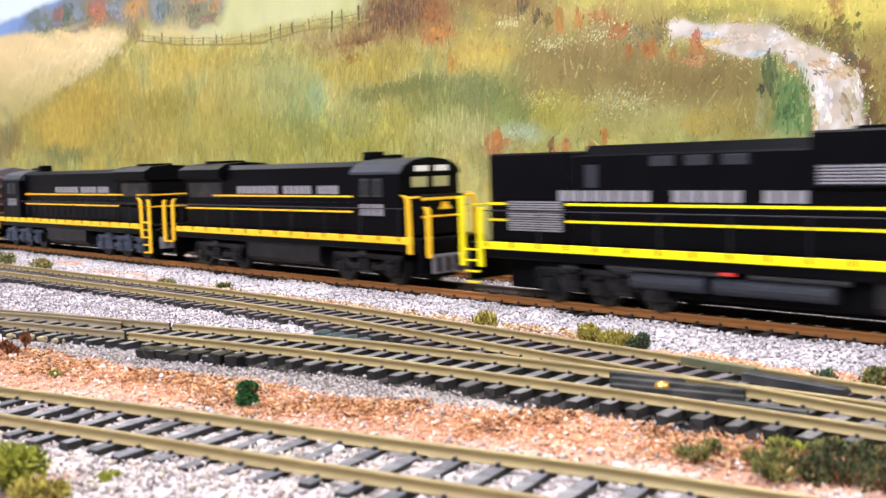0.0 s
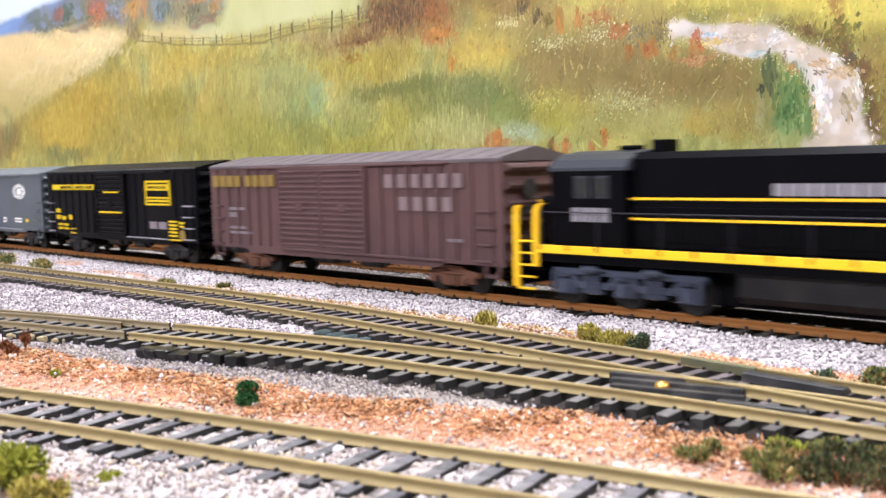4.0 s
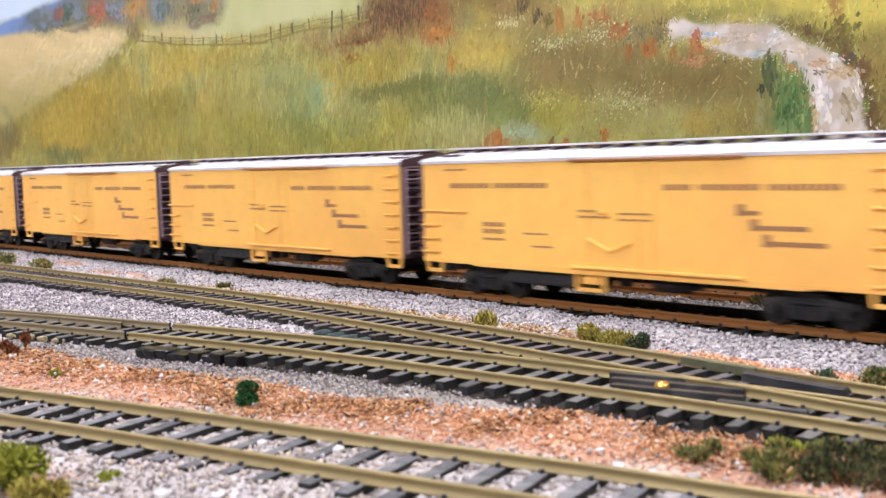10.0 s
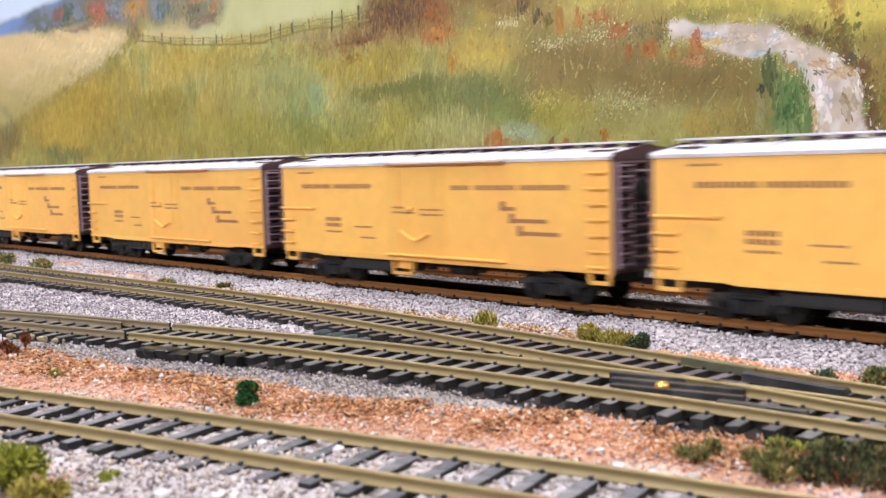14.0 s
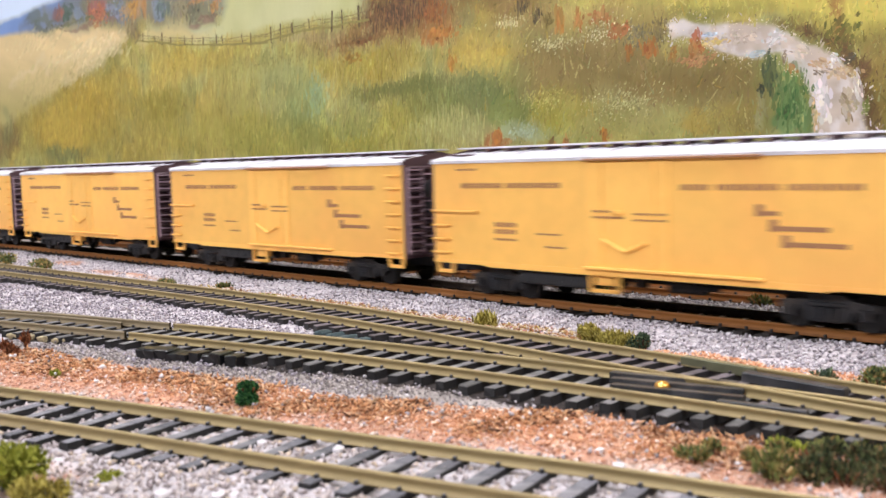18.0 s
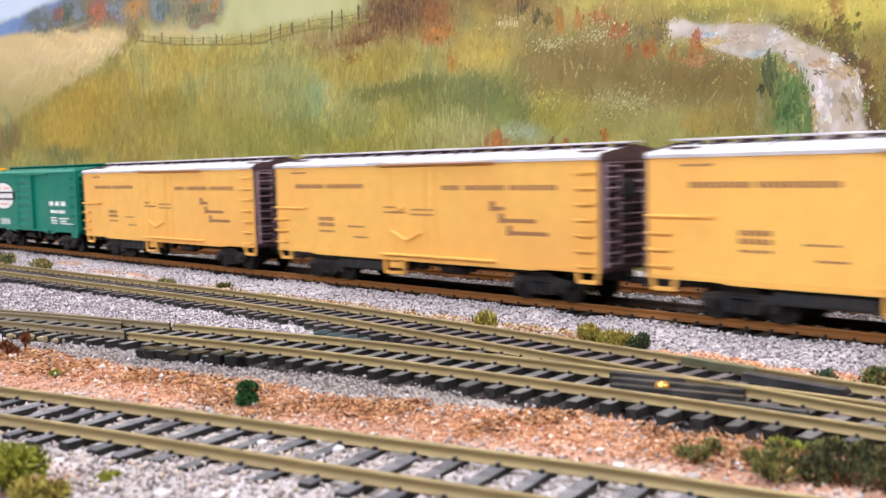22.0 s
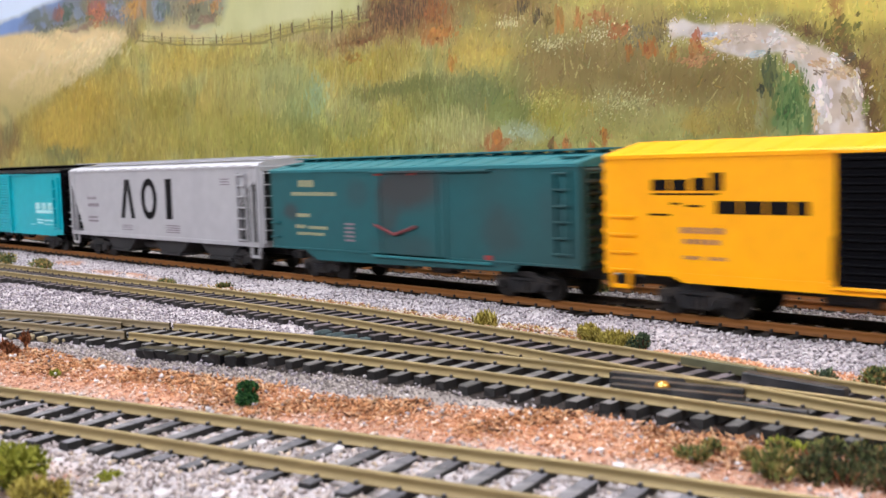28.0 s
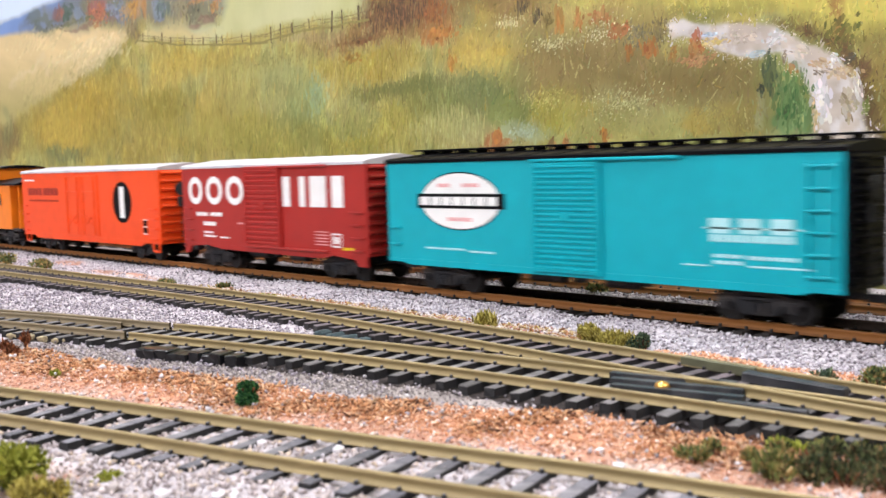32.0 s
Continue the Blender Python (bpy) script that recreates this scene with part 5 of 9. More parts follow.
P_LEMON = paint_mat("lemon_stripe", (246, 226, 10), 0.45)
P_STEELG = paint_mat("truck_blue_grey", (62, 68, 86), 0.5, (38, 42, 52), 0.5)
P_LETTER = paint_mat("grey_marking", (136, 132, 142), 0.6)
P_WIRE = paint_mat("dull_grey_wire", (44, 43, 50), 0.5)
P_FADEW = paint_mat("faded_lettering", (124, 106, 110), 0.7)
P_LILAC = paint_mat("pale_rung_and_glint", (164, 138, 148), 0.5)
P_GLASS = mat("dark_window_glass", (0.03, 0.03, 0.03), 0.08, 0, 0.02, 50, 0)
# opaque pane; the backdrop seen through the glass is put into its colour
P_VIEWGLASS = mat("view_toned_glass", (0.42, 0.4, 0.2), 0.15, 0, 0.05, 50, 0)


def wheel_mesh(r):
    bm = bmesh.new()
    for y0, y1, rr in ((-8.9, -8.3, r + 0.7), (-10.6, -8.9, r), (8.3, 8.9, r + 0.7), (8.9, 10.6, r), (-8.3, 8.3, 1.0)):
        rod(bm, (0, y0, 0), (0, y1, 0), rr, 20)
    return mesh_of("wheelset", bm, M_WHEEL, False)


def frame_mesh(base, r, material):
    """Cast side frame of a truck: arched top, pedestals, spring pocket and journal boxes."""
    bm = bmesh.new()
    h = base / 2
    if base > 25:
        xs = (-h, h) if base < 35 else (-h, 0, h)
        box(bm, -h - 5.5, h + 5.5, -13.2, -11.6, 9.6, 11.8, 0.3)
        for x in xs:
            for d in (-3.1, 3.1):
                box(bm, x + d - 0.8, x + d + 0.8, -13.4, -11.8, 3.4, 10.4, 0.25)
            box(bm, x - 2.3, x + 2.3, -14.7, -13.0, 3.6, 8.2, 0.5)
            rod(bm, (x, -15.3, 5.6), (x, -14.5, 5.6), 1.7, 12)
            box(bm, x - 1.4, x + 1.4, -14.2, -13.0, 8.6, 10.0, 0.3)
        for x0, x1 in zip(xs, xs[1:]):
            m = (x0 + x1) / 2
            prism(bm, [(x0 + 3.4, 8.2), (x0 + 5.2, 5.6), (x1 - 5.2, 5.6), (x1 - 3.4, 8.2), (x1 - 3.4, 10.2), (x1 - 6, 7.6), (x0 + 6, 7.6), (x0 + 3.4, 10.2)], -13.6, -12.0, "y")
            for d in (-1.7, 1.7):
                rod(bm, (m + d, -14.4, 5.0), (m + d, -14.4, 9.8), 1.15, 10)
            box(bm, m - 3.8, m + 3.8, -14.8, -13.0, 4.2, 5.2, 0.25)
            rod(bm, (m - 3.0, -14.6, 12.0), (m + 2.6, -14.6, 12.0), 1.2, 12)
            rod(bm, (m + 2.6, -14.6, 12.0), (m + 5.4, -14.6, 11.4), 0.4, 6)
        for s in (-1, 1):
            rod(bm, (s * (h + 4.4), -14.0, 10.8), (s * (h + 4.4), -14.0, 5.0), 0.6, 8)
        return mesh_of("side_frame", bm, material)
    out = [(-h - 3.2, 5.6), (-h + 3, 5.4), (-h + 4.5, 2.6), (h - 4.5, 2.6), (h - 3, 5.4), (h + 3.2, 5.6), (h + 3.0, 7.4), (h - 3.4, 8.2), (h - 5.5, 9.6), (-h + 5.5, 9.6), (-h + 3.4, 8.2), (-h - 3.0, 7.4)]
    prism(bm, out, -13.6, -11.8, "y")
    for x in (-h, h):
        box(bm, x - 1.7, x + 1.7, -14.6, -13.4, 3.4, 6.4, 0.3)
        rod(bm, (x, -14.9, 4.9), (x, -14.5, 4.9), 1.1, 10)
    for x in (-1.9, 0, 1.9):
        rod(bm, (x, -14.3, 3.0), (x, -14.3, 6.2), 0.85, 8)
    box(bm, -h + 5, h - 5, -14.2, -13.4, 6.4, 7.6, 0.2)
    box(bm, -3.6, 3.6, -14.4, -13.4, 2.4, 3.1, 0.2)
    return mesh_of("side_frame", bm, material)


def truck(parent, x, base=20.0, r=4.8, material=None, axles=2):
    material = material or M_FRAME

    def bolster():
        bm = bmesh.new()
        box(bm, -3.5, 3.5, -12, 12, 5.0, 8.4, 0.5)
        rod(bm, (0, 0, 8.0), (0, 0, 10), 3, 12)
        box(bm, -base / 2 - 2, base / 2 + 2, -1, 1, 6.6, 7.6)
        return mesh_of("bolster", bm, material)
    t = link_part("truck", shared(("bolster", base, material.name), bolster), parent, at=(x, 0, 0))
    fr = shared(("frame", base, r, material.name), lambda: frame_mesh(base, r, material))
    link_part("side_frame", fr, t)
    link_part("side_frame", fr, t).rotation_euler = (0, 0, math.pi)
    wh = shared(("wheel", r), lambda: wheel_mesh(r))
    for i in range(axles):
        link_part("wheelset", wh, t, at=(-base / 2 + base * i / (axles - 1), 0, r))
    return t


def coupler(parent, x, way):
    def make():
        bm = bmesh.new()
        box(bm, -1, 7, -1.3, 1.3, 6.6, 8.6, 0.2)
        prism(bm, [(6, -1.8), (10.2, -2.2), (10.4, -0.6), (8.4, -0.4), (8.2, 1.6), (9.6, 2.2), (8.6, 2.8), (6, 1.8)], 6.0, 9.2, "z")
        rod(bm, (8.5, 1, 6), (9.2, 1.2, 2.2), 0.3, 6)
        return mesh_of("coupler", bm, M_FRAME)
    c = link_part("coupler", shared("coupler", make), parent, at=(x, 0, 0))
    if way < 0:
        c.rotation_euler = (0, 0, math.pi)


def ladder(parent, material, u0, u1, z0, z1, n, y=-18.0, stiles=True, side=-1):
    """Grab irons standing off a side; with stiles when it is a full ladder."""
    def stile():
        bm = bmesh.new()
        for u in (u0, u1):
            if stiles:
                box(bm, u - 0.25, u + 0.25, y - 1.4, y + 0.1, z0 - 1, z1 + 1, 0.08)
            else:
                for i in range(n):
                    z = z0 + (z1 - z0) * i / max(1, n - 1)
                    box(bm, u - 0.22, u + 0.22, y - 1.4, y + 0.1, z - 0.3, z + 0.3)
        return mesh_of("ladder", bm, material)

    def rung():
        bm = bmesh.new()
        box(bm, u0 - 0.2, u1 + 0.2, y - 1.7, y - 1.0, -0.32, 0.32, 0.1)
        return mesh_of("rung", bm, material)
    lad = link_part("ladder", shared(("stile", material.name, u0, u1, z0, z1, n, y, stiles), stile), parent)
    me = shared(("rung", material.name, u0, u1, y), rung)
    for i in range(n):
        link_part("rung", me, lad, at=(0, 0, z0 + (z1 - z0) * i / max(1, n - 1)))
    if side > 0:
        lad.rotation_euler = (0, 0, math.pi)
    return lad


def end_wall(parent, x, way, material, z0, z1, ribs, deep=1.3, half=17.6):
    """A car end: plate with corner posts, and its pressed ribs as parts."""
    gap = (z1 - z0) / ribs

    def plate():
        bm = bmesh.new()
        prism(bm, [(-0.9, -half - 0.3), (0.9, -half - 0.3), (0.9, -half + 0.7), (0.2, -half + 0.7), (0.2, half - 0.7), (0.9, half - 0.7), (0.9, half + 0.3), (-0.9, half + 0.3)], z0, z1, "z")
        return mesh_of("end_wall", bm, material)

    def rib():
        bm = bmesh.new()
        h = gap * 0.30
        prism(bm, [(0.1, -h), (deep * 0.8, -h * 0.5), (deep, 0), (deep * 0.8, h * 0.5), (0.1, h)], -half + 1.2, half - 1.2, "y")
        return mesh_of("end_rib", bm, material)
    e = link_part("end_wall", shared(("end", material.name, z0, z1, half), plate), parent, at=(x, 0, 0))
    me = shared(("endrib", material.name, gap, deep, half), rib)
    for i in range(ribs):
        link_part("end_rib", me, e, at=(0, 0, z0 + gap * (i + 0.6)))
    if way < 0:
        e.rotation_euler = (0, 0, math.pi)
    return e


def end_ladder(parent, x, way, material, z0, z1, n):
    def make():
        bm = bmesh.new()
        for i in range(n):
            z = z0 + (z1 - z0) * i / (n - 1)
            box(bm, 1.6, 2.1, -16.5, -9.5, z - 0.28, z + 0.28, 0.08)
        for y in (-16.5, -9.5):
            box(bm, 0.3, 1.9, y - 0.25, y + 0.25, z0 - 1, z1 + 1)
        return mesh_of("end_ladder", bm, material)
    e = link_part("end_ladder", shared(("endlad", material.name, z0, z1, n), make), parent, at=(x, 0, 0))
    if way < 0:
        e.scale = (-1, 1, 1)


def brake_gear(parent, x):
    def make():
        bm = bmesh.new()
        rod(bm, (0, -9, 37), (0, -4.5, 37), 0.3, 6)
        rod(bm, (2.2, -6.5, 37), (2.7, -6.5, 37), 3.4, 20)
        rod(bm, (0, -6.5, 37), (2.4, -6.5, 37), 0.5, 8)
        box(bm, 0, 1.8, -8, -5, 28, 33, 0.3)
        rod(bm, (1.6, -6.5, 12), (1.6, -6.5, 36), 0.25, 6)
        return mesh_of("brake_wheel", bm, M_UNDER)
    link_part("brake_wheel", shared("brakewheel", make), parent, at=(x, 0, 0))


def underframe(parent, L, sill):
    bm = bmesh.new()
    box(bm, -L / 2 + 2, L / 2 - 2, -3, 3, 7.2, sill + 0.4, 0.3)
    for k in (-0.28, -0.1, 0.1, 0.28):
        prism(bm, [(-16.5, sill), (-16.5, sill - 0.8), (-4, 7.6), (4, 7.6), (16.5, sill - 0.8), (16.5, sill)], L * k - 0.8, L * k + 0.8, "x")
    box(bm, -L / 2 + 1, L / 2 - 1, -16.8, 16.8, sill - 0.2, sill + 0.6)
    part("underframe", bm, M_FRAME, parent)
    bm = bmesh.new()
    rod(bm, (8, -9.5, 8.2), (20, -9.5, 8.2), 2.3, 14)
    rod(bm, (20, -9.5, 8.2), (24, -9.5, 8.2), 1.2, 10)
    part("brake_cylinder", bm, M_FRAME, parent, smooth=False)
    bm = bmesh.new()
    rod(bm, (-24, -8.5, 8.4), (-10, -8.5, 8.4), 2.5, 14)
    box(bm, -5, -1, -11, -8, 6.8, 10.2, 0.3)
    part("air_tank", bm, M_FRAME, parent)


def stirrups(parent, L, sill, material, depth=4.6, wide=8.0, plate=False):
    def make():
        bm = bmesh.new()
        if plate:
            prism(bm, [(-wide / 2, sill), (-wide / 2 + 0.7, sill - depth), (wide / 2 - 0.7, sill - depth), (wide / 2, sill), (wide / 2 - 1.3, sill), (wide / 2 - 1.6, sill - depth + 1.2), (-wide / 2 + 1.6, sill - depth + 1.2), (-wide / 2 + 1.3, sill)], -17.9, -17.0, "y")
        else:
            for u in (-wide / 2, wide / 2):
                box(bm, u - 0.3, u + 0.3, -17.8, -17.2, sill - depth, sill + 0.5)
            box(bm, -wide / 2, wide / 2, -17.8, -16.6, sill - depth - 0.5, sill - depth, 0.1)
        return mesh_of("stirrup_step", bm, material)
    me = shared(("stirrup", material.name, sill, depth, wide, plate), make)
    for s in (-1, 1):
        link_part("stirrup_step", me, parent, at=(s * (L / 2 - wide / 2 - 0.6), 0, 0))
        link_part("stirrup_step", me, parent, at=(s * (L / 2 - wide / 2 - 0.6), 0, 0)).rotation_euler = (0, 0, math.pi)


def peaked_roof(parent, L, eave, peak, material, ribs, name="roof"):
    bm = bmesh.new()
    out = [(-18.5, eave - 0.9), (-18.5, eave + 0.2), (-17.6, eave + 0.7), (0, peak), (17.6, eave + 0.7), (18.5, eave + 0.2), (18.5, eave - 0.9)]
    prism(bm, out, -L / 2 - 0.6, L / 2 + 0.6, "x")
    roof = part(name, bm, material, parent)

    def rib():
        b2 = bmesh.new()
        up = [(y, z + 0.16) for y, z in out[2:5]] + [(out[4][0], out[4][1]), (0, peak - 0.5), (out[2][0], out[2][1])]
        prism(b2, up, -0.7, 0.7, "x")
        return mesh_of("roof_rib", b2, material)
    me = shared(("roofrib", eave, peak, material.name), rib)
    for i in range(ribs):
        link_part("roof_rib", me, roof, at=(-L / 2 + L * (i + 0.5) / ribs, 0, 0))
    return roof


def roofwalk(parent, L, z, material, dark):
    bm = bmesh.new()
    for y in (-2.6, 0, 2.6):
        box(bm, -L / 2 - 1.5, L / 2 + 1.5, y - 1.15, y + 1.15, z, z + 0.6, 0.1)
    w = part("roofwalk", bm, material, parent)
    n = int(L / 9)

    def saddle():
        b2 = bmesh.new()
        box(b2, -0.7, 0.7, -3.6, 3.6, z - 1.6, z)
        return mesh_of("roofwalk_saddle", b2, dark)
    me = shared(("saddle", z, dark.name), saddle)
    for i in range(n):
        link_part("roofwalk_saddle", me, w, at=(-L / 2 + L * (i + 0.5) / n, 0, 0))
    for s in (-1, 1):
        bm = bmesh.new()
        box(bm, s * (L / 2 - 8) - 4, s * (L / 2 - 8) + 4, -13, -3.9, z - 2.4, z - 1.9)
        part("corner_platform", bm, dark, parent)


def car_body(parent, L, sill, eave, material, posts=(), half=18.0, post_depth=0.55, label=""):
    """The shell, with side posts as parts of their own."""
    bm = bmesh.new()
    box(bm, -L / 2, L / 2, -half, half, sill, eave, 0.15)
    body = part("body", bm, material, parent, label)

    def post():
        b2 = bmesh.new()
        box(b2, -0.65, 0.65, -half - post_depth, -half + 0.1, sill + 1.2, eave - 0.8, 0.18)
        return mesh_of("side_post", b2, material)
    for u in posts:
        me = shared(("post", material.name, half, sill), post)
        link_part("side_post", me, body, at=(u, 0, 0))
        link_part("side_post", me, body, at=(u, 0, 0)).rotation_euler = (0, 0, math.pi)
    return body


def side_sill(parent, L, sill, drop, material, half=18.0, inset=27.0):
    for s in (-1, 1):
        bm = bmesh.new()
        a, b = sorted((s * (half + 0.25), s * (half - 0.6)))
        i = L / 2 - inset
        prism(bm, [(-L / 2, sill), (-i - 4, sill), (-i, sill - drop), (i, sill - drop), (i + 4, sill), (L / 2, sill), (L / 2, sill + 1.2), (-L / 2, sill + 1.2)], a, b, "y")
        part("side_sill", bm, material, parent)


def ribbed_door(parent, u0, u1, z0, z1, material, n, half=18.0, label=""):
    """A sliding door with pressed ribs, one on each side of the car."""
    m = (u0 + u1) / 2
    bm = bmesh.new()
    box(bm, u0, u1, -half - 1.0, -half + 0.2, z0, z1, 0.15)
    d = part("door", bm, material, parent, label)
    bm = bmesh.new()
    box(bm, u0, u1, half - 0.2, half + 1.0, z0, z1, 0.15)
    part("door", bm, material, parent, label)
    for u in (u0, u1):
        bm = bmesh.new()
        box(bm, u - 0.7, u + 0.7, -half - 1.7, -half, z0 - 0.8, z1 + 0.4, 0.15)
        part("door_stile", bm, material, d)
    for z in (z0, z1):
        bm = bmesh.new()
        box(bm, u0 + 0.7, u1 - 0.7, -half - 1.5, -half, z - 0.5, z + 0.5, 0.12)
        part("door_edge", bm, material, d)
    gap = (z1 - z0) / n

    def rib():
        b2 = bmesh.new()
        w = (u1 - u0) / 2 - 0.9
        prism(b2, [(-half - 0.95, -gap * 0.36), (-half - 1.75, -gap * 0.1), (-half - 1.75, gap * 0.1), (-half - 0.95, gap * 0.36)], -w, w, "x")
        return mesh_of("door_rib", b2, material)
    me = shared(("doorrib", u0, u1, n, material.name, half, z0), rib)
    for i in range(n):
        link_part("door_rib", me, d, at=((u0 + u1) / 2, 0, z0 + gap * (i + 0.5)))
    bm = bmesh.new()
    box(bm, (u0 + u1) / 2 - 2.4, (u0 + u1) / 2 + 2.4, -half - 1.9, -half - 0.9, (z0 + z1) / 2 - 1, (z0 + z1) / 2 + 2, 0.2)
    rod(bm, (u0 - 1.2, -half - 1.9, z0 + 1), (u0 - 1.2, -half - 1.9, z0 + 12), 0.25, 6)
    part("latch", bm, material, d)
    return d


def door_track(parent, u0, u1, z, material, half=18.0, thick=0.9):
    for a, b in ((-half - 1.6, -half + 0.1), (half - 0.1, half + 1.6)):
        bm = bmesh.new()
        box(bm, u0, u1, a, b, z - thick / 2, z + thick / 2, 0.15)
        part("door_track", bm, material, parent)


def oval(parent, material, u, z, ru, rz, y=-18.0, proud=0.1, name="emblem", label=""):
    bm = bmesh.new()
    prism(bm, disc(u, z, ru, rz, 40), y - proud, y + 0.2, "y")
    return part(name, bm, material, parent, label)


TRAIN = []


def forms(parent, material, outlines, y, label):
    """Large plain painted shapes on a side, one part each."""
    for o in outlines:
        bm = bmesh.new()
        prism(bm, o, y - 0.12, y + 0.3, "y")
        part("letter_bar", bm, material, parent, label)


def ring_form(parent, material, u, z, ru, rz, wide, label, y=-18.0):
    """A plain painted ring on a side."""
    bm = bmesh.new()
    o, i = disc(u, z, ru, rz, 32), disc(u, z, ru - wide, rz - wide, 32)
    va = [[bm.verts.new((a, yy, b)) for a, b in ring] for ring, yy in ((o, y - 0.12), (i, y - 0.12), (o, y + 0.2), (i, y + 0.2))]
    for k in range(32):
        n = (k + 1) % 32
        for p, q in ((0, 1), (0, 2), (1, 3)):
            bm.faces.new((va[p][k], va[p][n], va[q][n], va[q][k]))
    part("letter_bar", bm, material, parent, label)


def slab_bar(u0, u1, z0, z1, top=0.0):
    return [(u0, z0), (u1, z0), (u1 - top, z1), (u0 + top, z1)]


def car(kind, label, category, right, left):
    """An empty at the car's middle, and its place at the start of the clip."""
    e = tagged(new(kind), label, category, "freight train")
    e.location = ((right + left) / 2000, 0, 0)
    TRAIN.append((e, (right + left) / 2000))
    return e, abs(right - left)


def fittings(e, L, sill, base=20.0, tr=28.0, r=4.8, material=None):
    underframe(e, L, sill)
    for s in (-1, 1):
        truck(e, s * (L / 2 - tr), base, r, material)
        coupler(e, s * (L / 2 - 1), s)


# ---- mechanical refrigerator cars ----
def reefer(right):
    e, L = car("refrigerator_car", "yellow refrigerator car with brown ends and a white roof", "freight car", right, right - 171.4)
    H = 18.0
    car_body(e, L, 11.6, 46.6, P_REEFER)
    side_sill(e, L, 11.2, 0.6, P_REEFER)
    bm = bmesh.new()
    out = [(-18.5, 45.9), (-18.5, 46.9), (-17.4, 47.6), (0, 50.0), (17.4, 47.6), (18.5, 46.9), (18.5, 45.9)]
    prism(bm, out, -L / 2 - 0.5, L / 2 + 0.5, "x")
    for i in range(13):
        x = -L / 2 + L * (i + 0.5) / 13
        prism(bm, [(-17.4, 47.7), (0, 50.5), (17.4, 47.7), (0, 49.8)], x - 0.5, x + 0.5, "x")
    part("roof", bm, P_ROOFW, e, "white painted roof")
    roofwalk(e, L, 50.9, P_ROOFW, P_BROWN)
    for s in (-1, 1):
        end_wall(e, s * L / 2, s, P_BROWN, 11.2, 46.0, 12, 2.0)
        end_ladder(e, s * L / 2, s, P_LILAC, 14, 44, 10)
        bm = bmesh.new()
        a, b = sorted((s * (L / 2 + 0.45), s * (L / 2 + 1.0)))
        prism(bm, [(-18.6, 45.6), (-18.6, 46.9), (-17.4, 47.9), (0, 50.6), (17.4, 47.9), (18.6, 46.9), (18.6, 45.6)], a, b, "x")
        part("gable", bm, P_BROWN, e, "brown gable plate at the roof end")
        # added pale bars: the light that the end ribs catch, put into colour
        bm = bmesh.new()
        for i in range(9):
            a, b = sorted((s * (L / 2 + 1.8), s * (L / 2 + 2.4)))
            box(bm, a, b, -8.5, 16.5, 15.6 + i * 3.3, 16.2 + i * 3.3, 0.1)
        part("end_grab_iron", bm, P_LILAC, e, "pale bars for the light caught on the end ribs")
    brake_gear(e, L / 2 + 0.6)
    # plug door, flush, with its top and bottom rails
    for a, b in ((17.6, 18.35), (-18.35, -17.6)):
        bm = bmesh.new()
        box(bm, -17.0, 13.0, a, b, 13.2, 45.2, 0.12)
        d = part("door", bm, P_REEFER, e, "flush plug door")
    for u in (-11, 8):
        bm = bmesh.new()
        rod(bm, (u, -18.5, 14), (u, -18.5, 44.6), 0.2, 6)
        part("lock_rod", bm, P_REEFER, d)
    bm = bmesh.new()
    for u0, u1 in ((-10.5, -2.4), (-2.4, 5.5)):
        a = Vector((u0, 0, 21.7 if u0 < -5 else 18.3))
        b = Vector((u1, 0, 18.3 if u0 < -5 else 21.2))
        rod(bm, (a.x, -18.9, a.z), (b.x, -18.9, b.z), 0.55, 6)
    box(bm, -7, -3.5, -19.2, -18.2, 29.6, 30.8, 0.15)
    part("door_crank", bm, P_REEFER, d)
    door_track(e, -17.5, 42.0, 46.0, P_INK, 18.0, 0.7)
    door_track(e, -17.5, 42.0, 12.9, P_REEFER, 18.0, 0.8)
    ladder(e, P_REEFER, 77.3, 83.6, 13.2, 42.2, 7, stiles=False)
    ladder(e, P_REEFER, -85.0, -78.0, 15.0, 24.5, 3, stiles=False)
    ladder(e, P_REEFER, -85.2, -64.0, 29.5, 29.5, 1, stiles=False)
    ladder(e, P_REEFER, 77.3, 83.6, 13.2, 42.2, 7, stiles=False, side=1)
    stirrups(e, L, 11.4, P_REEFER, 3.8, 9.0, True)
    # markings as plain bars
    m = word(-71.5, 37.4, 1.7, 10, 1.45, 0.5) + word(-50.5, 37.4, 1.7, 12, 1.45, 0.5)
    m += word(16.5, 36.7, 1.7, 5, 1.4, 0.5) + word(28, 36.7, 1.7, 10, 1.4, 0.5) + word(49, 36.7, 1.7, 10, 1.5, 0.55)
    m += [(39.8, 42.2, 29.8, 33.0), (42.2, 46.4, 30.0, 31.2), (43.8, 46.2, 25.8, 29.0), (46.2, 60.2, 26.0, 27.3), (47.4, 49.8, 21.6, 25.0), (49.8, 65.2, 21.9, 23.2)]
    m += word(-56, 24.5, 1.5, 5, 1.5, 0.5) + word(-56, 22.2, 1.5, 5, 1.5, 0.5) + word(-37.5, 22.3, 0.6, 5, 1.6, 0.4) + word(-56, 19.9, 0.8, 5, 1.5, 0.5)
    m += word(-34, 18.2, 0.6, 5, 1.4, 0.3) + word(-74, 43.4, 0.7, 6, 1.3, 0.4)
    part_m = bars(e, P_INK, "marking", m, -18.0, 0.1, "rows of small brown lettering bars")
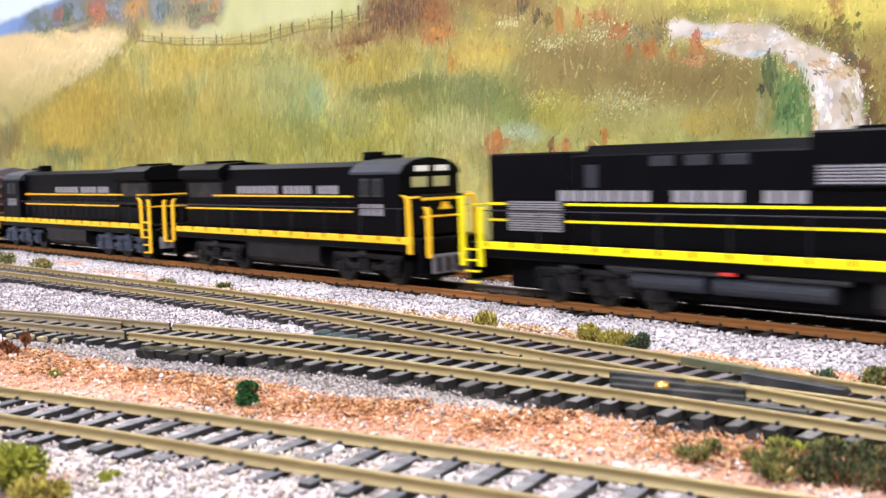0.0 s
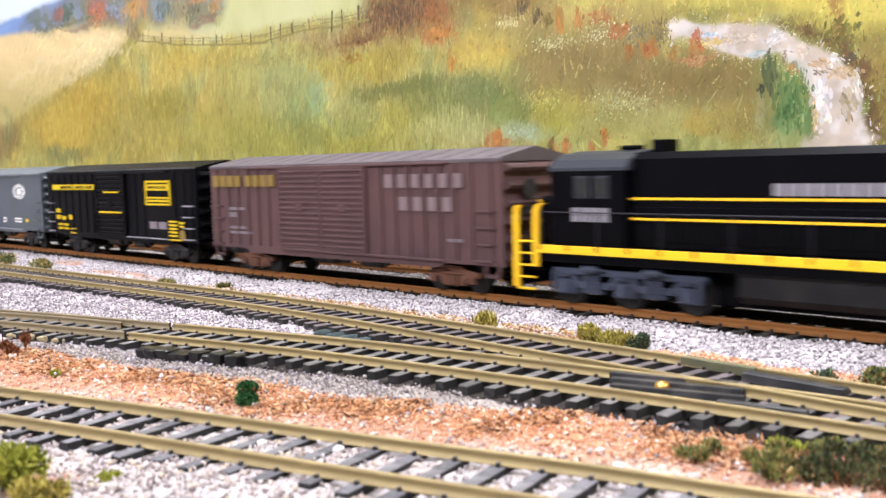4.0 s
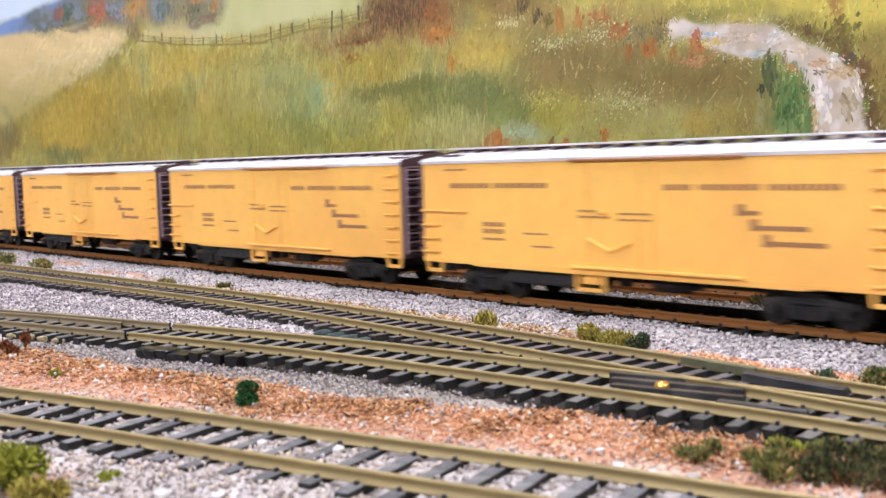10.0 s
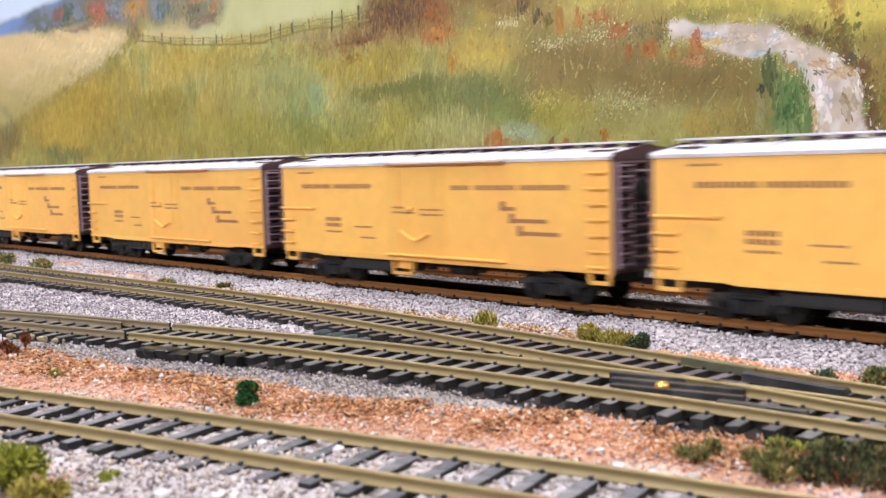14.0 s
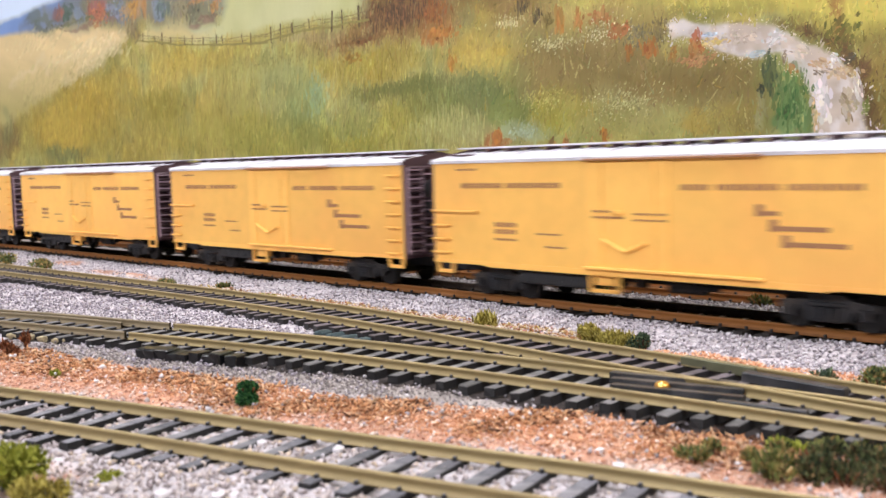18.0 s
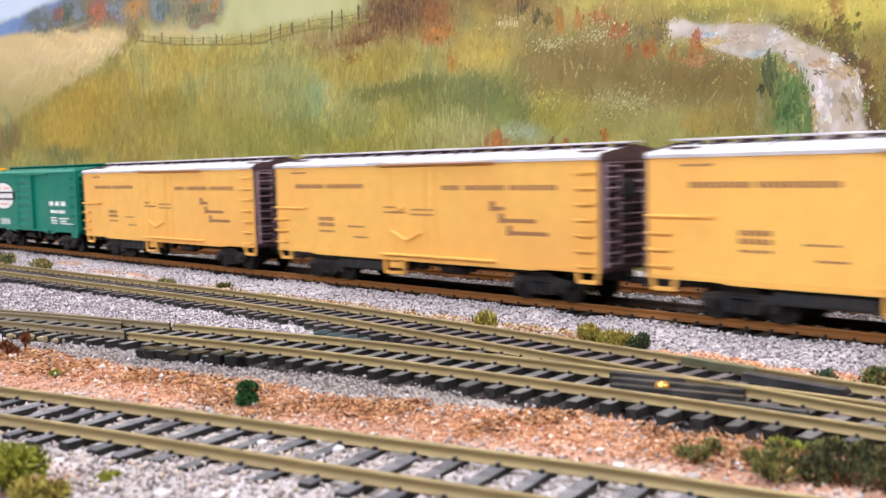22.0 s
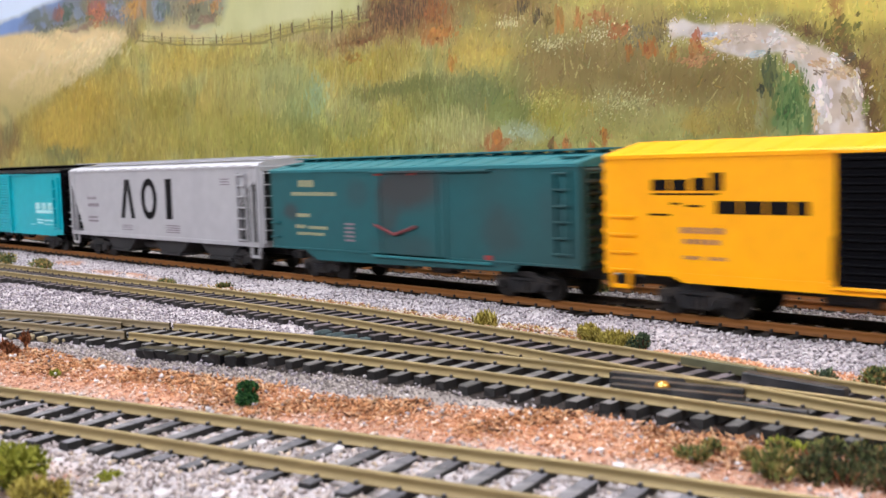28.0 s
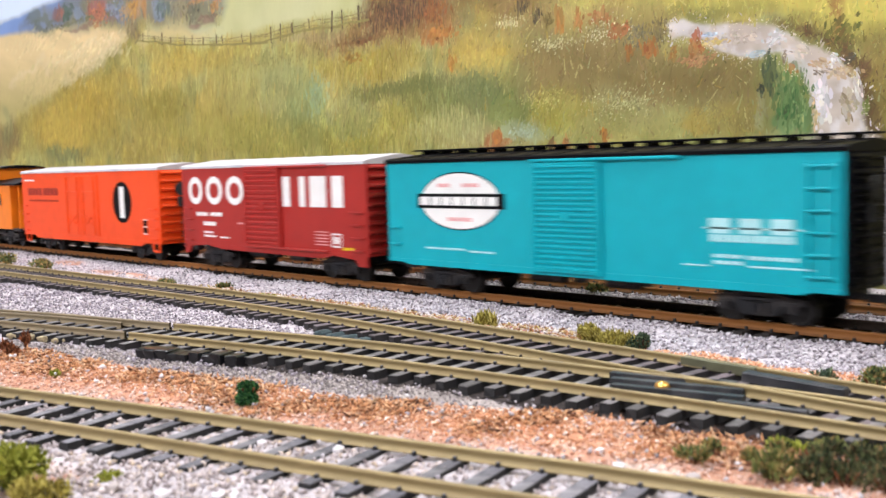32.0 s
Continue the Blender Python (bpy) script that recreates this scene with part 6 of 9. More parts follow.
    bars(e, P_INK, "marking", word(-14.5, 30.0, 0.7, 6, 1.3, 0.4) + word(-14.5, 28.2, 0.7, 7, 1.3, 0.4) + word(0.5, 29.4, 0.6, 7, 1.3, 0.4) + word(0.5, 27.6, 0.6, 7, 1.3, 0.4), -18.4, 0.1)
    fittings(e, L, 11.2)
    bm = bmesh.new()
    box(bm, -48, -19, -15.5, -6, 5.8, 11, 0.5)
    for i in range(5):
        box(bm, -46 + i * 5.4, -42.6 + i * 5.4, -15.9, -15.3, 6.6, 9.8, 0.15)
    part("fuel_tank", bm, M_UNDER, e, "dark grey tank under the floor")
    bm = bmesh.new()
    for u in (-17, -6.4):
        box(bm, u, u + 1.1, -17.6, -16.4, 5.4, 11.4, 0.1)
    box(bm, -17, -5.3, -17.6, -16.2, 5.2, 6.3, 0.15)
    box(bm, -15, -8, -16.6, -13, 7.4, 10.6, 0.2)
    part("battery_box", bm, P_REEFER, e, "yellow framed box under the door")
    return e


# ---- box cars ----
def brown_boxcar():
    e, L = car("boxcar", "weathered brown double-door boxcar with dust on its grey roof", "freight car", -699.0, -881.5)
    car_body(e, L, 11.2, 46.8, P_MAROON, [-86, -77, -69, -61, -53, -45, 30, 38, 46, 54, 62, 70, 78, 87], post_depth=0.95)
    side_sill(e, L, 11.0, 1.8, P_MAROON, inset=31)
    peaked_roof(e, L, 47.2, 51.4, P_MAROOF, 16)
    for s in (-1, 1):
        end_wall(e, s * L / 2, s, P_MAROON, 10.8, 46.6, 6, 3.0)
    brake_gear(e, L / 2 + 0.8)
    ribbed_door(e, -35.5, -7.4, 13.0, 45.4, P_MAROON, 15, label="brown ribbed sliding door")
    ribbed_door(e, -6.6, 21.0, 13.0, 45.4, P_MAROON, 15, label="brown ribbed sliding door")
    door_track(e, -62, 66, 46.3, P_MAROON)
    door_track(e, -36, 64, 11.9, P_MAROON)
    for u in (81.5,):
        ladder(e, P_MAROON, u - 1, u + 7, 12.5, 29.5, 4, stiles=False)
    ladder(e, P_MAROON, -90, -82, 12.5, 29.5, 4, stiles=False)
    stirrups(e, L, 11.0, P_MAROON, 4.2, 8, True)
    bars(e, P_DULLY, "marking", word(-88.5, 38.2, 5.0, 4, 4.6, 1.4) + word(-62, 38.2, 5.0, 4, 4.6, 1.4), -19.0, 0.08, "two worn yellow panels")
    m = word(33, 37.6, 5.0, 6, 4.2, 3.2) + word(41, 29.3, 5.0, 4, 4.4, 3.3)
    bars(e, P_FADEW, "marking", m, -19.0, 0.08, "large faded white letter bars")
    m = word(-76, 27.8, 1.3, 5, 2.0, 0.5) + word(-76, 24.6, 2.2, 3, 2, 0.6) + word(-76, 19.4, 1.2, 6, 1.7, 0.5) + word(-76, 17.2, 1.2, 8, 1.7, 0.5) + word(66, 18.5, 1.2, 4, 1.5, 0.4)
    bars(e, P_DULLW, "marking", m, -18.6, 0.08)
    m_red = mat("rusty_truck", (0.13, 0.05, 0.028), 0.75, 0, 0.3, 500, 0.3)
    fittings(e, L, 11.0, material=m_red)
    return e


def black_boxcar():
    e, L = car("boxcar", "glossy black boxcar with yellow panels and white grab irons", "freight car", -897.0, -1067.5)
    car_body(e, L, 11.6, 46.4, P_COAL, [-80, -70, -61, -52, -43, -34, -25, 25, 34, 66, 75, 82])
    side_sill(e, L, 11.4, 1.4, P_COAL)
    peaked_roof(e, L, 46.8, 50.8, P_COAL, 15)
    for s in (-1, 1):
        end_wall(e, s * L / 2, s, P_COAL, 11, 46.2, 6, 3.0)
    brake_gear(e, L / 2 + 0.8)
    ribbed_door(e, -17.4, 14.4, 12.6, 44.6, P_COAL, 14, label="black ribbed sliding door with two yellow lines")
    bars(e, P_YELLOW, "marking", [(-9, 9, 35.2, 36.0), (-14.5, 11.5, 24.4, 25.3)], -19.8, 0.1)
    door_track(e, -20, 60, 45.7, P_COAL)
    door_track(e, 15, 58, 12.3, P_LETTER, 18.0, 0.5)
    ladder(e, P_LETTER, 75, 83.5, 12.8, 29.0, 4, stiles=False)
    ladder(e, P_LETTER, -84.5, -77.5, 12.8, 29.0, 4, stiles=False)
    stirrups(e, L, 11.4, P_COAL, 4.2)
    m = [(-77.6, -50.4, 36.9, 39.8), (-48.6, -22.7, 36.9, 39.8)]
    m += word(-74, 23.6, 2.3, 3, 1.5, 0.5) + word(-74, 19.8, 2.4, 3, 1.5, 0.5) + word(-66, 19.4, 2.2, 3, 1.3, 0.5) + word(-56.5, 19.8, 2.6, 2, 1.7, 0.5)
    m += word(-72, 14, 1.2, 3, 1.6, 0.4) + word(-72, 16.2, 1.2, 3, 1.6, 0.4) + word(-64, 14, 1.2, 3, 1.6, 0.4) + word(-64, 16.2, 1.2, 3, 1.6, 0.4) + [(-56, -48.5, 11.9, 12.6), (-56, -48.5, 14.3, 14.9)]
    m += [(59.6, 67.5, 12.0 + 1.75 * i, 12.9 + 1.75 * i) for i in range(1, 6)] + [(69.8, 74.6, 20.2, 21.2), (69.8, 74.6, 18.6, 19.4), (59.5, 71.0, 11.9, 12.6)]
    bars(e, P_YELLOW, "marking", m, -18.6, 0.1, "yellow lettering panels as plain bars")
    f = [(36.4, 62.2, 29.1, 30.0), (36.4, 62.2, 40.4, 41.4), (36.4, 37.6, 29.1, 41.4), (61.0, 62.2, 29.1, 41.4), (38.4, 60.2, 36.5, 39.6), (38.8, 59.8, 32.4, 33.2), (38.8, 59.8, 30.8, 31.8)]
    bars(e, P_COAL, "marking", word(-66, 37.5, 1.5, 5, 2.3, 0.8) + word(-46, 37.5, 1.5, 4, 2.0, 0.9) + word(-33, 37.5, 1.5, 4, 1.5, 0.8) + word(40, 37.4, 1.3, 7, 1.6, 1.1), -18.7, 0.1, "dark broken lettering bars on the panels")
    bars(e, P_YELLOW, "emblem", f, -18.6, 0.1, "yellow framed emblem panel")
    bm = bmesh.new()
    prism(bm, disc(72.4, 14.6, 3.0, 2.6, 20), -18.7, -17.8, "y")
    part("emblem", bm, P_DULLY, e)
    bars(e, P_DULLW, "marking", [(40.0, 47, 17.2, 20.8), (49.2, 57, 17.2, 20.8)], -18.6, 0.08)
    fittings(e, L, 11.4)
    return e


def grey_boxcar():
    e, L = car("boxcar", "slate grey boxcar with a bright blue ribbed door", "freight car", -1079.5, -1255.5)
    car_body(e, L, 11.8, 45.6, P_GREY, [])
    side_sill(e, L, 11.6, 1.6, P_GREY)
    peaked_roof(e, L, 46.2, 50.8, P_GREY, 15)
    for s in (-1, 1):
        end_wall(e, s * L / 2, s, P_GREY, 11.2, 45.6, 7, 3.0)
    brake_gear(e, L / 2 + 0.8)
    ribbed_door(e, -17.2, 17.4, 11.6, 45.0, P_BLUE, 14, label="bright blue ribbed door")
    door_track(e, 18.3, 60, 12.0, P_LETTER, 18.0, 0.5)
    door_track(e, -20, 58, 45.5, P_GREY)
    ladder(e, P_GREY, 77.5, 86, 12.8, 29.0, 4, stiles=False)
    ladder(e, P_GREY, -86, -78.0, 12.8, 29.0, 4, stiles=False)
    stirrups(e, L, 11.6, P_GREY, 4.4, 8, True)
    m = word(-64.4, 35.6, 4.2, 1, 7.0, 1) + word(-55, 35.6, 4.2, 1, 8.2, 1) + word(-61.5, 22.8, 1.9, 2, 3.0, 0.5) + word(-53.5, 22.8, 1.9, 3, 1.7, 0.3)
    m += word(-50, 17.4, 1.0, 6, 1.6, 0.4) + word(-48, 15.4, 1.0, 3, 1.6, 0.4) + word(26, 16.0, 1.1, 3, 1.6, 0.3) + word(26, 18.0, 1.1, 3, 1.6, 0.3) + word(45, 18.2, 0.9, 6, 1.6, 0.4) + word(45, 16.4, 0.9, 6, 1.6, 0.4)
    bars(e, P_WHITE, "marking", m, -18.0, 0.1, "white lettering bars")
    # emblem: white rings and a centre block
    bm = bmesh.new()
    for r0, r1 in ((1.0, 0.88), (0.78, 0.62)):
        o, i = disc(54.5, 35.7, 10 * r0, 4.6 * r0, 36), disc(54.5, 35.7, 10 * r1, 4.6 * r1, 36)
        va = [[bm.verts.new((u, -18.1, z)) for u, z in ring] for ring in (o, i)]
        for k in range(36):
            bm.faces.new((va[0][k], va[0][(k + 1) % 36], va[1][(k + 1) % 36], va[1][k]))
    box(bm, 51.4, 57.6, -18.1, -17.8, 33.8, 37.6)
    part("emblem", bm, P_WHITE, e, "white oval ring emblem")
    bars(e, P_YELLOW, "marking", [(-35.8, -27.8, 17.4, 20.2), (62.6, 67.2, 16.7, 18.7)], -18.0, 0.1)
    bars(e, P_PINK, "marking", [(-68, -65.6, 16 + k, 16.6 + k) for k in range(4)], -18.0, 0.1)
    fittings(e, L, 11.6)
    return e


def emblem_oval(e, u, z, ru, rz, bar):
    ru, bar = ru * 0.9, bar * 0.95
    oval(e, P_BLACK, u, z, ru + 0.5, rz + 0.5, proud=0.08, name="emblem_rim")
    o = oval(e, P_WHITE, u, z, ru, rz, proud=0.14, name="emblem", label="white oval emblem with a black bar across")
    bars(o, P_BLACK, "emblem_bar", [(u - bar, u + bar, z - 2.6, z + 2.6)], -18.0, 0.22)
    bars(o, P_WHITE, "marking", word(u - bar + 1.6, z - 1.5, 3.0, 7, (2 * bar - 4.4) / 7 - 0.7, 0.7), -18.0, 0.3)
    bars(o, P_PINK, "marking", word(u - ru * 0.55, z + rz * 0.5, 1.3, 3, 1.7, 0.4) + word(u + 1.5, z + rz * 0.5, 1.3, 4, 1.7, 0.4) + word(u - ru * 0.3, z - rz * 0.72, 1.3, 6, 1.6, 0.4), -18.0, 0.22)


def green_boxcar():
    e, L = car("boxcar", "dark green short boxcar with a white oval emblem and roofwalk", "freight car", -3136.0, -3274.5)
    car_body(e, L, 12.2, 46.6, P_GREEN)
    bm = bmesh.new()
    for s in (-1, 1):
        a, b = sorted((s * 18.15, s * 17.3))
        prism(bm, [(-L / 2, 12.4), (-L / 2, 9.2), (-L / 2 + 7, 9.2), (-L / 2 + 9, 12.0), (L / 2 - 9, 12.0), (L / 2 - 7, 9.2), (L / 2, 9.2), (L / 2, 12.4)], a, b, "y")
        for u in (-35, -25, 25, 35):
            box(bm, u - 4, u + 4, a, b, 10.9, 12.2, 0.1)
    part("side_sill", bm, P_GREEN, e)
    peaked_roof(e, L, 47.2, 50.2, P_GREEN, 12)
    roofwalk(e, L, 51.0, P_GREEN, P_GREEN)
    for s in (-1, 1):
        end_wall(e, s * L / 2, s, P_GREEN, 11.6, 46.6, 8, 1.6)
        end_ladder(e, s * L / 2, s, P_GREEN, 15, 44, 8)
    brake_gear(e, L / 2 + 0.8)
    ribbed_door(e, -12.4, 9.2, 12.8, 45.0, P_GREEN, 7, label="green sliding door with raised ribs")
    door_track(e, -16, 32, 46.2, P_GREEN)
    door_track(e, -16, 32, 12.4, P_GREEN)
    ladder(e, P_GREEN, 60.3, 66.0, 16.5, 43.2, 6, stiles=False)
    ladder(e, P_GREEN, -67.5, -63, 17, 23, 2, stiles=False)
    emblem_oval(e, -39.4, 33.0, 18.8, 8.3, 19.8)
    m = word(32, 27.4, 2.6, 3, 5.6, 2.8) + word(33, 23.0, 1.9, 6, 2.8, 0.7) + word(33, 19.8, 0.9, 4, 1.7, 0.4) + word(45, 19.6, 0.9, 7, 1.5, 0.4) + word(33, 18.2, 0.8, 5, 1.6, 0.4) + word(46, 18.0, 0.8, 5, 1.5, 0.4) + [(33, 42, 16.8, 17.4), (46, 64, 16.8, 17.3)]
    m += [(-46.8, -31.2, 14.8 + k, 15.3 + k) for k in (0, 1.0, 2.0, 3.0)]
    bars(e, P_WHITE, "marking", m, -18.0, 0.1, "white lettering bars")
    fittings(e, L, 12.0, tr=24)
    return e


def amber_boxcar():
    e, L = car("boxcar", "bright amber boxcar with a black ribbed door and black lettering", "freight car", -3285.5, -3463.0)
    car_body(e, L, 12.2, 46.2, P_AMBER, [])
    side_sill(e, L, 12.0, 1.6, P_AMBER)
    peaked_roof(e, L, 46.8, 51.0, P_AMBER, 15)
    for s in (-1, 1):
        end_wall(e, s * L / 2, s, P_AMBER, 11.6, 46.2, 7, 3.0)
    brake_gear(e, L / 2 + 0.8)
    ribbed_door(e, -16.2, 17.4, 13.2, 45.6, P_COAL, 16, label="black ribbed sliding door")
    door_track(e, -18, 62, 46.4, P_AMBER)
    door_track(e, -18, 62, 12.2, P_AMBER)
    ladder(e, P_AMBER, 77.2, 86, 12.4, 28.6, 4, stiles=False)
    ladder(e, P_AMBER, -86.6, -78.5, 13.2, 29.0, 4, stiles=False)
    stirrups(e, L, 12.0, P_AMBER, 4.6, 8, True)
    m = word(-72.5, 36.6, 3.2, 2, 5.6, 0.8) + word(-59, 36.6, 3.6, 1, 4.8, 0.5) + word(-53.0, 36.6, 5.0, 1, 3.6, 0.5) + [(-72.5, -51, 35.4, 35.9)]
    m += word(-51.5, 30.2, 3.6, 3, 7.0, 0.6) + word(-28.5, 30.2, 3.6, 1, 4.0, 0.5) + [(-73.5, -66.5, 29.4, 30.0), (-66.0, -63.0, 32.6, 33.2), (-61, -56, 32.0, 32.6)]
    m += [(43.2, 48.2, 15.2, 18.4), (43.2, 48.2, 19.0, 22.3)] + word(41.5, 30.0, 0.8, 3, 1.5, 0.3) + word(70, 30.0, 0.8, 3, 1.5, 0.3) + word(41.5, 31.4, 0.8, 3, 1.5, 0.3)
    bars(e, P_BLACK, "marking", m, -18.0, 0.1, "black lettering bars")
    m = word(-63, 24.6, 1.7, 3, 2.4, 0.6) + word(-54, 24.6, 1.7, 2, 2.2, 0.5) + word(-62, 21.6, 1.4, 5, 2.0, 0.4) + word(-62, 17.2, 1.0, 3, 1.6, 0.4) + word(-54, 17.2, 1.0, 3, 1.6, 0.4)
    m += word(24, 39.4, 1.9, 3, 2.4, 0.5) + word(34.5, 39.4, 1.5, 10, 1.6, 0.4) + word(56, 39.4, 1.5, 6, 1.6, 0.4) + word(70, 39.4, 1.5, 6, 1.5, 0.4)
    bars(e, P_INK, "marking", m, -18.0, 0.1)
    # crossed arrows emblem in red with grey edges
    for s, dx in ((1, 0), (-1, 0)):
        bm = bmesh.new()
        a, b = (53.0, 23.8), (67.0, 35.4)
        w = 1.8
        pts = [(a[0] - w, a[1] + w * 0.8), (a[0] + w, a[1] - w * 0.8), (b[0] + w, b[1] - w * 0.8), (b[0] - w, b[1] + w * 0.8)]
        if s < 0:
            pts = [(120 - u, z) for u, z in pts]
        prism(bm, pts, -18.10 - 0.06 * (s > 0), -17.8, "y")
        part("emblem", bm, P_RED if s > 0 else paint_mat("emblem_orange", (235, 96, 44)), e, "crossed red arrows emblem")
    bars(e, P_GREY, "emblem", [(51.5, 54.5, 34.0, 36.4), (65.5, 68.5, 22.6, 25)], -18.0, 0.18)
    fittings(e, L, 12.0)
    return e


def stain(material, spots, rgb):
    """Soft sooty patches with ragged edges: (u, z, half width, half height, depth) in the car's space, mm."""
    nt = material.node_tree
    n, lk = nt.nodes, nt.links
    b = n["Principled BSDF"]
    src = b.inputs["Base Color"].links[0].from_socket
    tc = n.new("ShaderNodeTexCoord")
    ns = n.new("ShaderNodeTexNoise")
    ns.inputs["Scale"].default_value, ns.inputs["Detail"].default_value = 90, 4
    lk.new(tc.outputs["Object"], ns.inputs["Vector"])
    for u, z, ru, rz, deep in spots:
        mp = n.new("ShaderNodeMapping")
        mp.inputs["Scale"].default_value = (1000 / ru, 0, 1000 / rz)
        mp.inputs["Location"].default_value = (-u / ru, 0, -z / rz)
        lk.new(tc.outputs["Object"], mp.inputs[0])
        ln = n.new("ShaderNodeVectorMath")
        ln.operation = "LENGTH"
        lk.new(mp.outputs[0], ln.inputs[0])
        ad = n.new("ShaderNodeMath")
        lk.new(ln.outputs["Value"], ad.inputs[0])
        lk.new(ns.outputs["Fac"], ad.inputs[1])
        mr = n.new("ShaderNodeMapRange")
        mr.interpolation_type = "SMOOTHSTEP"
        mr.inputs[1].default_value, mr.inputs[2].default_value = 1.75, 0.95
        mr.inputs[3].default_value, mr.inputs[4].default_value = 0, deep
        lk.new(ad.outputs[0], mr.inputs[0])
        mx = n.new("ShaderNodeMix")
        mx.data_type = "RGBA"
        lk.new(mr.outputs[0], mx.inputs[0])
        lk.new(src, mx.inputs[6])
        mx.inputs[7].default_value = (*lin(*rgb), 1)
        src = mx.outputs[2]
    lk.new(src, b.inputs["Base Color"])


stain(P_TEALG, [(6, 38, 18, 9, 0.85), (-8, 30, 8, 12, 0.6), (-70, 28, 6, 4, 0.7), (50, 22, 10, 9, 0.4), (-26, 36, 8, 6, 0.35), (0, 16, 20, 5, 0.3), (72, 30, 6, 10, 0.2)], (58, 54, 56))


def weathered_car():
    e, L = car("insulated_boxcar", "weathered blue-green insulated boxcar with brown stains", "freight car", -3473.5, -3641.0)
    car_body(e, L, 12.4, 44.2, P_TEALG)
    bm = bmesh.new()
    for s in (-1, 1):
        a, b = sorted((s * 18.1, s * 17.2))
        prism(bm, [(-62, 12.6), (-52, 8.2), (56, 9.6), (58, 12.6)], a, b, "y")
        a, b = sorted((s * 18.5, s * 17.4))
        box(bm, -L / 2, L / 2, a, b, 12.2, 13.0, 0.1)
    part("side_sill", bm, P_TEALG, e)
    roof_teal = paint_mat("faded_turquoise_roof", (36, 108, 116), 0.5, (34, 92, 96), 0.5)
    peaked_roof(e, L, 44.8, 48.6, roof_teal, 14)
    roofwalk(e, L, 49.2, roof_teal, P_TEALG)
    m_dark = paint_mat("stained_green_end", (34, 62, 58), 0.7, (60, 46, 42), 0.6)
    for s in (-1, 1):
        end_wall(e, s * L / 2, s, m_dark, 11.8, 44.2, 9, 1.6)
        end_ladder(e, s * L / 2, s, m_dark, 15, 42, 7)
    brake_gear(e, L / 2 + 0.8)
    bm = bmesh.new()
    box(bm, -15.6, 24.4, 17.8, 18.6, 11.8, 43.0, 0.15)
    part("door", bm, P_TEALG, e, "wide plug door")
    bm = bmesh.new()
    box(bm, -15.6, 24.4, -18.5, -17.8, 11.8, 43.0, 0.15)
    d = part("door", bm, P_TEALG, e, "wide plug door stained brown")
    for u in (-11, 20):
        bm = bmesh.new()
        rod(bm, (u, -18.7, 12.4), (u, -18.7, 42.4), 0.22, 6)
        part("lock_rod", bm, P_TEALG, d)
    bm = bmesh.new()
    rod(bm, (-14, -19.2, 23.6), (-3, -19.2, 20.2), 0.6, 6)
    rod(bm, (-3, -19.2, 20.2), (9.2, -19.2, 23.6), 0.6, 6)
    part("door_crank", bm, paint_mat("rust_red", (112, 52, 56), 0.7), d, "rusty red crank")
    for u in (-12, 7):
        bm = bmesh.new()
        box(bm, u - 2.2, u + 2.2, -19.0, -18.3, 42.2, 43.2, 0.15)
        part("door_hanger", bm, shared(("rusty red",), lambda: paint_mat("rust_red_hanger", (140, 62, 60), 0.7)), d, "rusty red hanger")
    door_track(e, -16, 46, 43.4, P_TEALG)
    door_track(e, -16, 46, 11.8, roof_teal)
    ladder(e, P_TEALG, 74.4, 80.4, 16.5, 42.0, 6)
    ladder(e, P_TEALG, -83, -78, 17, 23, 2, stiles=False)
    bars(e, paint_mat("dull_cream_marking", (150, 148, 116), 0.7), "marking", word(-64, 38.0, 2.8, 4, 2.2, 0.5) + word(-69, 34.4, 1.5, 12, 2.0, 0.5) + word(-66, 25.6, 1.5, 4, 2.0, 0.4) + word(-67, 21.0, 1.4, 3, 2, 0.4) + word(-58, 20.8, 1.2, 6, 1.8, 0.4) + word(-66, 18.2, 1.2, 9, 1.7, 0.4), -18.0, 0.1, "dull cream lettering bars")
    bars(e, P_DULLW, "marking", [(-34, -28, 16.6 + 1.6 * k, 17.4 + 1.6 * k) for k in range(5)], -18.0, 0.08)
    bars(e, paint_mat("dull_red_marking", (150, 56, 56), 0.7), "marking", [(42.6, 46.0, 12.6, 14.6)], -18.0, 0.2)
    fittings(e, L, 12.0)
    return e


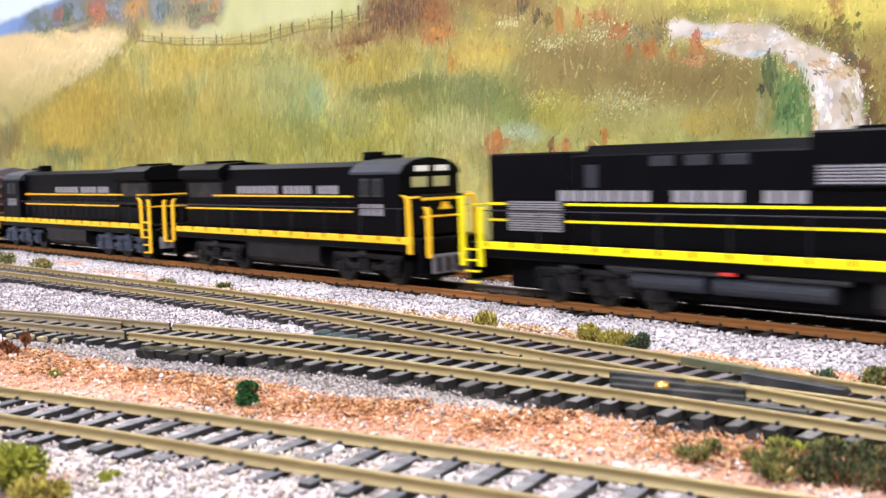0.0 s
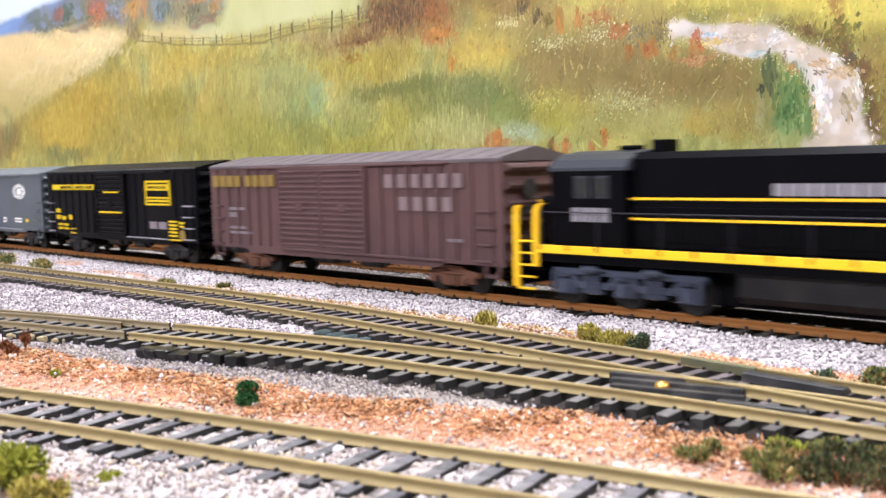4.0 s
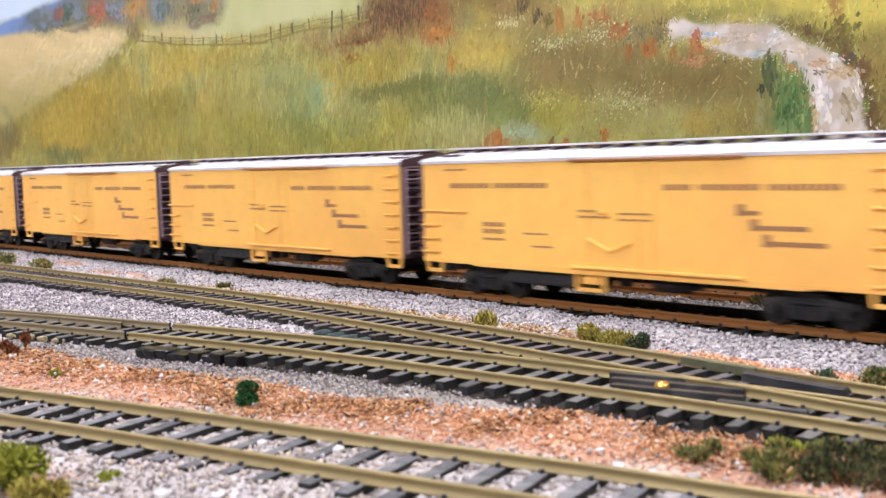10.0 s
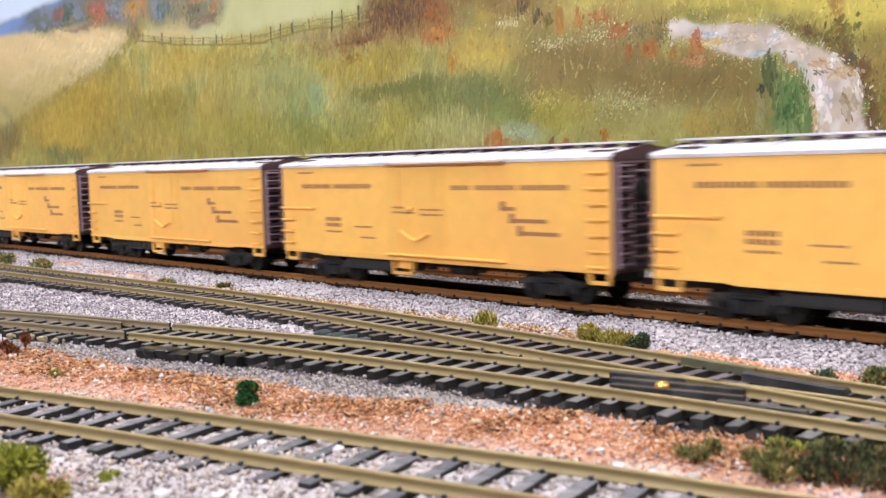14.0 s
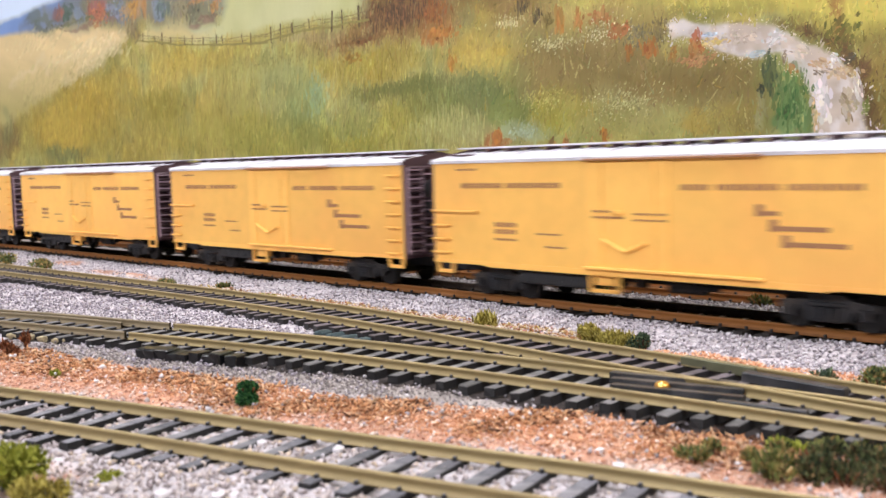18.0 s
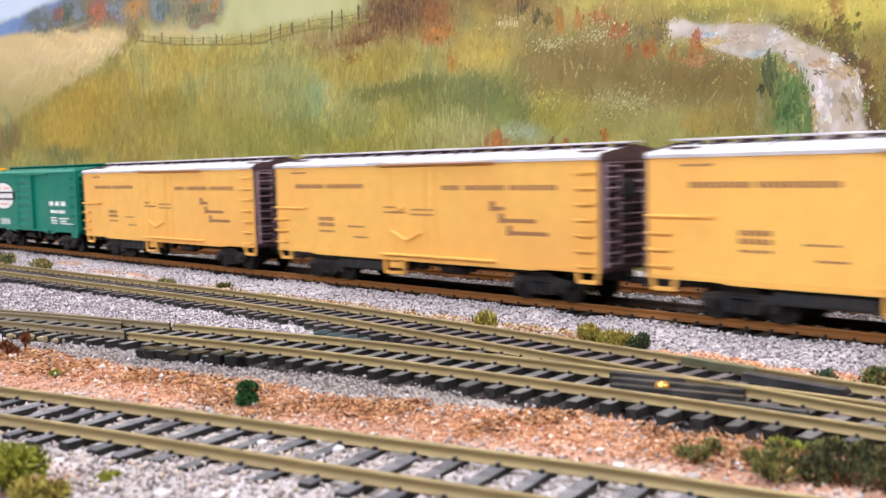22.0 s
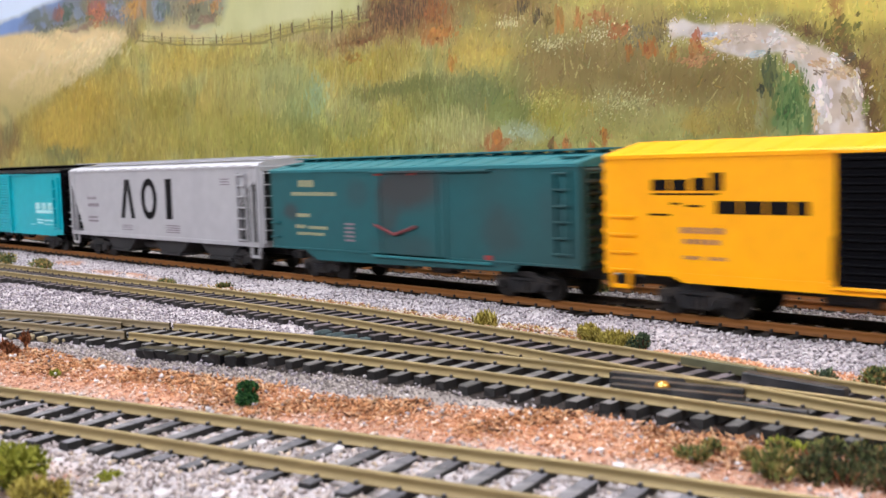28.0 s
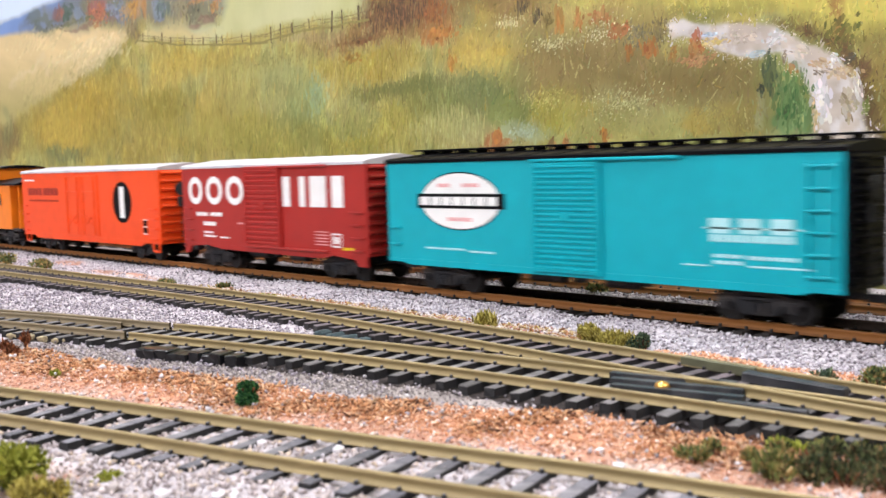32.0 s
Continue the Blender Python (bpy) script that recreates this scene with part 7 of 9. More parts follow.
def covered_hopper():
    e, L = car("covered_hopper", "light grey three-bay covered hopper with large black letter bars", "hopper car", -3651.0, -3845.0)
    h = L / 2
    bm = bmesh.new()
    prism(bm, [(-h + 4, 46.6), (-h + 4, 40), (-h + 17, 14), (h - 17, 14), (h - 4, 40), (h - 4, 46.6)], -16.9, 16.9, "y")
    part("slope_sheet", bm, M_UNDER, e, "dark hopper body behind the side sheets")
    bm = bmesh.new()
    for a, b in ((-18.0, -16.9), (16.9, 18.0)):
        prism(bm, [(-h + 1, 47), (-h + 1, 41.5), (-h + 3.5, 38.0), (-h + 15.5, 15), (-h + 15.5, 13), (h - 15.5, 13), (h - 15.5, 15), (h - 15.5, 28), (h - 11, 36), (h - 1, 41.5), (h - 1, 47)], a, b, "y")
    part("body", bm, P_HOPPER, e, "light grey side sheet")
    bm = bmesh.new()
    for s in (-1, 1):
        a, b = sorted((s * 18.3, s * 16.6))
        box(bm, -h, h, a, b, 11.6, 13.6, 0.15)
        box(bm, -h, h, a, b, 46.2, 47.4, 0.15)
        for u in (-h + 1.2, -h + 6.5, h - 1.2, h - 6.5):
            box(bm, u - 0.7, u + 0.7, a, b, 12, 47, 0.12)
    part("side_frame", bm, P_HOPPER, e)
    bm = bmesh.new()
    out = [(-18.2, 47.2), (-17, 48.4), (-10, 50.0), (0, 50.6), (10, 50.0), (17, 48.4), (18.2, 47.2)]
    prism(bm, out, -h + 0.5, h - 0.5, "x")
    part("roof", bm, P_HOPROOF, e)
    for i in range(16):
        u = -h + 8 + (L - 16) * i / 15
        bm = bmesh.new() if i == 0 else None
        if bm:
            box(bm, -3, 3, -18.6, -17.4, 46.9, 48.0, 0.2)
            clip = mesh_of("roof_batten", bm, P_HOPROOF)
        link_part("roof_batten", clip, e, at=(u, 0, 0))
    bm = bmesh.new()
    box(bm, -h + 6, h - 6, -4, 4, 50.5, 51.6, 0.3)
    part("hatch_cover", bm, P_HOPROOF, e)
    roofw = bmesh.new()
    for y in (-12, 12):
        box(roofw, -h, h, y - 2, y + 2, 51.0, 51.5)
    part("roofwalk", roofw, P_HOPPER, e)
    for s in (-1, 1):
        bm = bmesh.new()
        box(bm, s * h - 0.8, s * h + 0.8, -17.5, 17.5, 11.5, 14, 0.2)
        box(bm, s * h - 0.6, s * h + 0.6, -17.5, 17.5, 44.8, 47, 0.2)
        for y in (-17, -7, 7, 17):
            box(bm, s * h - 0.6, s * h + 0.6, y - 0.7, y + 0.7, 12, 46, 0.15)
        part("end_frame", bm, P_HOPPER, e)
        end_ladder(e, s * h, s, P_HOPPER, 14, 44, 7)
    ladder(e, P_HOPPER, h - 15.5, h - 8.8, 14.5, 43.5, 7, y=-18.2)
    ladder(e, P_HOPPER, -h + 1.4, -h + 6.6, 16, 24, 3, y=-18.2, stiles=False)
    stirrups(e, L, 11.8, P_HOPPER, 5.2, 8, True)
    for c in (-43, 11, 58):
        bm = bmesh.new()
        prism(bm, [(c - 20, 13), (c - 9, 4.6), (c + 9, 4.6), (c + 20, 13)], -14.5, 14.5, "y")
        box(bm, c - 10, c + 10, -15.5, 15.5, 4.0, 5.4, 0.3)
        part("hopper_bay", bm, M_UNDER, e)
    forms(e, P_BLACK, [[(-34.4, 22.0), (-30.2, 22.0), (-26.6, 36.8), (-26.6, 42.2), (-28.8, 42.2)], [(-18.6, 22.0), (-24.0, 42.2), (-26.2, 42.2), (-26.2, 36.8), (-22.8, 22.0)], slab_bar(14.4, 20.4, 22.3, 42.2)], -18.0, "large black letter bar")
    ring_form(e, P_BLACK, -3.0, 32.2, 8.2, 10.4, 3.6, "large black letter ring")
    bars(e, P_DULLW, "marking", word(-74, 31.5, 1.6, 3, 2.4, 1.4) + word(-74, 27.6, 1.8, 5, 2.2, 0.5) + word(-74, 21.2, 1.1, 5, 2.0, 0.4) + word(-74, 19.2, 1.1, 5, 2, 0.4) + [(14, 27, 15.6 + k, 16.1 + k) for k in (0, 1.1, 2.2, 3.3)] + [(-34, -22, 15.8 + k, 16.2 + k) for k in (0, 1.2, 2.2)] + [(66, 73, 39 + k, 39.5 + k) for k in (0, 1.2, 2.4)], -18.0, 0.08)
    fittings(e, L, 12.2, tr=25)
    return e


def turquoise_boxcar():
    e, L = car("boxcar", "turquoise boxcar with black roof and ends and a white oval emblem", "freight car", -3857.6, -4032.6)
    car_body(e, L, 10.6, 46.8, P_TEAL)
    side_sill(e, L, 10.4, 0.9, P_TEAL, inset=12)
    peaked_roof(e, L, 47.4, 49.8, P_COAL, 14)
    roofwalk(e, L, 50.8, P_COAL, P_COAL)
    for s in (-1, 1):
        end_wall(e, s * L / 2, s, P_COAL, 10.4, 46.8, 9, 1.6)
        end_ladder(e, s * L / 2, s, P_COAL, 14, 44, 8)
    brake_gear(e, L / 2 + 0.8)
    ribbed_door(e, -14.0, 11.4, 11.2, 45.0, P_TEAL, 20, label="turquoise ribbed sliding door")
    door_track(e, -16, 40, 46.2, P_TEAL)
    ladder(e, P_TEAL, 78.3, 85.6, 14.5, 43.0, 6)
    ladder(e, P_TEAL, -85.6, -80.5, 17, 23, 2, stiles=False)
    emblem_oval(e, -49.3, 32.9, 21.4, 9.7, 22.6)
    m = word(49.2, 24.9, 4.2, 3, 6.4, 2.8) + [(47.5, 76.5, 26.1, 26.6)] + word(49.5, 22.6, 2.0, 9, 2.3, 0.5) + word(50.5, 18.2, 1.0, 4, 1.9, 0.4) + word(61, 18.0, 1.0, 7, 1.7, 0.4) + word(50.5, 16.4, 1.0, 4, 1.9, 0.4) + [(61, 79.5, 15.9, 16.4), (40.5, 49, 15.6, 16.0)]
    m += word(-67, 15.7, 0.7, 10, 1.6, 0.4) + word(-45, 15.2, 0.7, 6, 1.6, 0.4)
    bars(e, paint_mat("pale_turquoise_marking", (168, 216, 220), 0.6), "marking", m, -18.0, 0.1, "pale lettering bars")
    fittings(e, L, 10.6, tr=26)
    return e


def red_boxcar():
    e, L = car("boxcar", "brick red short boxcar with galvanised roof and white letter bars", "freight car", -4046.0, -4184.0)
    car_body(e, L, 11.2, 47.0, P_OXIDE)
    bm = bmesh.new()
    for s in (-1, 1):
        a, b = sorted((s * 18.15, s * 17.3))
        prism(bm, [(-L / 2, 11.6), (-L / 2, 6.8), (-L / 2 + 3, 6.8), (-L / 2 + 6, 10.2), (-L / 2 + 20, 11.2), (-40, 10.2), (-36, 9.6), (40, 9.0), (48, 10.6), (L / 2 - 7, 9.4), (L / 2 - 5, 6.8), (L / 2, 6.8), (L / 2, 11.6)], a, b, "y")
    part("side_sill", bm, P_OXIDE, e)
    peaked_roof(e, L, 47.6, 50.6, P_SILVER, 12)
    for s in (-1, 1):
        end_wall(e, s * L / 2, s, P_OXIDE, 10.8, 47, 10, 1.7)
    brake_gear(e, L / 2 + 0.8)
    ribbed_door(e, -13.2, 12.2, 12.6, 46.0, P_OXIDE, 15, label="red ribbed sliding door")
    door_track(e, -14, 45, 46.6, P_OXIDE)
    door_track(e, -14, 45, 12.0, P_OXIDE)
    ladder(e, P_OXIDE, 61, 67.5, 13.0, 28.0, 4, stiles=False)
    ladder(e, P_OXIDE, -67, -61, 13.0, 28, 4, stiles=False)
    for u, ru in ((-57.6, 6.2), (-40.9, 7.0), (-23.4, 7.2)):
        ring_form(e, P_WHITE, u, 36.5, ru, 6.5, 2.9, "large white letter ring")
    forms(e, P_WHITE, [slab_bar(14.2, 19.6, 29.8, 42.4), slab_bar(26.2, 30.2, 29.8, 42.4), slab_bar(33.4, 44.4, 29.8, 42.4), slab_bar(48.0, 55.4, 29.8, 42.4)], -18.0, "large white letter bar")
    m = word(-57.5, 24.6, 1.8, 4, 2.1, 0.5) + word(-45, 24.6, 1.8, 4, 2.1, 0.5) + word(-51.5, 20.2, 1.8, 4, 2.3, 0.5) + word(-51, 16.6, 0.9, 4, 1.7, 0.4) + word(-51, 14.9, 0.9, 5, 1.7, 0.4) + word(-37, 14.6, 0.8, 4, 1.6, 0.4) + [(47.3, 53.5, 13.8, 14.4), (47.3, 53.5, 18.8, 19.4), (47.3, 47.9, 13.8, 19.4), (52.9, 53.5, 13.8, 19.4), (49, 51.8, 15.2, 18)]
    bars(e, P_WHITE, "marking", m, -18.0, 0.1)
    bars(e, P_PINK, "marking", [(36, 45, 14.4 + k, 14.8 + k) for k in (0, 1.3, 2.6, 3.9, 5.2)] + word(-22, 21.4, 0.8, 4, 1.5, 0.3), -18.0, 0.08)
    bars(e, P_YELLOW, "marking", [(54.4, 61.2, 12.9, 14.0)], -18.0, 0.1)
    fittings(e, L, 11.0, tr=22)
    return e


def orange_boxcar():
    e, L = car("boxcar", "orange-red boxcar with a black oval emblem and pale roof", "freight car", -4209.5, -4382.5)
    car_body(e, L, 9.6, 47.0, P_ORANGE, [-12, 10])
    side_sill(e, L, 9.4, 1.6, P_ORANGE, inset=20)
    peaked_roof(e, L, 47.6, 50.2, P_SILVER, 14)
    for s in (-1, 1):
        end_wall(e, s * L / 2, s, P_ORANGE, 9.4, 47, 9, 1.8)
    brake_gear(e, L / 2 + 0.8)
    bm = bmesh.new()
    box(bm, -23.5, -2.6, -18.7, -17.8, 11.2, 44.8, 0.15)
    part("door", bm, P_ORANGE, e, "plug door with a crossed crank")
    bm = bmesh.new()
    box(bm, -1.8, 19.0, -18.7, -17.8, 11.2, 44.8, 0.15)
    d = part("door", bm, P_ORANGE, e, "plug door with a crossed crank")
    bm = bmesh.new()
    for c in (-13, 8.5):
        for s in (-1, 1):
            rod(bm, (c - 4, -19.0, 20 + s * 2.2), (c + 4, -19.0, 20 - s * 2.2), 0.4, 6)
        for u in (c - 7, c + 7):
            rod(bm, (u, -19.0, 12), (u, -19.0, 44), 0.3, 6)
        rod(bm, (c - 7, -19.0, 36), (c + 7, -19.0, 36), 0.3, 6)
    part("door_bracing", bm, P_ORANGE, d)
    oval(e, P_BLACK, 47.2, 30.2, 10.6, 10.9, name="emblem", label="black oval emblem with a white upright bar")
    bars(e, P_WHITE, "emblem_bar", [(44.6, 49.8, 22.0, 38.4)], -18.1, 0.14)
    bars(e, paint_mat("dark_red_marking", (150, 40, 26), 0.6), "marking", word(-77.5, 33.6, 4.2, 4, 4.4, 0.8) + word(-55, 33.6, 4.2, 4, 4.6, 0.8) + word(-77, 29.8, 1.0, 16, 2.1, 0.6), -18.0, 0.1, "dark red lettering bars")
    bars(e, P_WHITE, "marking", word(-83, 42.0, 1.0, 6, 2.0, 0.5) + [(69.4, 74.2, 14.0, 14.5), (69.4, 74.2, 17.6, 18.1), (69.4, 74.2, 21.2, 21.7)], -18.0, 0.1)
    bars(e, P_BLACK, "marking", [(69.8, 73.8, 14.7, 17.4), (69.8, 73.8, 18.3, 21.0)], -18.0, 0.1)
    ladder(e, P_ORANGE, 78, 85, 12, 27, 4, stiles=False)
    ladder(e, P_ORANGE, -85, -79, 12, 27, 4, stiles=False)
    stirrups(e, L, 9.6, P_ORANGE, 4.6, 8, True)
    fittings(e, L, 9.6, tr=26)
    return e


def caboose():
    e, L = car("caboose", "orange caboose with dark roof, end platform and railings", "caboose", -4392.0, -4512.0)
    h = L / 2
    car_body(e, L - 24, 11.4, 40, P_CABOOSE)
    bm = bmesh.new()
    out = [(-19, 39.6), (-18.6, 40.6), (-9, 43.6), (0, 44.4), (9, 43.6), (18.6, 40.6), (19, 39.6)]
    prism(bm, out, -h, h, "x")
    part("roof", bm, P_COAL, e, "black curved roof")
    bm = bmesh.new()
    box(bm, -16, 22, -16, 16, 43, 51, 0.4)
    cup = part("cupola", bm, P_CABOOSE, e)
    bm = bmesh.new()
    prism(bm, [(-17, 50.6), (-9, 52.2), (0, 52.8), (9, 52.2), (17, 50.6)], -18, 24, "x")
    part("cupola_roof", bm, P_COAL, cup)
    bm = bmesh.new()
    for u in (-13, -2, 9):
        box(bm, u, u + 8, -16.3, -15.5, 45, 49.4, 0.3)
    part("window", bm, P_GLASS, cup)
    for u in (-38, -20, 4, 26):
        bm = bmesh.new()
        box(bm, u, u + 8, -18.4, -17.6, 26, 35, 0.3)
        w = part("window", bm, P_CABOOSE, e)
        bm = bmesh.new()
        box(bm, u + 1, u + 7, -18.6, -18.2, 27, 34)
        part("pane", bm, P_GLASS, w)
    for s in (-1, 1):
        bm = bmesh.new()
        a, b = sorted((s * (h - 12), s * h))
        box(bm, a, b, -17.5, 17.5, 10.4, 12.2, 0.2)
        part("platform", bm, M_FRAME, e)
        bm = bmesh.new()
        for y in (-17, -8, 0, 8, 17):
            rod(bm, (s * (h - 1), y, 12), (s * (h - 1), y, 24), 0.45, 6)
        rod(bm, (s * (h - 1), -17, 24), (s * (h - 1), 17, 24), 0.5, 6)
        rod(bm, (s * (h - 1), -17, 18), (s * (h - 1), 17, 18), 0.4, 6)
        box(bm, s * (h - 1) - 0.5, s * (h - 1) + 0.5, -17, -9, 12, 23, 0.2)
        for y in (-16.5, 16.5):
            rod(bm, (s * (h - 1), y, 24), (s * (h - 1), y, 40), 0.5, 6)
        part("railing", bm, P_CABOOSE, e, "orange end railing")
        bm = bmesh.new()
        for z in (4.5, 8):
            box(bm, a + 2, b - 2, -18, -14, z, z + 0.8, 0.1)
        part("step", bm, M_FRAME, e)
    fittings(e, L, 11.2, tr=26)
    return e


# ---- locomotives ----
def handrail_post(parent, material, u, y, z0, z1, lean, wide=1.7):
    """A bent flat end railing that curves in at the top."""
    bm = bmesh.new()
    pts = [(0, z0), (0.2 * lean, z0 + (z1 - z0) * 0.5), (0.4 * lean, z1 - 2.5), (1.2 * lean, z1 - 0.8), (3.4 * lean, z1)]
    for (a, za), (b, zb) in zip(pts, pts[1:]):
        prism(bm, [(u + a - wide / 2, za), (u + a + wide / 2, za), (u + b + wide / 2, zb + 0.02), (u + b - wide / 2, zb + 0.02)], y - 0.35, y + 0.35, "y")
    return part("handrail", bm, material, parent)


def loco_base(e, rear, front, stripe, tank, truck_mat, sill_top=19.2, sill_bot=16.6, inset=1.0, stepped=(-1, 1)):
    """Frame, walkways with the bright sill, tank, trucks, pilots and steps."""
    bm = bmesh.new()
    box(bm, rear, front, -16.9, 16.9, 13.8, 18.8, 0.3)
    part("frame", bm, P_LOCO, e)
    bm = bmesh.new()
    for a, b in ((-17.6, -16.8), (16.8, 17.6)):
        box(bm, rear + inset, front - inset, a, b, sill_bot, sill_top, 0.12)
    part("sill_stripe", bm, stripe, e, "bright yellow sill stripe along the walkway")
    bm = bmesh.new()
    u = rear + 9
    while u < front - 8:
        box(bm, u - 0.35, u + 0.35, -17.9, -17.3, sill_top - 1.6, sill_top + 0.2)
        u += 11.5
    part("stanchion_foot", bm, P_LOCO, e)
    bm = bmesh.new()
    u = rear + 9
    while u < front - 8:
        rod(bm, (u, -17.3, sill_top), (u, -17.1, sill_top + 10.5), 0.2, 5)
        rod(bm, (u, 17.3, sill_top), (u, 17.1, sill_top + 10.5), 0.2, 5)
        u += 23
    for y in (-17.1, 17.1):
        rod(bm, (rear + 4, y, sill_top + 10.5), (front - 4, y, sill_top + 10.5), 0.22, 5)
    part("side_handrail", bm, P_WIRE, e)
    bm = bmesh.new()
    (t0, t1) = tank
    prism(bm, [(-14.5, 14), (-14.8, 7.2), (-12, 5.0), (12, 5.0), (14.8, 7.2), (14.5, 14)], t0, t1, "x")
    box(bm, t0 - 0.5, t1 + 0.5, -14.9, 14.9, 12.8, 14.2, 0.2)
    part("fuel_tank", bm, M_TRUCKL, e, "black fuel tank")
    for s, u in ((-1, rear), (1, front)):
        bm = bmesh.new()
        a, b = sorted((u - s * 1.2, u + s * 0.8))
        box(bm, a, b, -16.8, 16.8, 5.6, 18.8, 0.3)
        part("pilot", bm, P_LOCO, e)
        for y in (-1, 1) if s in stepped else ():
            bm = bmesh.new()
            for k in range(4):
                z = 5.4 + k * 3.2
                a, b = sorted((u - s * 7.5, u - s * 1.6))
                c, d = sorted((y * 17.4, y * (14.6)))
                box(bm, a, b, c, d, z, z + 0.7, 0.1)
            part("step", bm, P_LOCO, e)
            bm = bmesh.new()
            for k in range(4):
                z = 5.4 + k * 3.2
                a, b = sorted((u - s * 7.5, u - s * 1.6))
                c, d = sorted((y * 17.6, y * 17.3))
                box(bm, a, b, c, d, z + 0.2, z + 0.7)
            part("step_edge", bm, stripe, e, "yellow step edges")
        coupler(e, u + s * 0.5, s)


def loco_lettering(e, y, spans, z0, z1, material=None):
    m = []
    for u0, u1, k in spans:
        w = (u1 - u0) / k
        m += [(u0 + i * w, u0 + i * w + w * 0.8, z0, z1) for i in range(k)]
    bars(e, material or P_LETTER, "marking", m, y, 0.12, "grey lettering bars along the hood")


def stripes(e, y, rows, material):
    bars(e, material, "stripe", rows, y, 0.12, "thin yellow hood stripe")


def ge_unit(label, right, left, flip, truck_mat, lettering_side):
    """A road switcher with a cab at one end and flared radiators at the other."""
    e, L = car("locomotive", label, "locomotive", right, left)
    h = L / 2
    k = -1 if flip else 1

    def U(a, b):
        return sorted((k * a, k * b))
    half = 11.8
    loco_base(e, -h, h, P_STRIPE, (-28, 26), truck_mat, inset=6.6 if flip else 4.0, stepped=())
    cab0, cab1 = (h - 41, h - 12)
    # black filler block, added to keep the underside dark behind tank and trucks
    bm = bmesh.new()
    box(bm, -h + 6, h - 6, -7.5, 7.5, 3.0, 14.2, 0.4)
    part("centre_sill", bm, P_LOCO, e)
    # long hood
    bm = bmesh.new()
    a, b = U(-h + 42, cab0)
    box(bm, a, b, -half, half, 18.8, 46.4, 0.6)
    prism(bm, [(-half + 0.6, 46.2), (-half + 2.2, 47.8), (half - 2.2, 47.8), (half - 0.6, 46.2)], a, b, "x")
    hood = part("hood", bm, P_LOCO, e)
    u = -h + 46
    while u < cab0 - 6:
        a, b = U(u, u + 7)
        bm = bmesh.new()
        box(bm, a, b, -half - 0.3, -half + 0.1, 21, 31.5, 0.12)
        part("hood_door", bm, P_LOCO, hood)
        u += 8.4
    # radiator end with flared wings
    bm = bmesh.new()
    a, b = U(-h + 5, -h + 42)
    box(bm, a, b, -half, half, 18.8, 42, 0.5)
    prism(bm, [(-half, 40.5), (-half - 3.8, 42.2), (-half - 3.8, 46.2), (-half + 1, 48.6), (0, 49.4), (half - 1, 48.6), (half + 3.8, 46.2), (half + 3.8, 42.2), (half, 40.5)], a, b, "x")
    part("radiator", bm, P_LOCO, e, "flared radiator hood")
    bm = bmesh.new()
    a, b = U(-h + 9, -h + 38)
    box(bm, a, b, -half - 0.25, -half + 0.1, 33.0, 40.0, 0.12)
    for i in range(9):
        c, d = U(-h + 10 + i * 3.1, -h + 12.2 + i * 3.1)
        box(bm, c, d, -half - 0.4, -half, 33.6, 39.4, 0.1)
    part("radiator_grille", bm, M_FRAME, e)
    # cab
    bm = bmesh.new()
    a, b = U(cab0, cab1)
    box(bm, a, b, -15.6, 15.6, 18.8, 43.2, 0.5)
    cab = part("cab", bm, P_LOCO, e)
    bm = bmesh.new()
    a, b = U(cab0 - 0.8, cab1 + 0.2)
    arch = [(-15.7, 42.6), (-15.5, 43.6), (-13.2, 46.0), (-9.0, 47.8), (0, 48.8), (9.0, 47.8), (13.2, 46.0), (15.5, 43.6), (15.7, 42.6)]
    prism(bm, arch, a, b, "x")
    part("cab_roof", bm, P_LOCOG, cab, "dark grey cab roof")
    bm = bmesh.new()
    a, b = U(cab1 + 0.1, cab1 + 0.9)
    prism(bm, [(y * 0.99, z - 0.15) for y, z in arch], a, b, "x")
    part("cab_face", bm, P_LOCO, cab, "black arched cab face")
    for u0, u1 in ((cab0 + 5.5, cab0 + 11.5), (cab0 + 13, cab0 + 19)):
        bm = bmesh.new()
        a, b = U(u0, u1)
        box(bm, a, b, -15.9, -15.4, 34.0, 41.0, 0.15)
        w = part("window", bm, P_LOCOG, cab)
        bm = bmesh.new()
        box(bm, a + 0.7, b - 0.7, -16.0, -15.7, 34.8, 40.2)
        part("pane", bm, P_GLASS, w)
    bm = bmesh.new()
    a, b = U(cab1 - 0.2, cab1 + 0.3)
    for y in (-9.6, 1.6):
        box(bm, a, b, y, y + 8.0, 37.4, 41.4, 0.1)
    part("windshield", bm, P_VIEWGLASS, cab, "windshield panes toned like the backdrop seen through them")
    bm = bmesh.new()
    for y in (-8.6, 1.6):
        a, b = U(cab1 + 0.6, cab1 + 1.3)
        box(bm, a, b, y, y + 7.0, 43.4, 45.6, 0.1)
    part("number_board", bm, P_WHITE, cab, "white number board")
    # low nose
    bm = bmesh.new()
    a, b = U(cab1, h - 4.0)
    box(bm, a, b, -half, half, 18.8, 34.6, 1.2)
    nose = part("nose", bm, P_LOCO, e)
    bm = bmesh.new()
    a, b = U(h - 4.2, h - 3.7)
    box(bm, a, b, -half, half, 32.6, 33.6)
    box(bm, a, b, -half, half, 26.2, 26.9)
    for i in range(4):
        box(bm, a, b, -3 + i * 0.6, 3 - i * 0.6, 29 + i * 0.7, 29.7 + i * 0.7)
    part("stripe", bm, P_STRIPE, nose)
    bm = bmesh.new()
    a, b = U(h - 0.3, h + 1.6)
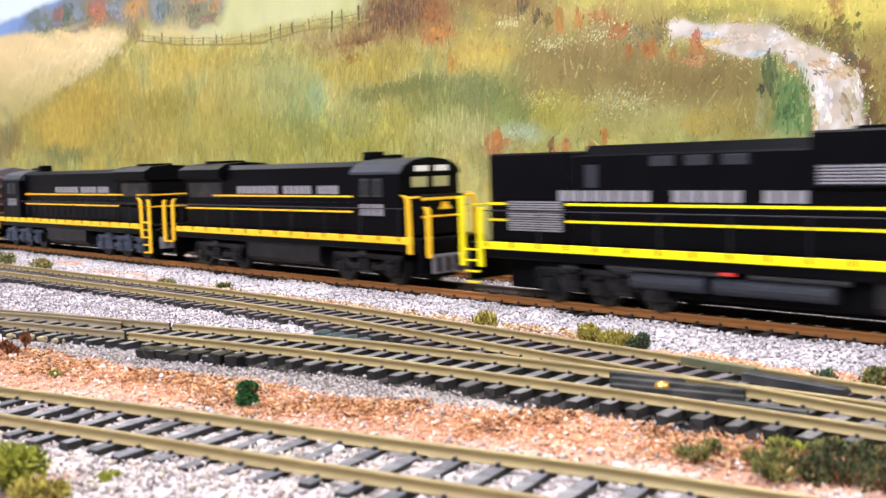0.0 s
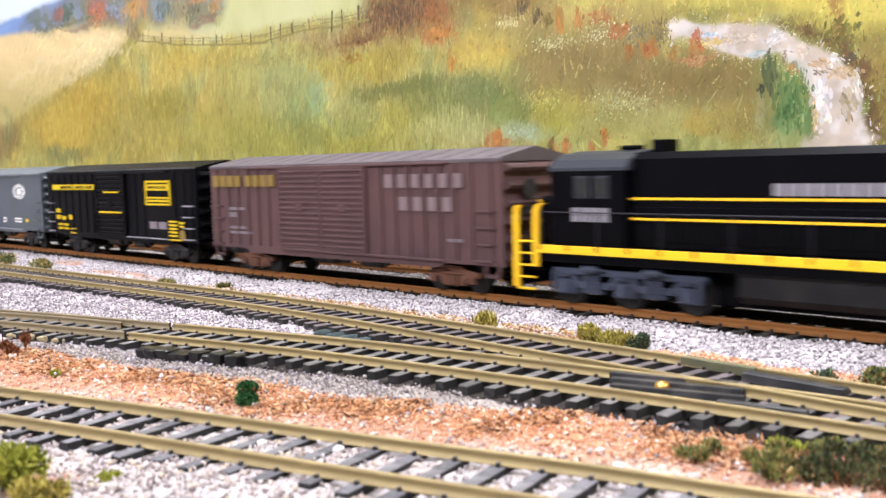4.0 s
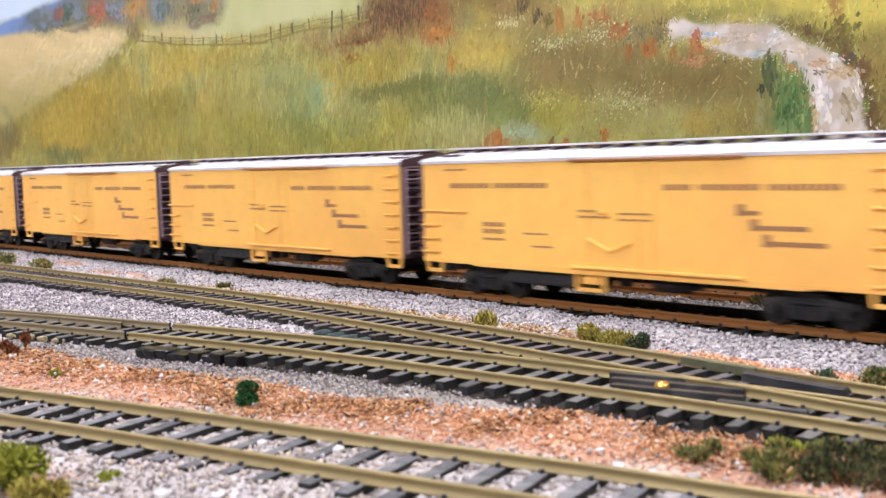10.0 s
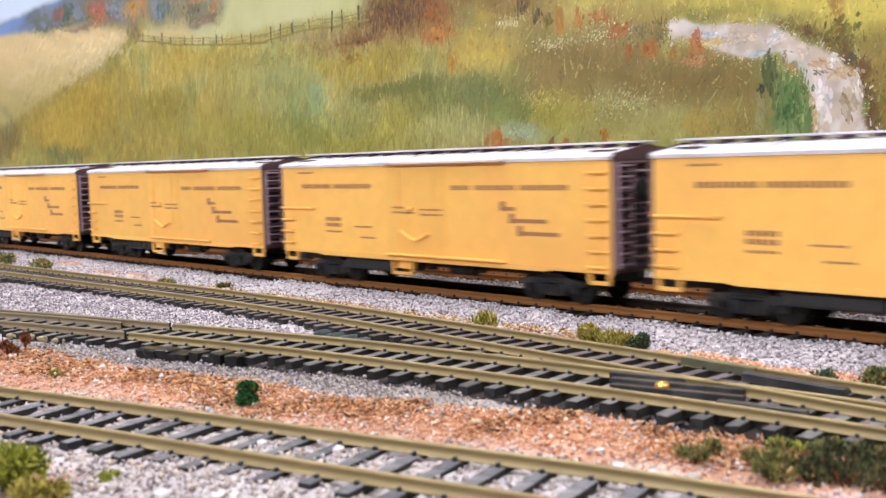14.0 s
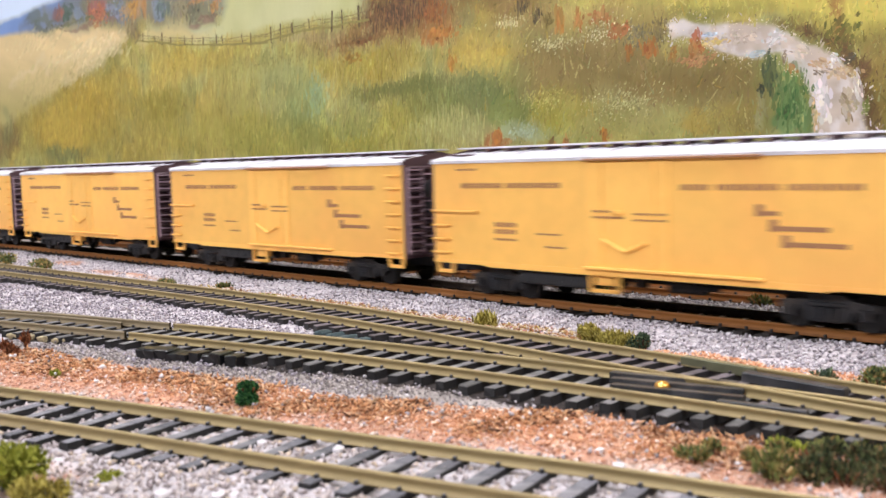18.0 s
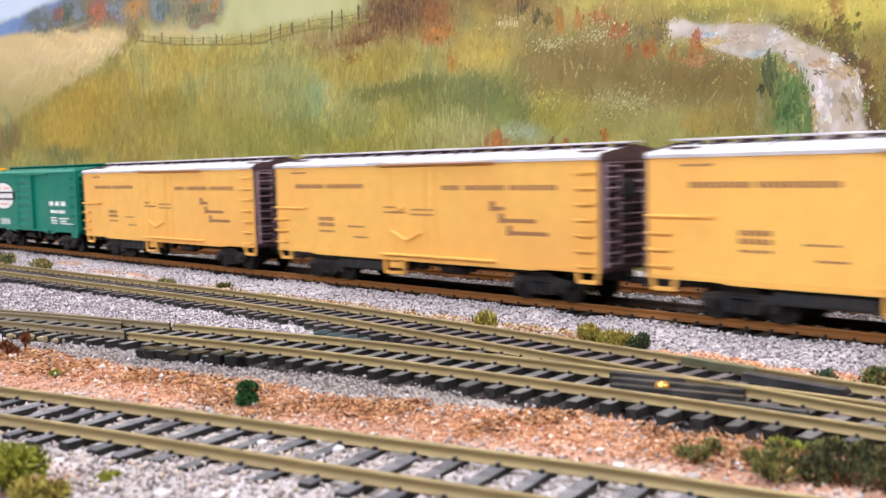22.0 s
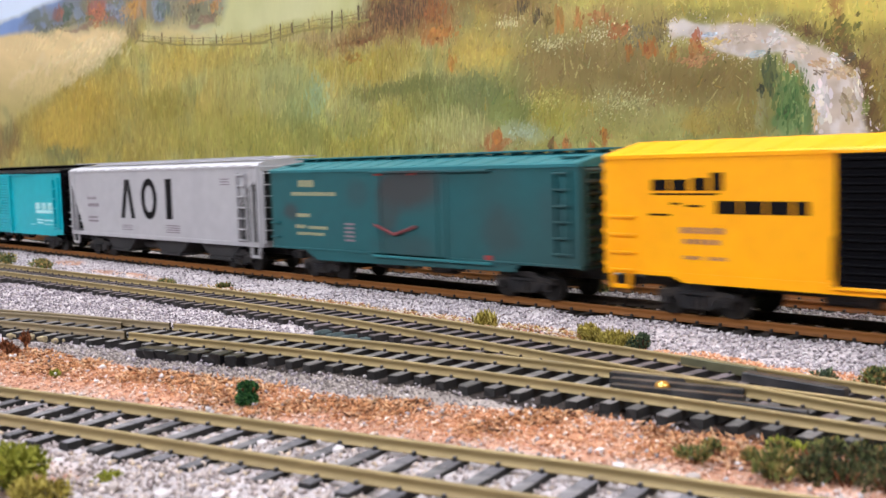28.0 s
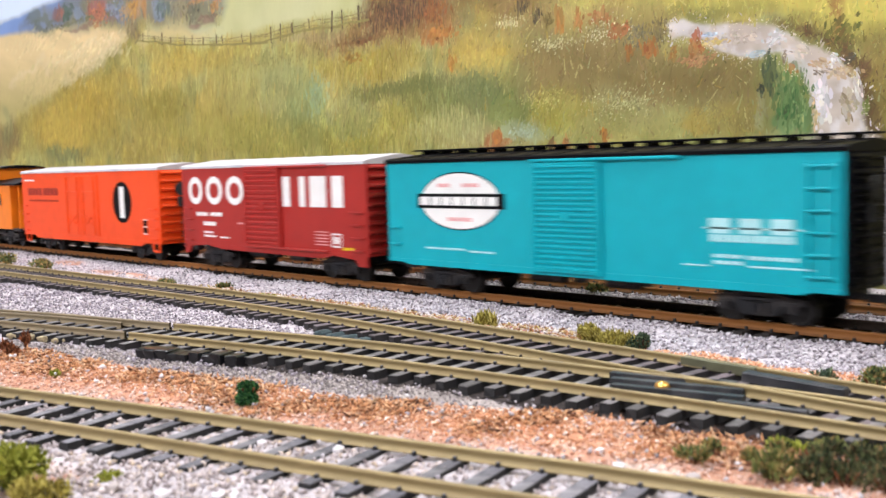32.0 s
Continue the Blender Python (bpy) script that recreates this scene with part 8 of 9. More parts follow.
    prism(bm, [(a, 13.2), (a, 6.0), (b, 5.6), (b, 12.4)], -12, 12, "y")
    plow = part("snow_plow", bm, P_LETTER, e, "white footplate with dark slashes")
    bm = bmesh.new()
    for i in range(5):
        y = -10 + i * 4.6
        box(bm, (h + 1.5) * k - 0.4, (h + 1.5) * k + 0.4, y, y + 1.8, 6.2, 11.6)
    part("slash", bm, P_COAL, plow)
    # roof clutter
    bm = bmesh.new()
    a, b = U(cab0 - 7, cab0 - 1.5)
    box(bm, a, b, -3.5, 3.5, 47.6, 51.6, 0.3)
    part("exhaust", bm, P_LOCO, e)
    bm = bmesh.new()
    a, b = U(cab0 + 6, cab0 + 11)
    for y in (-2, 0, 2):
        rod(bm, (k * (cab0 + 5), y, 49.5), (k * (cab0 + 11), y, 49.5), 0.7, 8)
    rod(bm, (k * (cab0 + 8), 0, 48.2), (k * (cab0 + 8), 0, 50), 0.6, 8)
    part("horn", bm, P_LOCO, cab)
    bm = bmesh.new()
    a, b = U(-h + 12, -h + 34)
    for c in (a + 5, b - 5):
        rod(bm, (c, 0, 49.0), (c, 0, 50.2), 6.5, 20)
    part("radiator_fan", bm, P_LOCO, e)
    # stripes and lettering
    s0, s1 = (-h + 31, cab0 + 0.5) if not flip else (-h + 36, cab0 + 6)
    a, b = U(s0, s1)
    stripes(e, -half - 0.35, [(a, b, 33.6, 34.3)], P_STRIPE)
    a, b = U(-h + 5, cab0 + 0.5)
    stripes(e, -half - 0.35, [(a, b, 27.5, 28.2)], P_STRIPE)
    if flip:
        stripes(e, -half - 0.35, [(h - 21, h - 5, 33.6, 34.3), (h - 42, h - 5, 27.5, 28.2)], P_STRIPE)
        bm = bmesh.new()
        box(bm, h - 5.1, h - 4.7, -half, half, 33.6, 34.3)
        box(bm, h - 5.1, h - 4.7, -half, half, 27.5, 28.2)
        part("stripe", bm, P_STRIPE, e)
        bm = bmesh.new()
        box(bm, h + 2.6, h + 3.4, -13.0, -3.0, 6.4, 12.4, 0.3)
        part("pilot_plate", bm, P_LETTER, e, "pale grey plate on the pilot")
    loco_lettering(e, -half, lettering_side, 34.9, 38.3)
    a, b = U(cab0 + 5, cab0 + 20)
    bars(e, P_LETTER, "number_panel", [(a + (b - a) * i / 4, a + (b - a) * (i + 0.78) / 4, 26.8, 31.2) for i in range(4)], -15.6, 0.12, "pale number bars on the cab side")
    for s in (-1, 1):
        if flip:
            truck(e, s * (h - 39), 46.0, 5.8, truck_mat, 3)
        else:
            truck(e, s * (h - 36), 31.0, 5.8, truck_mat)
        nose_end = s == k and not flip
        if nose_end:
            for y in (-17.2, 17.2):
                handrail_post(e, P_STRIPE, s * (h - 5.3), y, 13.0, 34.8, -s, 2.1)
                handrail_post(e, P_STRIPE, s * (h + 5.2), y, 12.2, 30.6, -s * 0.4, 2.1)
        else:
            inner, outer = (h - 7.0, h + 1.4) if flip else (h - 0.6, h + 8.0)
            for y in (-17.2, 17.2):
                handrail_post(e, P_STRIPE, s * inner, y, 12.0, 32.6, -s, 2.2)
                handrail_post(e, P_STRIPE, s * outer, y, 5.0 if flip else 11.0, 31.8, -s * 0.4, 2.2)
            bm = bmesh.new()
            a, b = sorted((s * (inner - 1), s * (outer + 1.6)))
            box(bm, a, b, -15.5, 15.5, 10.5, 16.4, 0.4)
            for y in (-9, -5, 5, 9):
                rod(bm, (s * (outer + 1), y, 15), (s * (outer + 2.6), y, 9.5), 0.5, 6)
                rod(bm, (s * (outer + 2.6), y, 9.5), (s * (outer + 1.4), y, 7.5), 0.5, 6)
            part("end_platform", bm, P_LOCO, e, "black end platform with hanging hoses")
            bm = bmesh.new()
            for i in range(5 if flip else 1):
                c, d = sorted((s * (inner + 0.9), s * (outer - 0.6)))
                box(bm, c, d, -17.6, -16.2, (4.2 if flip else 11.0) + 3.9 * i, (4.8 if flip else 11.6) + 3.9 * i, 0.1)
            part("end_step", bm, P_STRIPE, e, "yellow edged end steps")
        bm = bmesh.new()
        rod(bm, (s * (h - 6.0), -17, 33.8), (s * (h - 6.0), 17, 33.8), 0.4 if nose_end else 0.22, 6)
        part("end_rail", bm, P_STRIPE if nose_end else P_WIRE, e)
    return e


def lead_unit():
    """The long unit ahead, with louvres, lemon stripes and air tanks under the sill."""
    e, L = car("locomotive", "long black diesel locomotive with lemon stripes and louvred hood", "locomotive", -14.0, -240.0)
    h = L / 2
    half = 11.8
    loco_base(e, -h - 7, h, P_LEMON, (20, 70), M_TRUCKL, 19.3, 16.8, inset=6.5, stepped=(1,))
    bm = bmesh.new()
    box(bm, -h - 2.2, -80, -half, half, 18.8, 48.8, 0.7)
    part("end_hood", bm, P_LOCO, e)
    bm = bmesh.new()
    box(bm, -80, 2, -half, half, 18.8, 47.6, 0.6)
    prism(bm, [(-half + 0.5, 47.4), (-half + 2.6, 50.4), (half - 2.6, 50.4), (half - 0.5, 47.4)], -74, 2, "x")
    hood = part("hood", bm, P_LOCO, e)
    bm = bmesh.new()
    box(bm, 2, 52, -half + 0.05, half - 0.05, 18.8, 38.0, 0.3)
    prism(bm, [(-half, 36.2), (-half - 1.6, 37.2), (-half - 1.6, 51.4), (-half - 0.8, 52.0), (half + 0.8, 52.0), (half + 1.6, 51.4), (half + 1.6, 37.2), (half, 36.2)], 2, 52, "x")
    part("radiator_hood", bm, P_LOCO, e)
    bm = bmesh.new()
    box(bm, 52, 74, -15.6, 15.6, 18.8, 44, 0.6)
    prism(bm, [(-16, 43.6), (-9.5, 48), (0, 49), (9.5, 48), (16, 43.6)], 51, 75, "x")
    cab = part("cab", bm, P_LOCO, e)
    bm = bmesh.new()
    for u in (56, 64):
        box(bm, u, u + 6, -15.9, -15.4, 34, 41, 0.1)
    part("window", bm, P_GLASS, cab)
    bm = bmesh.new()
    box(bm, 74, h - 6, -half, half, 18.8, 36, 0.8)
    part("nose", bm, P_LOCO, e)
    slat = bmesh.new()
    box(slat, -11.8, 11.8, -half - 0.7, -half + 0.1, -0.25, 0.25, 0.08)
    sl = mesh_of("louvre_slat", slat, P_LETTER)
    bm = bmesh.new()
    box(bm, -h + 6.5, -h + 31.5, -half - 0.35, -half + 0.1, 22.6, 33.0, 0.1)
    lv = part("louvre", bm, P_LOCO, e, "grey slatted louvre")
    for i in range(13):
        link_part("louvre_slat", sl, lv, at=(-h + 19, 0, 23.2 + i * 0.78))
    slat = bmesh.new()
    box(slat, -10, 10, -half - 2.2, -half - 1.5, -0.25, 0.25, 0.08)
    sl2 = mesh_of("louvre_slat", slat, P_LETTER)
    bm = bmesh.new()
    box(bm, 4, 25, -half - 1.9, -half - 1.4, 37.8, 43.2, 0.1)
    lv = part("louvre", bm, P_LOCOG, e)
    for i in range(6):
        link_part("louvre_slat", sl2, lv, at=(14.5, 0, 38.4 + i * 0.85))
    for u in (-48.5, -36.5, -24.5):
        bm = bmesh.new()
        box(bm, u, u + 8, -half - 0.4, -half + 0.1, 43.6, 46.6, 0.15)
        part("grille", bm, P_LOCOG, hood, "grey intake grille")
    bm = bmesh.new()
    box(bm, -73, -68, -half - 0.4, -half + 0.1, 37.2, 44.4, 0.15)
    part("window", bm, P_LOCOG, hood, "pale grey cover plate")
    # added dark filler: no bright ballast shows through below the frame
    bm = bmesh.new()
    box(bm, -64, 72, -11.5, 11.5, 4.6, 14.2, 0.4)
    box(bm, -h + 3, h - 3, -7.5, 7.5, 3.0, 14.0, 0.4)
    part("centre_sill", bm, P_LOCO, e)
    bm = bmesh.new()
    rod(bm, (-62, -15.2, 13.4), (-20, -15.2, 13.4), 1.1, 10)
    rod(bm, (-14, -15.2, 13.2), (14, -15.2, 13.2), 1.1, 10)
    part("air_pipe", bm, M_UNDER, e)
    for a, b in ((-53, -28), (-25, 10)):
        bm = bmesh.new()
        rod(bm, (a, -14.2, 9.6), (b, -14.2, 9.6), 2.5, 16)
        part("air_tank", bm, P_LOCOG, e, "grey cylindrical air tank")
    bars(e, P_RED, "marking", [(-22, -17.5, 13.1, 14.0)], -17.4, 0.2)
    stripes(e, -half - 0.1, [(-h - 2, -h + 6, 31.5, 32.3), (-81, h - 40, 31.5, 32.3), (-h - 2, -h + 6, 26.0, 26.8), (-81, h - 40, 26.0, 26.8)], P_LEMON)
    loco_lettering(e, -half, [(-84, -48, 8), (-41, -17.5, 5), (-12, 1.6, 3)], 33.0, 36.4)
    for i in range(3):
        bm = bmesh.new()
        rod(bm, (14 + i * 14, 0, 52), (14 + i * 14, 0, 53), 6, 20)
        part("roof_fan", bm, P_LOCO, e)
    for s in (-1, 1):
        end = h + 7 if s < 0 else h
        truck(e, s * (h - 46), 40.0, 5.8, M_TRUCKL, 3)
        for y in (-17.2, 17.2):
            handrail_post(e, P_LEMON, s * (end - 5.5), y, 10.5, 31.0, -s * 0.3, 2.4)
            handrail_post(e, P_LEMON, s * (end + 3.0), y, 10.5, 34.6, s * 0.3, 2.4)
        bm = bmesh.new()
        for i in range(4):
            a, b = sorted((s * (end - 4.4), s * (end + 1.8)))
            box(bm, a, b, -17.6, -16.0, 4.6 + 3.8 * i, 5.2 + 3.8 * i, 0.1)
        part("end_step", bm, P_LEMON, e, "lemon edged end steps")
        bm = bmesh.new()
        rod(bm, (s * (end - 1), -17, 31.5), (s * (end - 1), 17, 31.5), 0.35, 6)
        part("end_rail", bm, P_LEMON, e)
    return e


lead_unit()
ge_unit("black diesel locomotive with yellow sill and grey cab roof", -272.5, -453.5, False, M_TRUCKL, [(-39, -6, 8), (-2, 18.5, 5), (22.5, 37, 4)])
ge_unit("black diesel locomotive with flared radiators and blue-grey trucks", -478.5, -691.5, True, P_STEELG, [(-19, 13.5, 8), (16.5, 37, 5), (39, 52.5, 4)])
brown_boxcar()
black_boxcar()
grey_boxcar()
first = reefer(-1267.5)
for right in (-1451.2, -1637.0, -1823.3, -2010.4, -2198.0, -2386.0, -2575.0, -2764.0, -2953.0):
    s = (right - 85.7) / 1000
    TRAIN.append((copy_thing(first, pose(s, 0, 0)), s))
green_boxcar()
amber_boxcar()
weathered_car()
covered_hopper()
turquoise_boxcar()
red_boxcar()
orange_boxcar()
caboose()


# ---- plants: tufts of short blades and ragged clumps ----
def foliage(name, stops):
    return grains(name, stops, 0.9)


F_GREEN = foliage("bush_green", [(0, lin(18, 48, 26)), (0.4, lin(36, 82, 44)), (0.8, lin(58, 104, 56)), (1, lin(84, 120, 66))])
F_DARK = foliage("bush_dark", [(0, lin(36, 48, 38)), (0.5, lin(62, 80, 60)), (1, lin(98, 110, 76))])
F_OLIVE = foliage("tuft_olive", [(0, lin(98, 86, 38)), (0.4, lin(148, 134, 60)), (0.8, lin(182, 168, 84)), (1, lin(206, 190, 112))])
F_MIXED = foliage("weeds_mixed", [(0, lin(58, 66, 44)), (0.35, lin(92, 104, 62)), (0.7, lin(134, 134, 72)), (0.88, lin(164, 128, 76)), (1, lin(190, 152, 104))])
F_MOSS = foliage("moss_bright", [(0, lin(92, 96, 30)), (0.5, lin(134, 138, 46)), (1, lin(176, 174, 80))])
F_WEED = foliage("weeds_olive_brown", [(0, lin(50, 54, 32)), (0.35, lin(92, 100, 52)), (0.62, lin(132, 132, 70)), (0.82, lin(150, 114, 72)), (1, lin(182, 150, 104))])
F_DEEP = foliage("weeds_deep_olive", [(0, lin(32, 36, 24)), (0.4, lin(58, 66, 38)), (0.7, lin(88, 92, 54)), (0.88, lin(96, 72, 50)), (1, lin(128, 108, 72))])
F_RUST = foliage("clump_rust", [(0, lin(60, 34, 22)), (0.5, lin(120, 70, 44)), (1, lin(160, 100, 66))])


def bush(label, x, y, wx, wy, h, n, material, spiky=0.3, leaf=0.9, seed=0, name="bush", lumps=5):
    """A ragged plant: small bent leaves on several lumps, with gaps; millimetres."""
    rs = np.random.RandomState(seed)
    c = np.stack([rs.uniform(-0.6, 0.6, lumps) * wx / 2, rs.uniform(-0.6, 0.6, lumps) * wy / 2, rs.uniform(0.15, 0.6, lumps) * h], 1)
    c[0] = (0, 0, h * 0.45)
    k = rs.randint(0, lumps, n)
    d = rs.normal(size=(n, 3))
    d /= np.linalg.norm(d, axis=1)[:, None]
    rad = np.array([wx / 2, wy / 2, h * 0.5]) * rs.uniform(0.35, 0.62, (lumps, 1))[k] * (rs.rand(n, 1) ** 0.4)
    p = c[k] + d * rad
    p[:, 2] = np.abs(p[:, 2])
    up = d * (1 - spiky) + np.array([0, 0, 1.0]) * spiky * 2 + rs.normal(0, 0.35, (n, 3))
    up /= np.linalg.norm(up, axis=1)[:, None]
    sd = np.cross(up, rs.normal(size=(n, 3)))
    sd /= np.linalg.norm(sd, axis=1)[:, None]
    ln = leaf * rs.uniform(0.6, 1.5, (n, 1)) * (1 + spiky)
    wd = leaf * rs.uniform(0.3, 0.6, (n, 1)) * (1 - 0.5 * spiky)
    bend = np.cross(up, sd) * ln * rs.uniform(-0.3, 0.3, (n, 1))
    v = np.stack([p - sd * wd, p + sd * wd, p + up * ln * 0.6 + sd * wd * 0.8 + bend, p + up * ln * 0.6 - sd * wd * 0.8 + bend, p + up * ln + bend * 2.2], 1)
    base = np.array([x, y, float(ground_z(np.array([x * 1e-3]), np.array([y * 1e-3]))[0]) * 1e3 - 0.3])
    v = v * 1e-3
    i5 = 5 * np.arange(n)[:, None]
    f = np.concatenate([i5 + np.array([[0, 1, 2]]), i5 + np.array([[0, 2, 3]]), i5 + np.array([[3, 2, 4]])], 0)
    ob = tagged(new(name), label, name)
    ob.location = tuple(base * 1e-3)
    bm = bmesh.new()
    for j in range(6):
        a = j * 1.05
        rod(bm, (0, 0, -0.4), (math.cos(a) * wx * 0.22, math.sin(a) * wy * 0.22, h * 0.5), 0.22, 5)
    tagged(part("stem", bm, F_RUST, ob), kind="stuff")
    tagged(link_part("leaves", raw_mesh("leaves", v.reshape(-1, 3), f, material), ob), kind="stuff")
    return ob


bush("round dark green bush of foam foliage on orange earth", -187, -146.5, 11.5, 11.0, 7.2, 3200, F_GREEN, 0.05, 0.4, 1, lumps=2)
bush("dusky green bush at the foot of the pale ballast", -155, -45.5, 8.0, 6, 8.5, 1500, F_DARK, 0.05, 0.5, 2, lumps=2)
bush("dry olive grass tuft beside the siding rail", -164, -46, 14, 6, 8.0, 1000, F_OLIVE, 0.55, 0.8, 3, "grass_tuft")
bush("dry olive grass tuft beside a dark bush", -174.5, -45, 14, 6, 7.5, 900, F_OLIVE, 0.55, 0.8, 4, "grass_tuft")
bush("dark green bush on ballast near the backdrop end", -596, -47, 17, 10, 10, 700, F_MIXED, 0.2, 1.0, 5)
bush("sprawling olive green bush on ballast", -540, -47, 24, 12, 7.5, 800, F_MIXED, 0.3, 1.0, 6)
bush("spiky dry weed on pale ballast", -216, -43, 12, 5, 5.2, 360, F_OLIVE, 0.9, 1.2, 7, "weed")
bush("low dry weeds on pale ballast", -418, -41, 18, 9, 3.4, 420, F_MIXED, 0.5, 0.8, 8, "weed")
bush("low grey-green weeds on pale ballast", -371, -39, 14, 8, 3.2, 380, F_MIXED, 0.5, 0.8, 9, "weed")
bush("bright green moss patch on ballast", -332, -42, 14, 8, 1.6, 420, F_MOSS, 0.3, 0.7, 10, "moss")
bush("dark green bushes beside the turnout", -91, -52, 12, 10, 8.0, 1000, F_MIXED, 0.2, 0.7, 11)
bush("small dark bush at the ballast edge", -103, -50, 6, 5, 5.0, 350, F_DARK, 0.2, 0.6, 12)
bush("bright moss between the tie ends", -82, -104, 12, 6, 3.0, 420, F_MOSS, 0.3, 0.6, 13, "moss")
for i, (bx, by, bw, bh, fm) in enumerate(((-91, -121.5, 5, 3.4, F_MIXED), (-91, -115.5, 4, 3.2, F_MIXED), (-84, -115.5, 4, 3.2, F_MIXED), (-78, -119, 7, 5.4, F_WEED), (-76.5, -122.5, 6, 4.0, F_WEED), (-80.5, -111.5, 6, 5.0, F_WEED), (-73, -118, 8, 6, F_DEEP), (-74.5, -112, 8, 6, F_DEEP), (-76.5, -106, 6, 3.6, F_MIXED), (-67.5, -117, 8, 5.5, F_DEEP), (-67, -110.5, 8, 6, F_DEEP), (-70, -105, 7, 4.5, F_WEED), (-62, -116, 8, 6, F_DEEP), (-61, -109, 8, 5.5, F_DEEP), (-82, -106.5, 6, 2.4, F_MOSS))):
    bush("ragged olive and brown undergrowth between two tracks", bx, by, bw * 1.15, bw, bh * 1.0, 480, fm, 0.5, 0.62, 20 + i, "undergrowth")
bush("yellow-green mossy bush at the layout edge", -163, -206, 13, 12, 10, 1500, F_MOSS, 0.2, 0.8, 30)
bush("dry olive bush at the layout edge", -154, -206, 9, 8, 5.5, 700, F_OLIVE, 0.4, 0.8, 31)
bush("yellow moss tuft on pale stones", -157, -193, 6, 5, 1.8, 240, F_MOSS, 0.3, 0.6, 32, "moss")
bush("small dark weed between rusty tracks", -224, 24, 10, 7, 5, 300, F_MIXED, 0.4, 0.9, 33, "weed")
bush("small dark weed against the far rail", -160, 26, 8, 6, 5, 260, F_MIXED, 0.4, 0.9, 34, "weed")
bush("rust-brown dead clump on orange earth", -287, -160, 8, 6, 6, 420, F_RUST, 0.2, 0.8, 35, "clump")
bush("tiny yellow weed on orange earth", -251, -162, 4, 3, 2.0, 160, F_MOSS, 0.5, 0.6, 36, "weed")
bush("short brown stump of weed", -296, -152, 3, 3, 6, 160, F_RUST, 0.8, 0.8, 37, "weed")


# ---- turnout fittings ----
def block(name, label, pts, z0, z1, material, category):
    bm = bmesh.new()
    prism(bm, pts, z0, z1, "z")
    bmesh.ops.bevel(bm, geom=bm.edges[:], offset=0.25, segments=1, affect="EDGES")
    return tagged(new(name, mesh_of(name, bm, material)), label, category)


frog = tagged(new("turnout_frog"), "black plastic turnout frog between brass rails", "turnout frog")
for pts, zt in (([(-134, -86.5), (-108, -78.6), (-107.2, -80.6), (-133.4, -88.6)], -0.3), ([(-131, -90.2), (-104, -82.6), (-103.4, -84.6), (-130.4, -92.4)], -0.5), ([(-128, -94.0), (-101.5, -87.0), (-101, -89.0), (-127.6, -96.2)], -0.8)):
    bm = bmesh.new()
    prism(bm, pts, -2.6, zt, "z")
    part("wing_rail", bm, M_BLACKPL, frog)
bm = bmesh.new()
prism(bm, [(-134.5, -85.6), (-108, -77.6), (-100.5, -90), (-124, -98.2)], -3.4, -2.1, "z")
part("plate", bm, M_BLACKPL, frog)
block("guard_rail", "black plastic guard rail inside the siding rail", [(-111.5, -68.2), (-88, -70.6), (-88, -73.4), (-111.5, -71.4)], -2.4, -0.1, M_BLACKPL, "guard rail")
block("guard_rail", "black guard strip beside the near rail", [(-103, -93.8), (-86, -91.2), (-86, -92.8), (-103, -95.6)], -2.4, -0.4, M_BLACKPL, "guard rail")
block("rail_joiner", "dull green painted rail joiner on the siding", [(-131, -62.2), (-111, -64.0), (-111, -66.4), (-131, -64.8)], -2.4, -0.02, mat("joiner_green", (0.11, 0.105, 0.06), 0.6, 0.2, 0.2, 300, 0.2), "rail joiner")
bm = bmesh.new()
bmesh.ops.create_icosphere(bm, subdivisions=2, radius=1.7, matrix=Matrix.Translation((-118.2, -90.9, -0.8)) @ Matrix.Diagonal((1.0, 1.0, 0.72, 1)))
tagged(new("brass_pin", mesh_of("brass_pin", bm, M_BRASS, True)), "shiny brass pin head on the turnout", "pin")
sw = tagged(new("switch_machine"), "long lumpy black switch machine beside the siding rail", "switch machine")
rs_sw = random.Random(4)
for i in range(9):
    u = -256 + i * 3.9
    bm = bmesh.new()
    box(bm, -1.9, 1.7 + rs_sw.random() * 0.8, -2.2 - rs_sw.random() * 1.2, 2.4, -4.6, -2.3 + rs_sw.random() * 0.9 + (0.5 if i > 6 else 0), 0.3)
    for v in bm.verts:
        v.co += Vector((rs_sw.uniform(-0.3, 0.3), rs_sw.uniform(-0.3, 0.3), rs_sw.uniform(-0.3, 0.15)))
    seg = part("segment", bm, M_GLOSSB, sw)
    seg.location = (u / 1e3, (-133.4 + (u + 252) * 0.275) / 1e3, 0)
    seg.rotation_euler = (0, 0, 0.27 + rs_sw.uniform(-0.06, 0.06))
